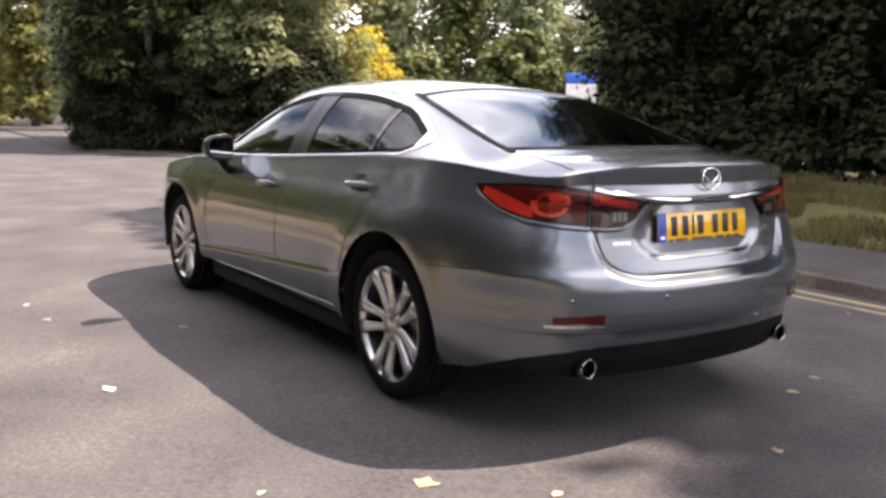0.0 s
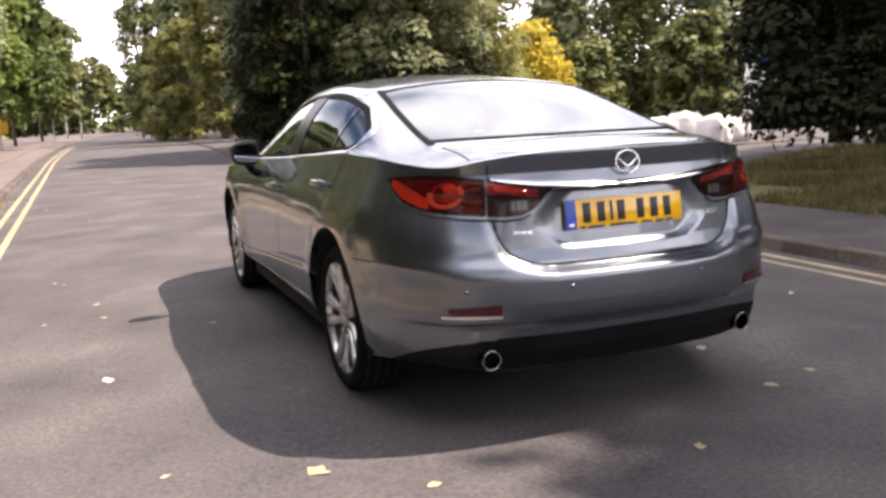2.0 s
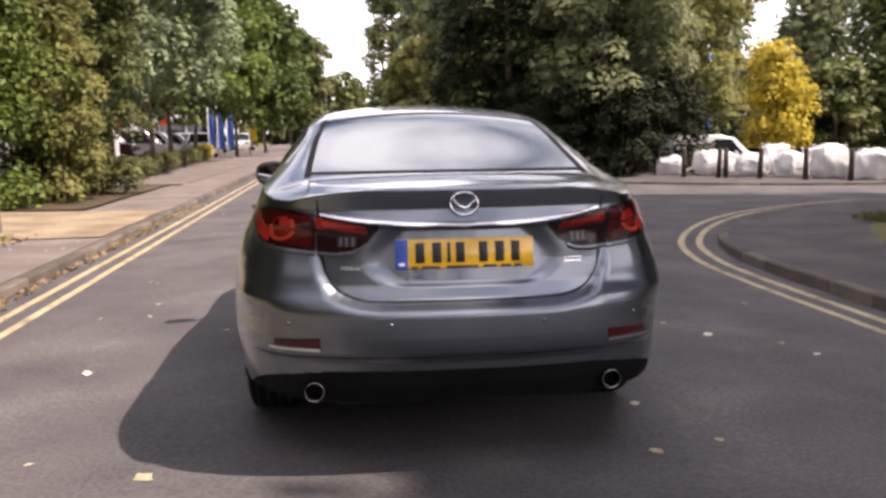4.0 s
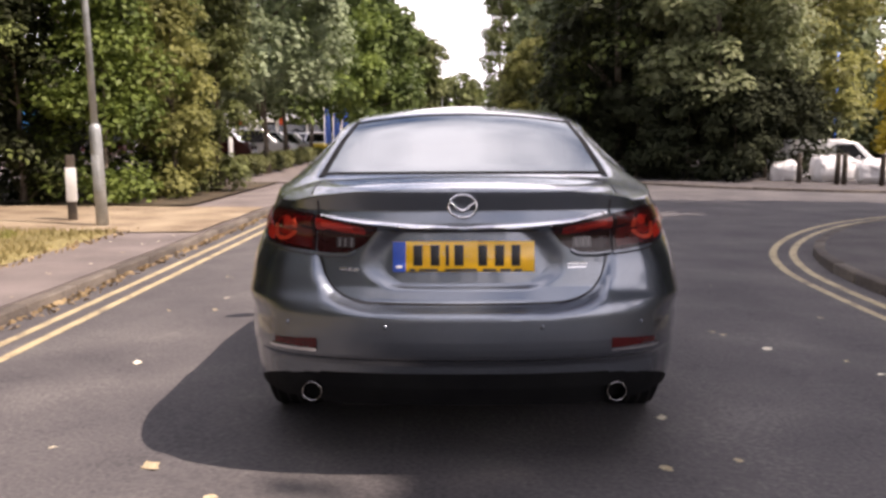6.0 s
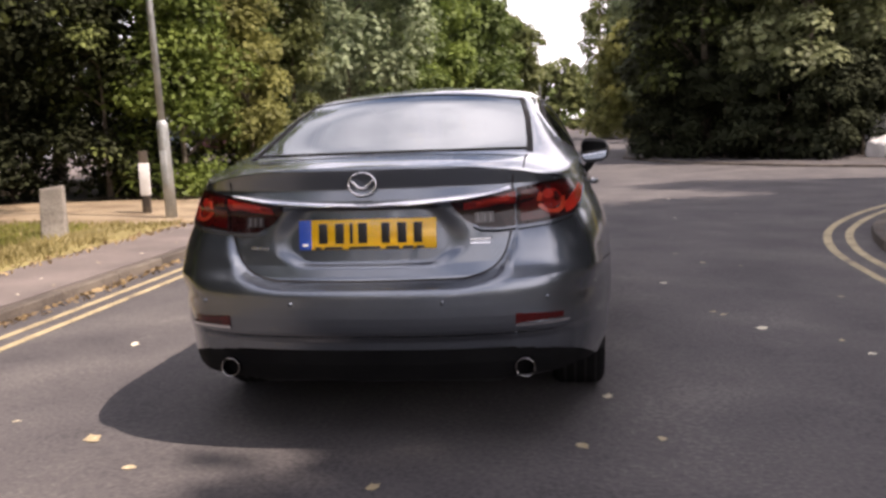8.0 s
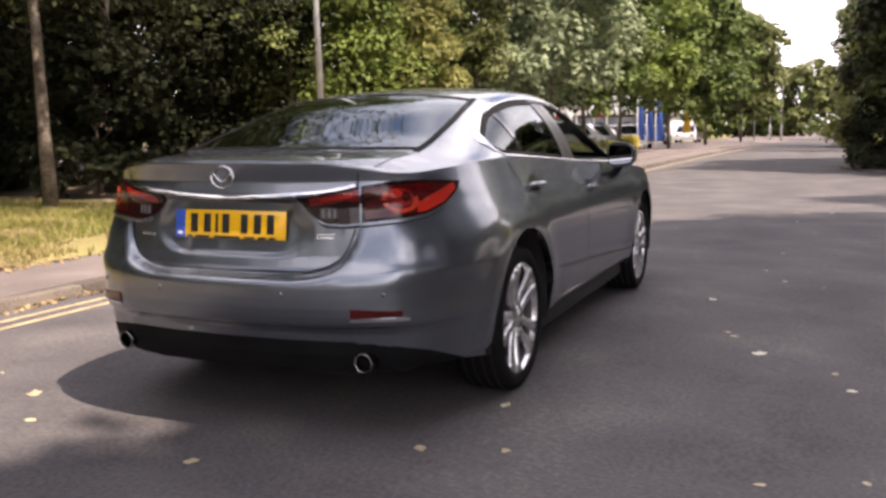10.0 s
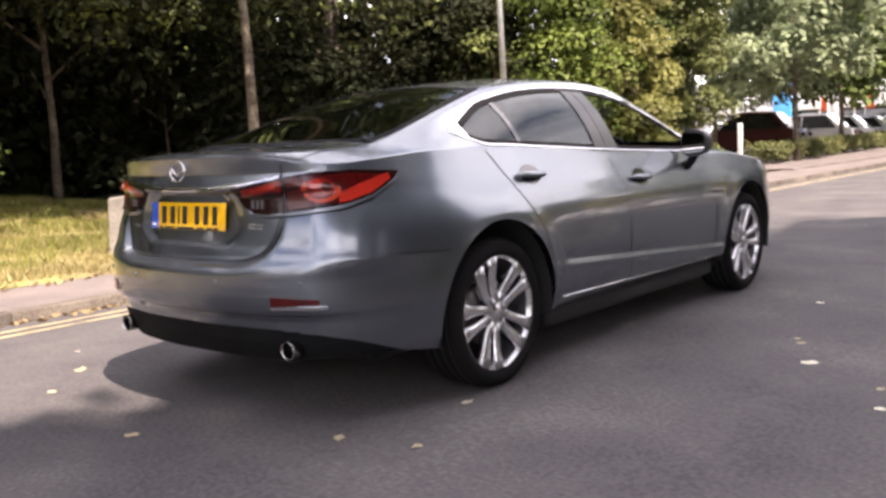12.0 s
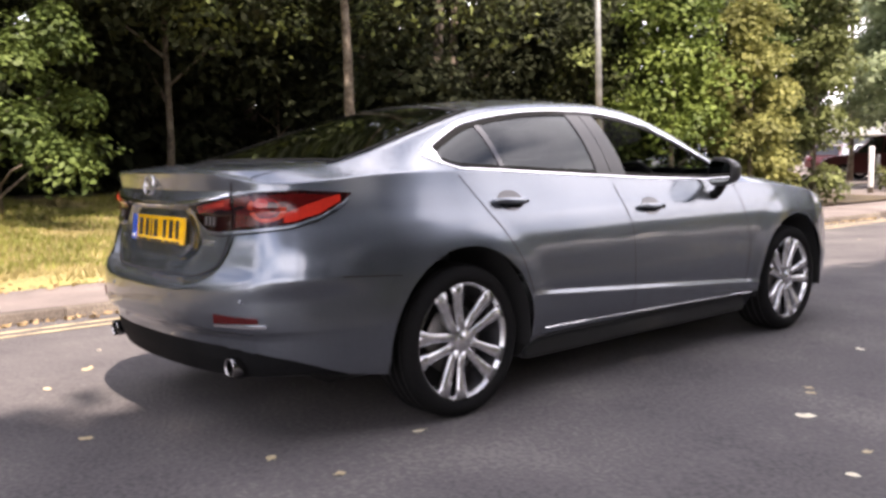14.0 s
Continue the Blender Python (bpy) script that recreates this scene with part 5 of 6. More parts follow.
# ---------------------------------------------------------------- trees and hedges
def leaf_cloud(name, centres, radii, per, size, seed, flat=0.75):
    """Leaves as small folded blades, gathered round clump centres."""
    rng = np.random.default_rng(seed)
    centres, radii = np.asarray(centres, float), np.asarray(radii, float)
    n = len(centres) * per
    c = np.repeat(centres, per, 0)
    r = np.repeat(radii, per)[:, None]
    d = rng.normal(size=(n, 3))
    d /= np.linalg.norm(d, axis=1)[:, None]
    d[:, 2] = np.where(rng.uniform(size=n) < 0.62, np.abs(d[:, 2]), d[:, 2])
    p = c + d * r * rng.uniform(0.2, 1.0, (n, 1)) ** 0.5 * (1, 1, flat)
    p[:, 2] -= 0.16 * r[:, 0] * (d[:, 0] ** 2 + d[:, 1] ** 2)
    nrm = d * 0.8 + rng.normal(size=(n, 3)) * 0.30 + (0, 0, 0.6)
    nrm /= np.linalg.norm(nrm, axis=1)[:, None]
    a = np.cross(nrm, rng.normal(size=(n, 3)))
    a /= np.linalg.norm(a, axis=1)[:, None]
    b = np.cross(nrm, a)
    s = 1.3 * size * rng.uniform(0.6, 1.35, (n, 1))
    verts = np.stack([p - a * s * 0.5, p + b * s * 0.30 + nrm * s * 0.08, p + a * s * 0.55 - nrm * s * 0.1, p - b * s * 0.30 + nrm * s * 0.08], 1).reshape(-1, 3)
    return fast_mesh(name, verts, np.arange(n * 4).reshape(n, 4))


def tree(name, x, y, height, radius, foot, leaf, label, category="tree", clumps=60, per=190, size=0.13, trunk=0.14, shape="round", seed=1, z0=0.05, group=""):
    """A tapered trunk with limbs and a crown of leaf clumps. foot: height at which the crown begins."""
    rng = np.random.default_rng(seed)
    ob = empty(name, pose(x, y, z0), label, category, group)
    top = height * 0.9
    wob = rng.normal(0, 0.035 * height / 8, (7, 2)).cumsum(0) * (np.arange(7) > 0)[:, None]
    spine = [(wob[i, 0], wob[i, 1], -0.1 + (top + 0.1) * i / 6) for i in range(7)]
    v, f = tube_mesh(spine, [trunk * (1.25 if i == 0 else 1 - 0.14 * i) for i in range(7)], 9)
    piece("trunk", v, f, BARK, ob, "grey-brown trunk")
    cs, rs = [], []
    for i in range(clumps):
        h = rng.uniform(0, 1)
        if shape == "column":
            w = 0.55 + 0.6 * math.sin(math.pi * min(1, h * 0.9 + 0.1)) * (1 - h * 0.45)
        elif shape == "cone":
            w = 1.08 - 0.9 * h
        elif shape == "bush":
            w = math.sqrt(max(0.12, 1 - (h * 0.97) ** 2))
        else:
            w = math.sqrt(max(0.1, 1 - (2 * h - 0.85) ** 2 * 0.8))
        th, rr = rng.uniform(0, 2 * math.pi), radius * w * rng.uniform(0.25, 1) ** 0.5 * rng.uniform(0.86, 1.12)
        cr = radius * (rng.uniform(0.36, 0.56) if shape == "column" else rng.uniform(0.22, 0.36))
        if shape == "column":
            rr *= 0.72
        cs.append((rr * math.cos(th), rr * math.sin(th), max(foot + (height - foot) * h, cr * 0.6)))
        rs.append(cr)
    for i in rng.choice(clumps, min(8, clumps), replace=False):
        c = Vector(cs[i])
        start = max(foot * 0.75, c.z - 0.55 * math.hypot(c.x, c.y))
        start = min(start, top * 0.95)
        t = start / top * 6
        k = min(int(t), 5)
        a = Vector(spine[k]).lerp(Vector(spine[k + 1]), t - k)
        mid = a.lerp(c, 0.5) + Vector((0, 0, 0.12 * (c - a).length))
        v, f = tube_mesh([a, mid, c], [trunk * 0.42, trunk * 0.28, trunk * 0.12], 6)
        piece("limb", v, f, BARK, ob)
    link("crown", leaf_cloud("crown", cs, rs, per, size, seed + 7), leaf, ob)
    return ob


LT = "broad-leaved tree with a green crown beside the road"
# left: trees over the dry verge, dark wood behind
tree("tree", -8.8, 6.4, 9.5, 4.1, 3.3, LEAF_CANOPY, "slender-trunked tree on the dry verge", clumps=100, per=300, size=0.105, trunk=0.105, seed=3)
tree("tree", -13.4, 5.2, 11, 3.6, 2.9, LEAF_IN_SHADE, "dark leafy tree at the edge of the wood", clumps=75, per=200, size=0.15, trunk=0.085, seed=4)
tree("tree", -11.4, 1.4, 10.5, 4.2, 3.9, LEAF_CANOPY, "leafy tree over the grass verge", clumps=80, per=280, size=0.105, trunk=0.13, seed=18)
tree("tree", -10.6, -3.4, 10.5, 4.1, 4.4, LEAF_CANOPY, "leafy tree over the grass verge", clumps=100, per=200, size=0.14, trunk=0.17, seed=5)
tree("tree", -12.0, 11.0, 11, 3.6, 1.8, LEAF_IN_SHADE, "dark leafy tree at the edge of the wood", clumps=75, per=200, size=0.15, trunk=0.16, seed=6)
tree("tree", -15.5, 1.5, 12, 4.2, 1.6, LEAF_IN_SHADE, "dark leafy tree in the wood", clumps=75, per=190, size=0.17, trunk=0.2, seed=7)
tree("tree", -16.5, 9.0, 12, 4.2, 1.6, LEAF_IN_SHADE, "dark leafy tree in the wood", clumps=75, per=190, size=0.17, trunk=0.2, seed=8)
tree("tree", -15.0, -7.5, 12, 4.4, 1.5, LEAF_IN_SHADE, "dark leafy tree in the wood", clumps=75, per=190, size=0.17, trunk=0.2, seed=9)
tree("tree", -10.2, -10.5, 10, 3.8, 2.0, LEAF_MID, LT, clumps=70, per=180, size=0.16, trunk=0.18, seed=10)
tree("tree", -9.6, 17.2, 11.5, 3.7, 2.0, LEAF_MID, "green tree behind the hedge", clumps=90, per=240, size=0.15, trunk=0.16, seed=11)
tree("tree", -13.5, 19.5, 11, 3.8, 1.8, LEAF_OLIVE, "green tree behind the hedge", clumps=70, per=170, size=0.17, trunk=0.18, seed=12)
tree("tree", -17.5, 16.5, 12, 4.2, 1.5, LEAF_IN_SHADE, "dark leafy tree in the wood", clumps=70, per=170, size=0.18, trunk=0.2, seed=13)
tree("shrub", -10.6, 1.0, 5.6, 1.8, 0.4, LEAF_MID, "fresh green shrub at the wood's edge", "shrub", 46, 300, 0.08, 0.06, "bush", 14)
tree("shrub", -11.6, -1.6, 3.4, 1.5, 0.1, LEAF_MID, "green shrub at the wood's edge", "shrub", 36, 140, 0.12, 0.05, "bush", 15)
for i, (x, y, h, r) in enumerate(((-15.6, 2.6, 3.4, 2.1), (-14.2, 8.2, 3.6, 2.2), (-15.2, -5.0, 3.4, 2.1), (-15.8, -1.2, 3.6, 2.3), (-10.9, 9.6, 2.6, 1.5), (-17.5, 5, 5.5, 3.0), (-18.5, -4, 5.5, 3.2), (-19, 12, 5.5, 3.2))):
    tree("shrub", x, y, h, r, 0.1, LEAF_IN_SHADE, "dark ivy-covered undergrowth in the wood", "shrub", 44, 150, 0.15, 0.05, "bush", 20 + i, 0.15, "undergrowth")
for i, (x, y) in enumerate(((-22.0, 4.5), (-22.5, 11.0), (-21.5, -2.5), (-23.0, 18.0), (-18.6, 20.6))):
    tree("tree", x, y, 14, 4.8, 1.0, LEAF_IN_SHADE, "dark leafy tree in the wood", clumps=90, per=70, size=0.55, trunk=0.22, seed=190 + i)
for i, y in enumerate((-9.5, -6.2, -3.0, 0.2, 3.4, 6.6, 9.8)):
    tree("thicket_shrub", -17.4 - 0.5 * (i % 2), y, 8.2, 2.8, 0.1, LEAF_IN_SHADE, "tall thicket deep in the wood, coloured as in shade", "shrub", 70, 90, 0.36, 0.06, "bush", 180 + i, 0.12, "thicket")
# the hedge clump beside the sandy strip
for i, (x, y, h, r, lf, word) in enumerate((
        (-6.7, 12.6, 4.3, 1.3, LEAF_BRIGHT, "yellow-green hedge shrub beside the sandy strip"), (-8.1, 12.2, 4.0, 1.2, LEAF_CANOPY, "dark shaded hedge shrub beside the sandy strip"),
        (-5.85, 14.1, 4.2, 1.05, LEAF_AMBER, "olive-brown hedge conifer beside the sandy strip"), (-5.5, 16.0, 4.6, 1.0, LEAF_OLIVE, "olive-green hedge conifer beside the footway"),
        (-10.0, 12.0, 4.4, 1.4, LEAF_IN_SHADE, "black-green hedge shrub beside the sandy strip"), (-7.4, 14.2, 5.8, 1.6, LEAF_DARK, "dark green conifer at the back of the hedge"),
        (-6.5, 15.6, 6.2, 1.1, LEAF_MID, "tall green conifer at the back of the hedge"))):
    tree("hedge_shrub", x, y, h, r, 0.1, lf, word, "hedge", 54, 215, 0.092, 0.06, "column", 31 + i, group="hedge shrubs")
# street trees by the car park
for i, (x, y, h, r, lf) in enumerate(((-6.4, 25.6, 7.4, 2.5, LEAF_SILVER), (-11.2, 30.5, 8.5, 3.2, LEAF_SILVER), (-7.2, 33, 10.0, 3.0, LEAF_MID), (-7.6, 41.5, 11.5, 3.4, LEAF_BRIGHT), (-6.6, 51, 11.5, 3.6, LEAF_MID), (-5.8, 62, 10.5, 3.5, LEAF_MID), (-4.6, 76, 10.0, 3.6, LEAF_OLIVE))):
    tree("street_tree", x, y, h, r, 2.3, lf, "slim street tree by the car park", "tree", 84, 170, 0.17 + 0.03 * i, 0.10, "round", 41 + i, group="street trees")
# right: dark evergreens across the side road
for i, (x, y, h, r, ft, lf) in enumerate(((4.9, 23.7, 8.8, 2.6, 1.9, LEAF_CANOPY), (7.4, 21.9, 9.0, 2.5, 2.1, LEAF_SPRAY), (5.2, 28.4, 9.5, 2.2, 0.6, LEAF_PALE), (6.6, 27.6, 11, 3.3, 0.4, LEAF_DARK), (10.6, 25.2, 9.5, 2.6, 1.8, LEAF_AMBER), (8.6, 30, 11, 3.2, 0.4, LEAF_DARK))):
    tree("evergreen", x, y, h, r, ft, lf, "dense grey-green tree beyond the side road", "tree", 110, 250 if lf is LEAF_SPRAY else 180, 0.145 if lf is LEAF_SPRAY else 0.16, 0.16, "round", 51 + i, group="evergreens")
for i, (x, y, h, r) in enumerate(((4.0, 24.0, 2.6, 1.4), (5.2, 22.4, 2.8, 1.4), (6.4, 21.2, 2.8, 1.4), (7.5, 20.4, 2.7, 1.3), (8.6, 21.2, 2.9, 1.5), (9.6, 22.8, 3.0, 1.6), (10.4, 24.4, 2.9, 1.5), (5.8, 24.4, 4.0, 2.0), (7.8, 23.4, 4.0, 2.0))):
    tree("yew_shrub", x, y, h, r, 0.05, LEAF_IN_SHADE, "black-green clipped yew under the trees", "shrub", 46, 190, 0.10, 0.05, "bush", 160 + i, 0.03, "yew shrubs")
tree("shrub", 5.0, 57.0, 7.4, 2.7, 0.3, LEAF_AMBER, "yellow-green bushy tree beside the road", "shrub", 84, 210, 0.20, 0.08, "bush", 171, 0.03)
for i, (x, y, h, lf) in enumerate(((4.3, 90, 21, LEAF_OLIVE), (6.4, 92, 22, LEAF_MID), (8.8, 94, 22, LEAF_MID), (5.9, 66, 18, LEAF_PALE), (6.4, 52, 14.5, LEAF_AMBER), (8.2, 58, 16, LEAF_PALE), (10.5, 64, 17, LEAF_MID), (7.6, 44, 13, LEAF_PALE))):
    tree("poplar", x, y, h, 2.0, 0.8, lf, "tall narrow poplar beyond the side road", "tree", 110, 170, 0.24, 0.2, "column", 66 + i, group="poplars")
tree("yellow_tree", 30.0, 56.0, 8.0, 2.7, 0.9, LEAF_YELLOW, "small tree with bright yellow leaves", "tree", 70, 120, 0.26, 0.14, "column", 71, -1.24)
for i, (x, y, h, r) in enumerate(((16, 66, 14, 3.2), (21, 72, 15, 3.0), (26, 70, 14, 3.2), (31.5, 69, 15, 3.0), (37, 65, 14, 3.2), (41.5, 61, 15, 3.2), (46, 57, 14, 3.0), (50, 51, 15, 3.2), (54, 45, 14, 3.2), (58, 38, 14, 3.4),
                                  (18, 80, 16, 4.0), (58, 59, 15, 4.6), (67, 58, 16, 4.6), (66, 46, 14, 4.4), (50, 70, 16, 4.6), (60, 66, 16, 4.6), (26, 82, 16, 4.0), (35, 78, 16, 4.0), (44, 73, 16, 4.2), (53, 64, 16, 4.2), (62, 52, 16, 4.2), (15.5, 44, 9, 3.0), (20, 52, 9, 3.2), (40, 50, 8, 3.4), (46, 44, 9, 3.4), (24.5, 61, 7, 2.8), (35.5, 58, 7, 3.0), (43.5, 38.5, 7, 3.2))):
    tree("far_tree", x, y, h, r, 0.4, (LEAF_PALE, LEAF_SPRAY, LEAF_OLIVE)[i % 3], "tall green tree in the distance", "tree", 84, 60, 0.48, 0.18, "column" if h > 10 else "round", 80 + i, -1.24, "far trees")
for i, (x, y, h, r) in enumerate(((-16, 112, 10, 4.5), (-8, 118, 10, 4.5), (0, 124, 9.5, 4.5), (9, 122, 10, 4.5), (17, 116, 12, 4.5))):
    tree("far_tree", x, y, h, r, 0.4, (LEAF_OLIVE, LEAF_MID)[i % 2], "green tree at the far end of the road", "tree", 70, 90, 0.5, 0.2, "bush", 150 + i, 0.0, "far trees")
# right: the dark trees on the corner bank; high crowns, mostly unseen, shade the road
# the three near y -40 stand unseen behind, added to darken reflections
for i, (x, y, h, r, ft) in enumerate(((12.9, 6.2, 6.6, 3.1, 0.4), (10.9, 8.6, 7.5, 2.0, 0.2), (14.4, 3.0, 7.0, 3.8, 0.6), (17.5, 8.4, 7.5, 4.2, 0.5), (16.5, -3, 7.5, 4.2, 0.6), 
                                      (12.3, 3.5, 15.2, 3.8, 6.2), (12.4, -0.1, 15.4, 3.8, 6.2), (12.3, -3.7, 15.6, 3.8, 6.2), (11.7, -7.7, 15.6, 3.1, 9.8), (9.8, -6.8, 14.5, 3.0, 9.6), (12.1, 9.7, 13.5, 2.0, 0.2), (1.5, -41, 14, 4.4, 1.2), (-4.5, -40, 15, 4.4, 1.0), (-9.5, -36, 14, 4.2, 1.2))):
    tree("corner_or_helper_tree", x, y, h, r, ft, LEAF_DARK if ft > 0.9 else LEAF_IN_SHADE, "big dark tree on the corner bank, or unseen helper tree", "tree", 230 if 6 < ft < 7 else 130 if ft > 9 else 80, 190 if ft > 6 else (340 if x < 13 and y > 5 else 100), 0.26 if ft > 6 else (0.12 if x < 13 and y > 5 else 0.24), 0.17, "column" if r == 2.0 else "round", 101 + i, 0.4, "corner trees")
# shrubs beyond y -10 are out of view, added dark for reflections
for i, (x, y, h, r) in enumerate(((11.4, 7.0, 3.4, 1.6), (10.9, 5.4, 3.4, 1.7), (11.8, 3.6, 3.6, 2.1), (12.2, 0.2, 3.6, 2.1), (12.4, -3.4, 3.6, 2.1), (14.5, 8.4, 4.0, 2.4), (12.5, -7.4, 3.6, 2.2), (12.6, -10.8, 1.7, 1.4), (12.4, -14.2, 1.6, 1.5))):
    tree("shrub", x, y, h, r, 0.05, LEAF_IN_SHADE, "dark undergrowth on the corner bank", "shrub", 44, 230, 0.12, 0.05, "bush", 115 + i, 0.35, "undergrowth")
# left behind the car, out of view: shrubs added to darken its reflections
for i, (x, y, h, r) in enumerate(((-8.2, -5.2, 4.6, 1.7), (-7.9, -8.0, 4.2, 1.8), (-7.7, -11.0, 4.6, 1.8), (-7.6, -14.2, 4.4, 1.9), (-7.4, -17.6, 4.8, 2.0))):
    tree("shrub", x, y, h, r, 0.05, LEAF_IN_SHADE, "unseen dark shrub added to darken the car's reflections", "shrub", 44, 150, 0.15, 0.05, "bush", 215 + i, 0.1, "undergrowth")
for i, (x, y) in enumerate(((-9.6, -19.5), (-9.4, -29), (-16, -20))):
    tree("tree", x, y, 11, 4.0, 1.8, LEAF_MID, LT, clumps=45, per=110, size=0.28, trunk=0.18, seed=120 + i)


def far_woods():
    """The wooded skyline all round."""
    rng = np.random.default_rng(5)
    cs, rs = [], []
    for a in np.arange(0, 360, 0.55):
        th = radians(a + rng.uniform(-0.3, 0.3))
        d = rng.uniform(125, 165)
        if abs(a - 90) < 2.5:
            d += 40
        h = 7.5 + 2.2 * math.sin(a * 0.31) + 1.5 * math.sin(a * 1.13) + rng.uniform(-1, 1.5)
        for _ in range(4):
            z = rng.uniform(0.5, h)
            cs.append((d * math.cos(th) + rng.uniform(-2, 2), d * math.sin(th) + rng.uniform(-2, 2), z))
            rs.append(rng.uniform(1.5, 2.8))
    ob = link("far_woods", leaf_cloud("far_woods", cs, rs, 26, 1.3, 12), LEAF_MID)
    tagged(ob, "distant wooded skyline round the place", "woods", kind="stuff")


far_woods()


def box_hedge(name, line, width, height, leaf, label, seed):
    rng = np.random.default_rng(seed)
    cs, rs = [], []
    for a, b in zip(line, line[1:]):
        a, b = Vector(a), Vector(b)
        n = int((b - a).length / 0.33)
        for i in range(n):
            p = a.lerp(b, i / n)
            for _ in range(11):
                cs.append((p.x + rng.uniform(-width, width) / 2, p.y + rng.uniform(-0.16, 0.16), 0.05 + rng.uniform(0.10, height - 0.10)))
                rs.append(0.19)
    return tagged(link(name, leaf_cloud(name, cs, rs, 30, 0.075, seed), leaf), label, "hedge")


box_hedge("low_hedge", [(-6.45, 22.6), (-6.7, 26), (-7.1, 34), (-7.5, 42)], 0.85, 0.70, LEAF_HEDGE, "low clipped hedge in front of the car park", 131)
box_hedge("low_hedge", [(-7.5, 42.3), (-7.8, 46)], 0.85, 0.85, LEAF_YELLOW, "low yellow-green hedge by the banners", 132)


def blades(name, boxes, count, height, mat, label, seed, top):
    """Grass blades, uneven in height and lean."""
    rng = np.random.default_rng(seed)
    vs = []
    for (x0, x1, y0, y1), share in boxes:
        n = int(count * share)
        x, y = rng.uniform(x0, x1, n), rng.uniform(y0, y1, n)
        keep = np.array([noise.noise((a * 0.9, b * 0.9, seed)) > -0.25 for a, b in zip(x, y)])
        x, y = x[keep], y[keep]
        z = np.array([top(a, b) for a, b in zip(x, y)])
        th, h = rng.uniform(0, 6.28, len(x)), height * rng.uniform(0.4, 1.5, len(x)) * np.array([1 + 0.7 * noise.noise((a * 0.5, b * 0.5, 4)) for a, b in zip(x, y)])
        w = 0.010 + 0.008 * rng.uniform(size=len(x))
        lean = rng.normal(0, 0.45, (len(x), 2)) * h[:, None]
        a = np.c_[x - w * np.cos(th), y - w * np.sin(th), z - 0.02]
        b = np.c_[x + w * np.cos(th), y + w * np.sin(th), z - 0.02]
        c = np.c_[x + lean[:, 0], y + lean[:, 1], z + h]
        vs.append(np.stack([a, b, c], 1).reshape(-1, 3))
    v = np.concatenate(vs)
    return tagged(link(name, fast_mesh(name, v, np.arange(len(v)).reshape(-1, 3)), mat), label, "grass", kind="stuff")


blades("dry_grass", [((-14.0, -4.65, -3, 7.7), 1.0)], 50000, 0.055, BLADE_DRY, "dry straw-coloured grass on the verge", 141, left_top)
blades("green_grass", [((-14.2, -5.6, -3, 7.4), 1.0)], 46000, 0.075, BLADE_GREEN, "thin green grass on the verge", 142, left_top)
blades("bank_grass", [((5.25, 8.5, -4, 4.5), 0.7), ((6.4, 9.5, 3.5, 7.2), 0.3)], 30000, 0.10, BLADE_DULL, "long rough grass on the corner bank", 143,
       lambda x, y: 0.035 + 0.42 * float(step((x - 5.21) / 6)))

# ---------------------------------------------------------------- street furniture
def lamp_post(x, y, height, label, z0=0.06, lean=0.0):
    ob = empty("lamp_post", pose(x, y, z0, 0, lean, 0), label, "lamp post", "lamp posts")
    v, f = tube_mesh([(0, 0, -0.2), (0, 0, 1.30), (0, 0, 1.36), (0, 0, 1.40)], [0.085, 0.082, 0.078, 0.052], 18)
    piece("post_base", v, f, GALV, ob, "wider steel base section")
    v, f = tube_mesh([(0, 0, 1.40), (0, 0, height * 0.6), (0, 0, height)], [0.051, 0.045, 0.036], 14)
    piece("post_shaft", v, f, GALV, ob)
    part("base_door", box_bm((-0.05, -0.09, 0.45), (0.05, -0.078, 0.95), 0.006), GALV, ob)
    bm = box_bm((-0.11, -0.12, height - 0.04), (0.11, 0.42, height + 0.07), 0.04, 3)
    part("lantern", bm, GALV, ob, "grey street lantern")
    return ob


lamp_post(-5.14, 8.47, 6.2, "grey steel lamp post on the verge", lean=-1.6)
for x, y in ((-2.8, 85.0), (-1.6, 80.0)):
    lamp_post(x, y, 8.5, "grey steel lamp post far along the road", 0.04)


def marker_post(x, y):
    ob = empty("marker_post", pose(x, y, 0.06, 0, 0, 20), "white and black marker post on the sandy verge", "marker post")
    part("post", box_bm((-0.065, -0.065, -0.15), (0.065, 0.065, 0.95), 0.015), WOOD_DARK, ob, "dark timber post")
    part("white_plate", box_bm((-0.075, -0.078, 0.25), (0.075, 0.078, 0.76), 0.008), WHITE_PAINT, ob, "white painted band")


marker_post(-5.88, 9.2)
white_post = empty("marker_post", pose(-6.55, 21.4, 0.04, 0, 0, 12), "slim white post at the corner of the car park hedge", "marker post")
part("post", box_bm((-0.06, -0.06, -0.12), (0.06, 0.06, 1.22), 0.02), WHITE_PAINT, white_post)
part("foot_band", box_bm((-0.066, -0.066, 0.0), (0.066, 0.066, 0.16), 0.008), WOOD_DARK, white_post, "dark band at the foot")


def stone_post(x, y, turn, height, label):
    bm = box_bm((-0.15, -0.11, -0.2), (0.15, 0.11, height), 0.02, 2)
    for v in bm.verts:
        if v.co.z > 0.2:
            v.co.x *= 0.9
            v.co.y *= 0.9
            v.co.z += 0.02 * v.co.x / 0.15
    bmesh.ops.subdivide_edges(bm, edges=bm.edges[:], cuts=2, use_grid_fill=True)
    for v in bm.verts:
        v.co += noise.noise_vector(v.co * 6 + Vector((x, y, 0))) * 0.006
    ob = part("concrete_post", bm, CONCRETE, smooth=False)
    ob.matrix_basis = pose(x, y, 0.07, 0, 1.5, turn)
    return tagged(ob, label, "concrete post", "concrete posts")


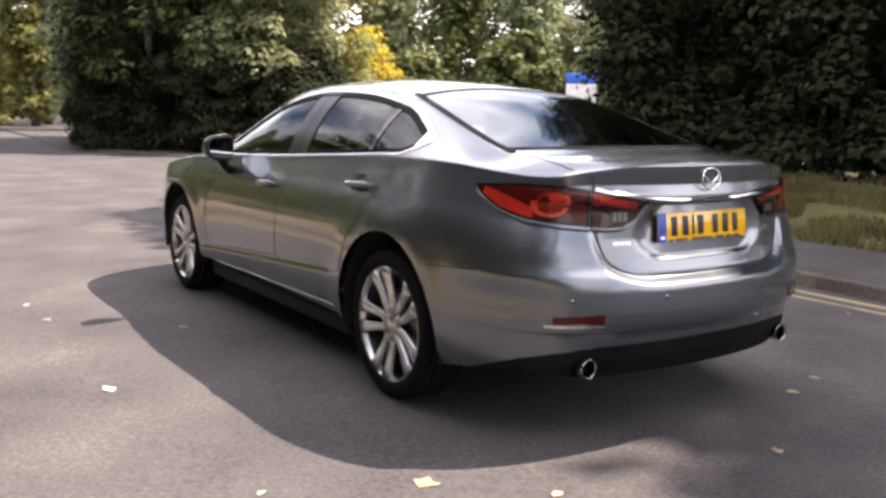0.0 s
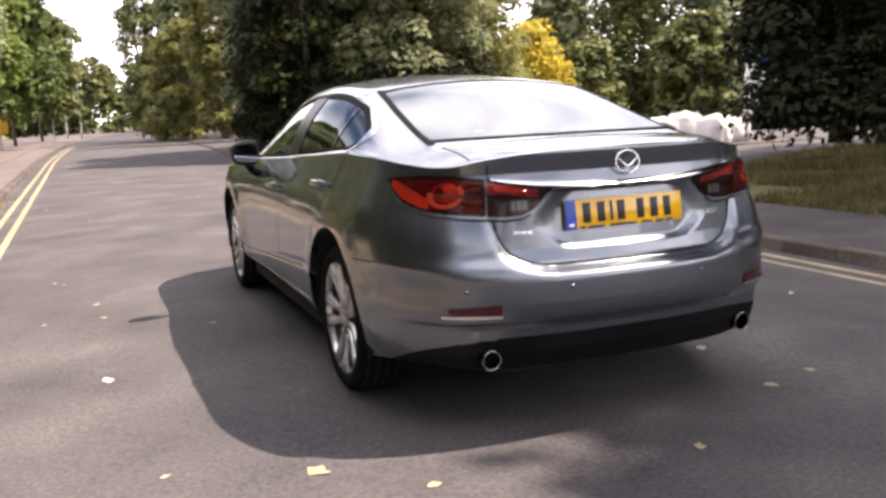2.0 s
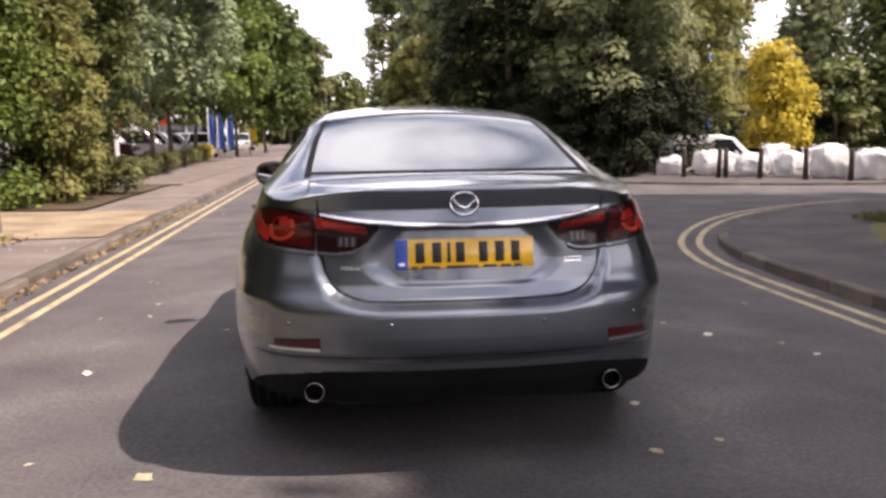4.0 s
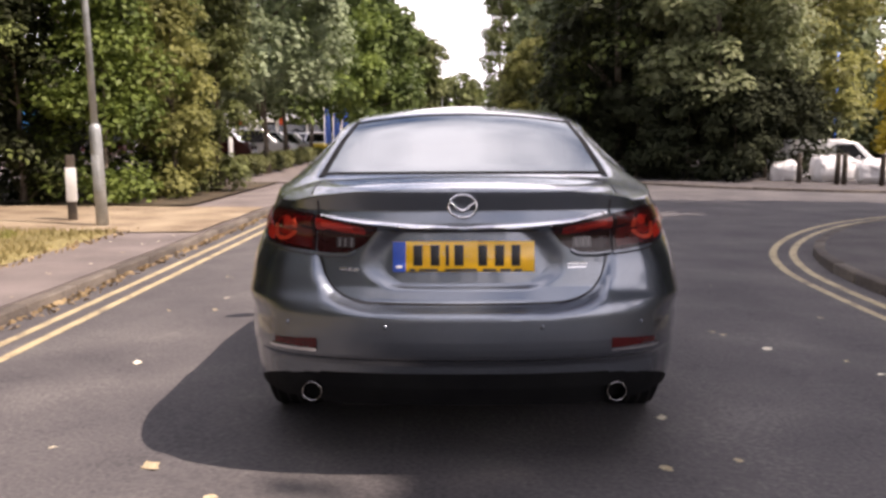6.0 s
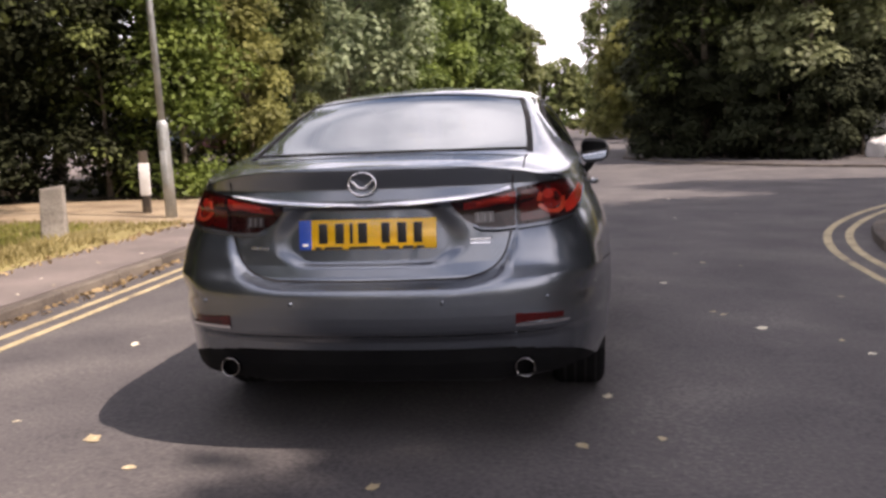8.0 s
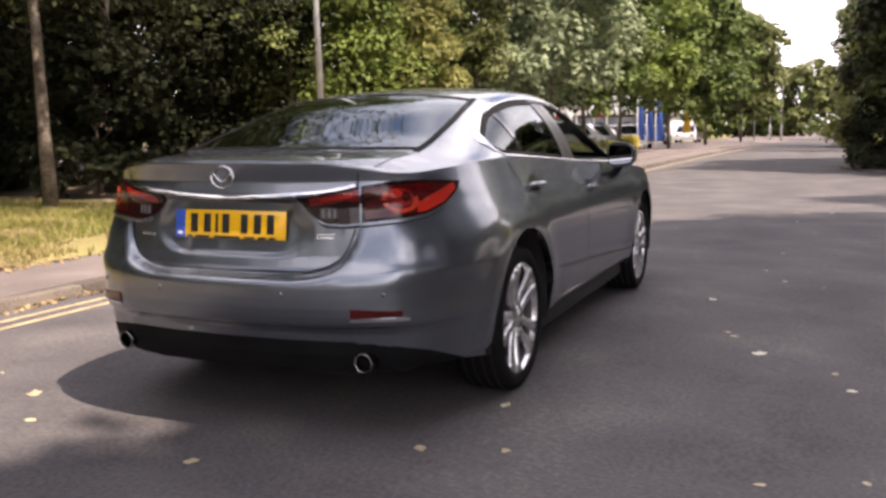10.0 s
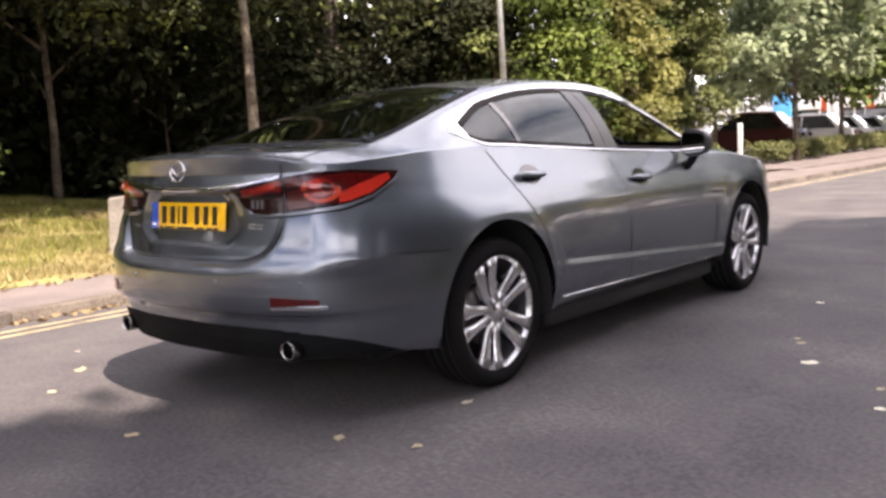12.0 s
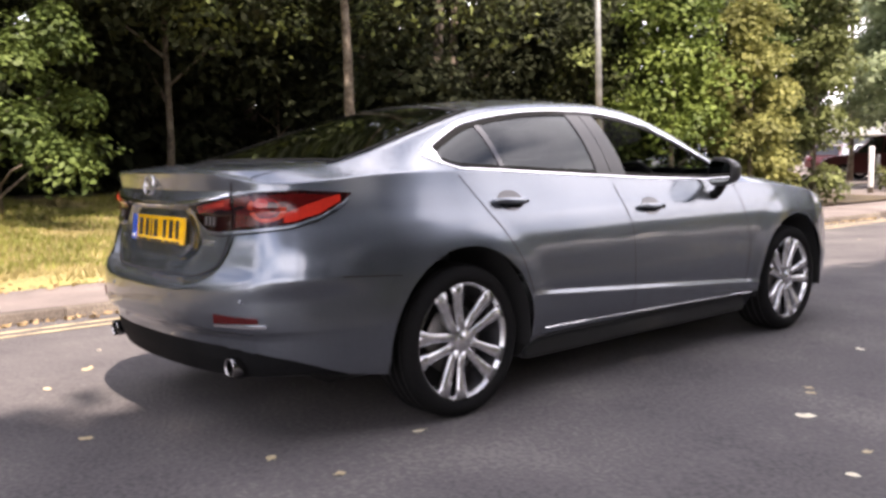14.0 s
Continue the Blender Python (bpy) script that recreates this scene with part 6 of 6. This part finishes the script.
stone_post(-5.62, 6.15, 20, 0.58, "short weathered concrete post on dry grass")
stone_post(-5.78, 2.1, 24, 0.60, "short weathered concrete post on dry grass")

# ---------------------------------------------------------------- across the side road: bags, posts, van
def bulk_bag(x, y, turn, w, h, seed):
    ob = empty("bulk_bag", pose(x, y, 0.03, 0, 0, turn), "filled white woven bulk bag on the ground", "bulk bag", "bulk bags")
    bm = bmesh.new()
    bmesh.ops.create_cube(bm, size=1.0)
    bmesh.ops.subdivide_edges(bm, edges=bm.edges[:], cuts=9, use_grid_fill=True)
    for v in bm.verts:
        x0, y0, z0 = v.co
        belly = 1 + 0.16 * (1 - (2 * z0) ** 2)
        round_ = 1 - 0.10 * (abs(2 * x0) ** 4) * (abs(2 * y0) ** 4)
        v.co = Vector((x0 * w * belly * round_, y0 * w * belly * round_, (z0 + 0.5) * h))
        if z0 > 0.49:
            v.co.z += 0.10 * (1 - (2 * x0) ** 2) * (1 - (2 * y0) ** 2)
        v.co += noise.noise_vector(v.co * 2.6 + Vector((seed * 3.1, 0, 0))) * 0.07 + noise.noise_vector(v.co * 7.5 + Vector((seed, 2, 0))) * 0.055
        v.co.z = max(v.co.z, 0.0)
    part("sack", bm, BAG, ob)
    for sx in (-1, 1):
        for sy in (-1, 1):
            c = Vector((sx * w * 0.40, sy * w * 0.40, h * 0.97))
            v, f = tube_mesh([c + Vector((-0.09 * sx, 0, -0.1)), c + Vector((-0.06 * sx, 0, 0.09)), c + Vector((0.02 * sx, 0.02, 0.12)), c + Vector((0.03 * sx, -0.06 * sy, -0.1))], 0.014, 6)
            piece("lifting_loop", v, f, BAG, ob)


for i, (x, y) in enumerate(((8.7, 19.9), (9.6, 19.3), (10.4, 18.5), (11.1, 17.7), (11.6, 16.8), (12.2, 15.9), (10.4, 20.2), (11.5, 19.4), (12.2, 18.4), (12.9, 17.4), (13.3, 16.3), (13.4, 15.2), (14.4, 15.6))):
    bulk_bag(x, y, (i * 37) % 60 - 30, 0.60 + 0.05 * (i % 3), (0.40 if i < 3 else 0.54) + 0.10 * ((i * 5) % 3), i)
for i, (x, y) in enumerate(((8.55, 18.55), (9.25, 17.95), (9.35, 17.75), (10.0, 17.2), (10.75, 16.35), (11.4, 15.5))):
    v, f = tube_mesh([(0, 0, -0.2), (0, 0, 0.72), (0, 0, 0.76)], [0.065, 0.062, 0.045], 10)
    ob = piece("timber_bollard", v, f, WOOD_DARK)
    ob.matrix_basis = pose(x, y, 0.03, 0, 2.0 * (i % 2), 0)
    tagged(ob, "short dark timber bollard beside the kerb", "bollard", "timber bollards")


def vehicle(name, x, y, turn, length, width, height, paint, label, category, group, van=False, z0=0.04):
    """A parked vehicle seen far off: shaped body, cabin windows, wheels, lamps."""
    ob = empty(name, pose(x, y, z0, 0, 0, turn), label, category, group)
    half, belt_z = length / 2, height * (0.56 if not van else 0.60)
    if van:
        prof = [(-half, 0.28), (-half, height * 0.96), (-half + 0.1, height), (half * 0.30, height), (half * 0.52, height * 0.94), (half * 0.80, belt_z + 0.02), (half * 0.97, belt_z * 0.82), (half, 0.5), (half * 0.98, 0.26)]
    else:
        prof = [(-half * 0.98, 0.26), (-half, 0.55), (-half * 0.95, belt_z), (-half * 0.78, belt_z * 1.05), (-half * 0.50, height * 0.97), (-half * 0.05, height), (half * 0.16, height * 0.96), (half * 0.46, belt_z * 1.04), (half * 0.86, belt_z * 0.92), (half, belt_z * 0.70), (half * 0.99, 0.28)]
    bm = bmesh.new()
    rings = []
    for s, sc in ((-1, 0.90), (-0.96, 1.0), (0.96, 1.0), (1, 0.90)):
        ring = []
        for px, pz in prof:
            tumble = 1 - 0.20 * max(0.0, (pz - belt_z) / max(0.1, height - belt_z))
            ring.append(bm.verts.new((px * (0.985 if sc < 1 else 1), s * width / 2 * tumble, pz if sc == 1 else belt_z * 0.7 + (pz - belt_z * 0.7) * 0.97)))
        rings.append(ring)
    n = len(prof)
    for a, b in zip(rings, rings[1:]):
        for i in range(n):
            bm.faces.new((a[i], a[(i + 1) % n], b[(i + 1) % n], b[i]))
    bm.faces.new(rings[0])
    bm.faces.new(rings[-1][::-1])
    bmesh.ops.triangulate(bm, faces=[f for f in bm.faces if len(f.verts) > 4])
    part("body", bm, paint, ob, smooth=False)
    hx0, hx1 = (-half * 0.46, half * 0.36) if not van else (half * 0.20, half * 0.66)
    for s in (-1, 1):
        top_y, low_y = width / 2 * 0.835 * s, width / 2 * 0.995 * s
        zt, zb = height * 0.93, belt_z * 1.06
        xs = [(-half * 0.66, -half * 0.46), (-half * 0.02, -half * 0.04), (half * 0.0, half * 0.0), (half * 0.40, half * 0.16)] if not van else [(half * 0.22, half * 0.22), (half * 0.66, half * 0.46)]
        for a, b in zip(xs[::2], xs[1::2]):
            v = [(a[0], low_y + 0.012 * s, zb), (b[0], low_y + 0.012 * s, zb), (b[1], top_y + 0.014 * s, zt), (a[1], top_y + 0.014 * s, zt)]
            v += [(p[0], p[1] - 0.03 * s, p[2]) for p in v]
            piece("window", v, [(0, 1, 2, 3), (4, 5, 6, 7), (0, 1, 5, 4), (1, 2, 6, 5), (2, 3, 7, 6), (3, 0, 4, 7)], BLACK_GLOSS, ob, "dark side window", False)
        for wx in (-half * 0.58, half * 0.60):
            wv, wf = revolve([(0.0, 0.20), (0.02, 0.24), (0.03, 0.29), (0.02, 0.315), (-0.16, 0.315), (-0.18, 0.28)], 20)
            wob = piece("wheel", [(wx + p[1], (width / 2 - 0.01) * s + p[0] * s, 0.315 + p[2]) for p in wv], wf, RUBBER, ob)
            rv, rf = revolve([(0.02, 0.001), (0.03, 0.08), (0.01, 0.20)], 16)
            piece("rim", [(wx + p[1], (width / 2 - 0.01) * s + p[0] * s, 0.315 + p[2]) for p in rv], rf, ALLOY, wob)
        for ex, mt, nm in ((half * 0.955, CLEAR_LENS, "headlamp"), (-half * 0.985, RED_LENS, "rear_lamp")):
            part(nm, box_bm((ex - 0.06, s * width * 0.33 - 0.16, belt_z * 0.70), (ex + 0.045, s * width * 0.33 + 0.16, belt_z * 0.86), 0.03), mt, ob)
    # glass at both ends
    if van:
        ends = [[(half * 0.55, height * 0.91), (half * 0.785, belt_z + 0.06)]]
    else:
        ends = [[(half * 0.19, height * 0.945), (half * 0.445, belt_z * 1.07)], [(-half * 0.52, height * 0.945), (-half * 0.765, belt_z * 1.08)]]
    for (xa, za), (xb, zb) in ends:
        sg = 1 if xb > xa else -1
        v = [(xa + 0.02 * sg, -width * 0.36, za + 0.012), (xa + 0.02 * sg, width * 0.36, za + 0.012), (xb + 0.02 * sg, width * 0.43, zb + 0.012), (xb + 0.02 * sg, -width * 0.43, zb + 0.012)]
        v += [(p[0] - 0.03 * sg, p[1], p[2] - 0.03) for p in v]
        piece("window", v, [(0, 1, 2, 3), (4, 5, 6, 7), (0, 1, 5, 4), (1, 2, 6, 5), (2, 3, 7, 6), (3, 0, 4, 7)], BLACK_GLOSS, ob, "dark end window", False)
    return ob


def car_paint(name, col, metal=0.3):
    return plain(name, col, 0.3, metal, coat=0.9, wear=0.06)


P_WHITE, P_SILVER = car_paint("white_paint", (0.78, 0.78, 0.77), 0.0), car_paint("silver_paint", (0.50, 0.51, 0.52), 0.7)
P_RED, P_BLACK, P_BLUE = car_paint("dark_red_paint", (0.075, 0.014, 0.013)), car_paint("black_paint", (0.02, 0.02, 0.022)), car_paint("blue_paint", (0.03, 0.06, 0.16))
vehicle("van", 10.4, 22.6, -4, 4.2, 1.7, 1.80, P_WHITE, "white van parked behind the bulk bags", "van", "", True, -0.70)
for x, y, turn, ln, wd, ht, pt, word in (
        (-10.9, 33.2, 186, 4.6, 1.9, 1.74, P_RED, "dark red off-road car in the car park"), (-14.8, 50.5, 100, 4.3, 1.78, 1.48, P_SILVER, "silver hatchback in the car park"),
        (-12.2, 50.0, 98, 4.2, 1.76, 1.46, P_BLACK, "black hatchback in the car park"), (-17.4, 47.2, 101, 4.3, 1.78, 1.5, P_WHITE, "white hatchback in the car park"),
        (-20.0, 48.0, 97, 4.4, 1.8, 1.5, P_RED, "red hatchback in the car park"), (-10.4, 55.0, 95, 4.2, 1.76, 1.46, P_SILVER, "silver hatchback in the car park"),
        (-13.0, 56.0, 99, 4.3, 1.78, 1.5, P_BLACK, "black hatchback in the car park"), (-15.8, 57.0, 96, 4.3, 1.78, 1.48, P_WHITE, "white hatchback in the car park"),
        (-19.2, 36.6, 184, 4.3, 1.78, 1.5, P_BLACK, "black hatchback in the car park"), (-25.5, 40.5, 186, 4.3, 1.78, 1.5, P_SILVER, "silver hatchback in the car park"),
        (-9.9, 66.0, 92, 4.2, 1.76, 1.46, P_BLUE, "blue hatchback in the car park"), (-12.6, 67.0, 94, 4.2, 1.76, 1.46, P_SILVER, "silver hatchback in the car park"),
        (-10.2, 45.6, 186, 4.2, 1.76, 1.46, P_SILVER, "silver hatchback in the car park"), (-8.6, 51.0, 96, 4.2, 1.76, 1.46, P_WHITE, "white hatchback in the car park"),
        (-11.7, 36.2, 186, 4.3, 1.78, 1.62, P_BLACK, "black estate car beside the red off-road car"), (-10.5, 38.9, 186, 4.5, 1.84, 1.62, P_SILVER, "silver estate car behind the low hedge"),
        (-10.4, 42.2, 186, 4.3, 1.78, 1.52, P_WHITE, "white hatchback behind the low hedge"),
        (-8.8, 75.0, 90, 4.2, 1.76, 1.46, P_WHITE, "white hatchback in the car park")):
    vehicle("parked_car", x, y, turn, ln, wd, ht, pt, word, "car", "parked cars")

# ---------------------------------------------------------------- signs and the far showroom
ORANGE = plain("orange_cloth", (0.80, 0.12, 0.03), 0.7, wear=0.15)
BLUE_CLOTH = plain("blue_cloth", (0.03, 0.09, 0.34), 0.7, wear=0.15)
YELLOW_CLOTH = plain("yellow_cloth", (0.85, 0.50, 0.03), 0.7, wear=0.12)
SIGN_BLUE = plain("sign_blue", (0.02, 0.13, 0.55), 0.4)


def flag(x, y, low, high, width, cloth, label, z0=0.04):
    ob = empty("banner_flag", pose(x, y, z0, 0, 0, 12), label, "banner", "banner flags")
    v, f = tube_mesh([(0, 0, -0.1), (0, 0, high + 0.12)], [0.03, 0.022], 8)
    piece("pole", v, f, WHITE_PAINT, ob)
    g = [[(0.03 + width * s * (1 - 0.25 * t * t), 0.05 * math.sin(4 * s + 3 * t), low + (high - low) * t) for s in np.linspace(0, 1, 6)] for t in np.linspace(0, 1, 9)]
    verts = [p for row in g for p in row] + [(p[0], p[1] + 0.012, p[2]) for row in g for p in row]
    n = 54
    faces = [(r * 6 + c, r * 6 + c + 1, (r + 1) * 6 + c + 1, (r + 1) * 6 + c) for r in range(8) for c in range(5)]
    faces += [tuple(n + i for i in q[::-1]) for q in faces]
    piece("cloth", verts, faces, cloth, ob)


flag(-10.9, 50.0, 1.9, 2.8, 0.42, ORANGE, "orange banner flag at the car park")
flag(-13.9, 52.0, 1.9, 2.7, 0.42, ORANGE, "orange banner flag at the car park")
for x in (-7.65, -7.15, -6.65):
    flag(x, 46.8, 0.55, 2.75, 0.36, BLUE_CLOTH, "tall blue banner at the car park entrance")
flag(-5.9, 52.0, 0.9, 3.0, 0.38, YELLOW_CLOTH, "tall yellow banner at the car park entrance")
flag(-12.2, 47.8, 1.2, 2.5, 0.55, WHITE_PAINT, "white banner flag at the car park")


def parking_sign(x, y):
    ob = empty("road_sign", pose(x, y, 0.04, 0, 0, 4), "small blue square road sign on a grey post", "road sign")
    v, f = tube_mesh([(0, 0, -0.2), (0, 0, 2.9)], 0.045, 10)
    piece("sign_post", v, f, GALV, ob)
    plate = part("sign_plate", box_bm((-0.4, -0.065, 1.95), (0.4, -0.046, 2.85), 0.006), SIGN_BLUE, ob, "blue plate")
    part("sign_mark", box_bm((-0.13, -0.070, 2.1), (-0.03, -0.064, 2.65)), WHITE_PAINT, plate)
    part("sign_mark", box_bm((-0.03, -0.070, 2.38), (0.16, -0.064, 2.65)), WHITE_PAINT, plate)


parking_sign(-3.75, 79.0)


def entrance_sign(x, y):
    ob = empty("entrance_sign", pose(x, y, -1.24, 0, 0, -42), "tall white sign board with a blue head", "sign")
    for s in (-0.8, 0.8):
        v, f = tube_mesh([(s, 0, -0.3), (s, 0, 4.9)], 0.08, 10)
        piece("sign_post", v, f, GALV, ob)
    part("white_board", box_bm((-1.0, -0.12, 1.0), (1.0, -0.02, 4.5), 0.02), WHITE_PAINT, ob)
    part("blue_head", box_bm((-1.05, -0.16, 4.5), (1.05, 0.10, 5.2), 0.04), SIGN_BLUE, ob)


entrance_sign(38.7, 42.2)
v, f = tube_mesh([(0, 0, -0.2), (0, 0, 6.2)], [0.07, 0.05], 10)
blue_pole = piece("blue_pole", v, f, SIGN_BLUE)
blue_pole.matrix_basis = pose(17.0, 37.0, -1.24)
tagged(blue_pole, "plain blue steel pole behind the bags", "pole")
v, f = tube_mesh([(0, 0, -0.2), (0, 0, 0.95), (0, 0, 1.0)], [0.07, 0.07, 0.05], 12)
wp = piece("white_post", v, f, WHITE_PAINT)
wp.matrix_basis = pose(-8.9, 27.4, 0.04)
tagged(wp, "short white post at the car park edge", "bollard")


def showroom():
    ob = empty("showroom", pose(-32, 86, 0.0), "low white showroom with a glazed front", "building")
    wallm = material("white_cladding", [(0.3, (0.66, 0.67, 0.68)), (0.7, (0.82, 0.83, 0.84))], 0.5, scale=0.6, fine=20, bump=0.1)
    dark = plain("showroom_glass", (0.03, 0.035, 0.04), 0.08, coat=0.5)
    part("wall", box_bm((-24, 0.5, -0.2), (20, 16, 3.0)), wallm, ob)
    part("fascia", box_bm((-24.5, -0.6, 2.7), (20.5, 16.5, 5.6), 0.08), wallm, ob, "white fascia band")
    part("roof", box_bm((-24.2, -0.3, 5.6), (20.2, 16.2, 5.8), 0.05), GALV, ob)
    for i in range(14):
        x = -23.5 + i * 3.1
        pane = part("window", box_bm((x, 0.38, 0.15), (x + 2.9, 0.5, 2.65), 0.01), dark, ob, "tall shop window")
        part("window_frame", box_bm((x + 2.9, 0.32, -0.1), (x + 3.1, 0.52, 2.7), 0.01), wallm, pane)
    for x in (-12, 3.5):
        part("pillar", box_bm((x, -1.2, -0.2), (x + 1.6, -0.62, 6.4), 0.05), plain("pillar_blue", (0.05, 0.32, 0.70), 0.5), ob, "bright blue pillar")


showroom()

# ---------------------------------------------------------------- kerbs and fallen leaves
kerb_left = empty("kerb_left", Matrix(), "low weathered concrete kerb beside the footway", "kerb", kind="structure")
kerb_run(kerb_left, [(KERB_L - 0.0, -14.0), (KERB_L - 0.0, 26.0), (KERB_L + bend(34), 34.0), (KERB_L + bend(44), 44.0)], 1, lambda x, y: 0.004, KERB)
kerb_right = empty("kerb_right", Matrix(), "weathered concrete kerb curving round the corner", "kerb", kind="structure")
kerb_run(kerb_right, offset_line([(3.52, -12.0)] + CORNER[3:-1], 0.06), 1, lambda x, y: 0.024, KERB, 0.61)
kerb_far = empty("kerb_far", Matrix(), "low concrete kerb across the side road", "kerb", kind="structure")
kerb_run(kerb_far, [(3.2, 32), (2.55, 24.6), (3.4, 21.6), (4.7, 19.2), (6.2, 17.4), (8.0, 15.9), (10.5, 14.9), (14, 14.6), (20, 15.1)], 1, lambda x, y: 0.034, KERB)


def leaf_piece(seed):
    rng = np.random.default_rng(seed)
    bm = bmesh.new()
    rim = []
    for i in range(9):
        th = 2 * math.pi * i / 9
        r = (1.0 if i % 2 == 0 else 0.72) * rng.uniform(0.85, 1.1)
        rim.append(bm.verts.new((r * math.cos(th), 0.72 * r * math.sin(th), 0.22 * rng.uniform(0, 1))))
    mid = bm.verts.new((0, 0, 0.06))
    for i in range(9):
        bm.faces.new((mid, rim[i], rim[(i + 1) % 9]))
    me = bpy.data.meshes.new("fallen_leaf")
    bm.to_mesh(me)
    bm.free()
    me.materials.append(LEAF_FALLEN)
    return me


leaf_meshes = [leaf_piece(i) for i in range(5)]
rng = np.random.default_rng(77)
spots = [(-1.23, -0.87, 0.050), (-1.885, 0.81, 0.045), (0.062, -1.338, 0.035), (0.777, -0.905, 0.035), (1.858, 1.136, 0.045), (0.90, -0.273, 0.035), (1.086, -0.806, 0.032),
         (1.7, 1.5, 0.03), (2.3, 0.6, 0.03), (1.45, 2.6, 0.03), (-1.9, 2.9, 0.03), (2.6, 2.2, 0.03)]
spots += [(float(rng.uniform(-2.6, 3.0)), float(rng.uniform(-3, 12)), float(rng.uniform(0.016, 0.032))) for _ in range(46)]
spots += [(float(rng.uniform(-4.4, -3.6)), float(rng.uniform(-2, 8)), float(rng.uniform(0.016, 0.03))) for _ in range(16)]
for i, (x, y, r) in enumerate(spots):
    if -1.05 < x < 1.05 and -0.85 < y < 3.9 and i > 11:
        continue
    ob = new("fallen_leaf", leaf_meshes[i % 5])
    z = road_z(x, y) if x > -3.3 else 0.001
    ob.matrix_basis = pose(x, y, z + 0.001, 0, 0, float(rng.uniform(0, 360))) @ Matrix.Diagonal((r, r, r, 1))
    tagged(ob, "dry pale leaf lying on the tarmac", "leaf", "fallen leaves")


def gutter_leaves():
    rng = np.random.default_rng(9)
    n = 900
    x, y = -3.335 + np.abs(rng.normal(0, 0.07, n)), rng.uniform(-4, 14, n)
    x2, y2 = rng.uniform(-4.9, -4.4, 700), rng.uniform(-3, 8, 700)
    cs = np.r_[np.c_[x, y, [road_z(a, b) + 0.012 for a, b in zip(x, y)]], np.c_[x2, y2, np.full(700, 0.02)]]
    me = leaf_cloud("leaf_litter", cs, np.full(len(cs), 0.012), 1, 0.045, 9, 0.3)
    tagged(link("leaf_litter", me, leaf_material("brown_leaf_litter", (0.16, 0.10, 0.05), (0.50, 0.38, 0.20), 0.1)), "brown fallen leaves along the gutter", "leaf litter", kind="stuff")


gutter_leaves()
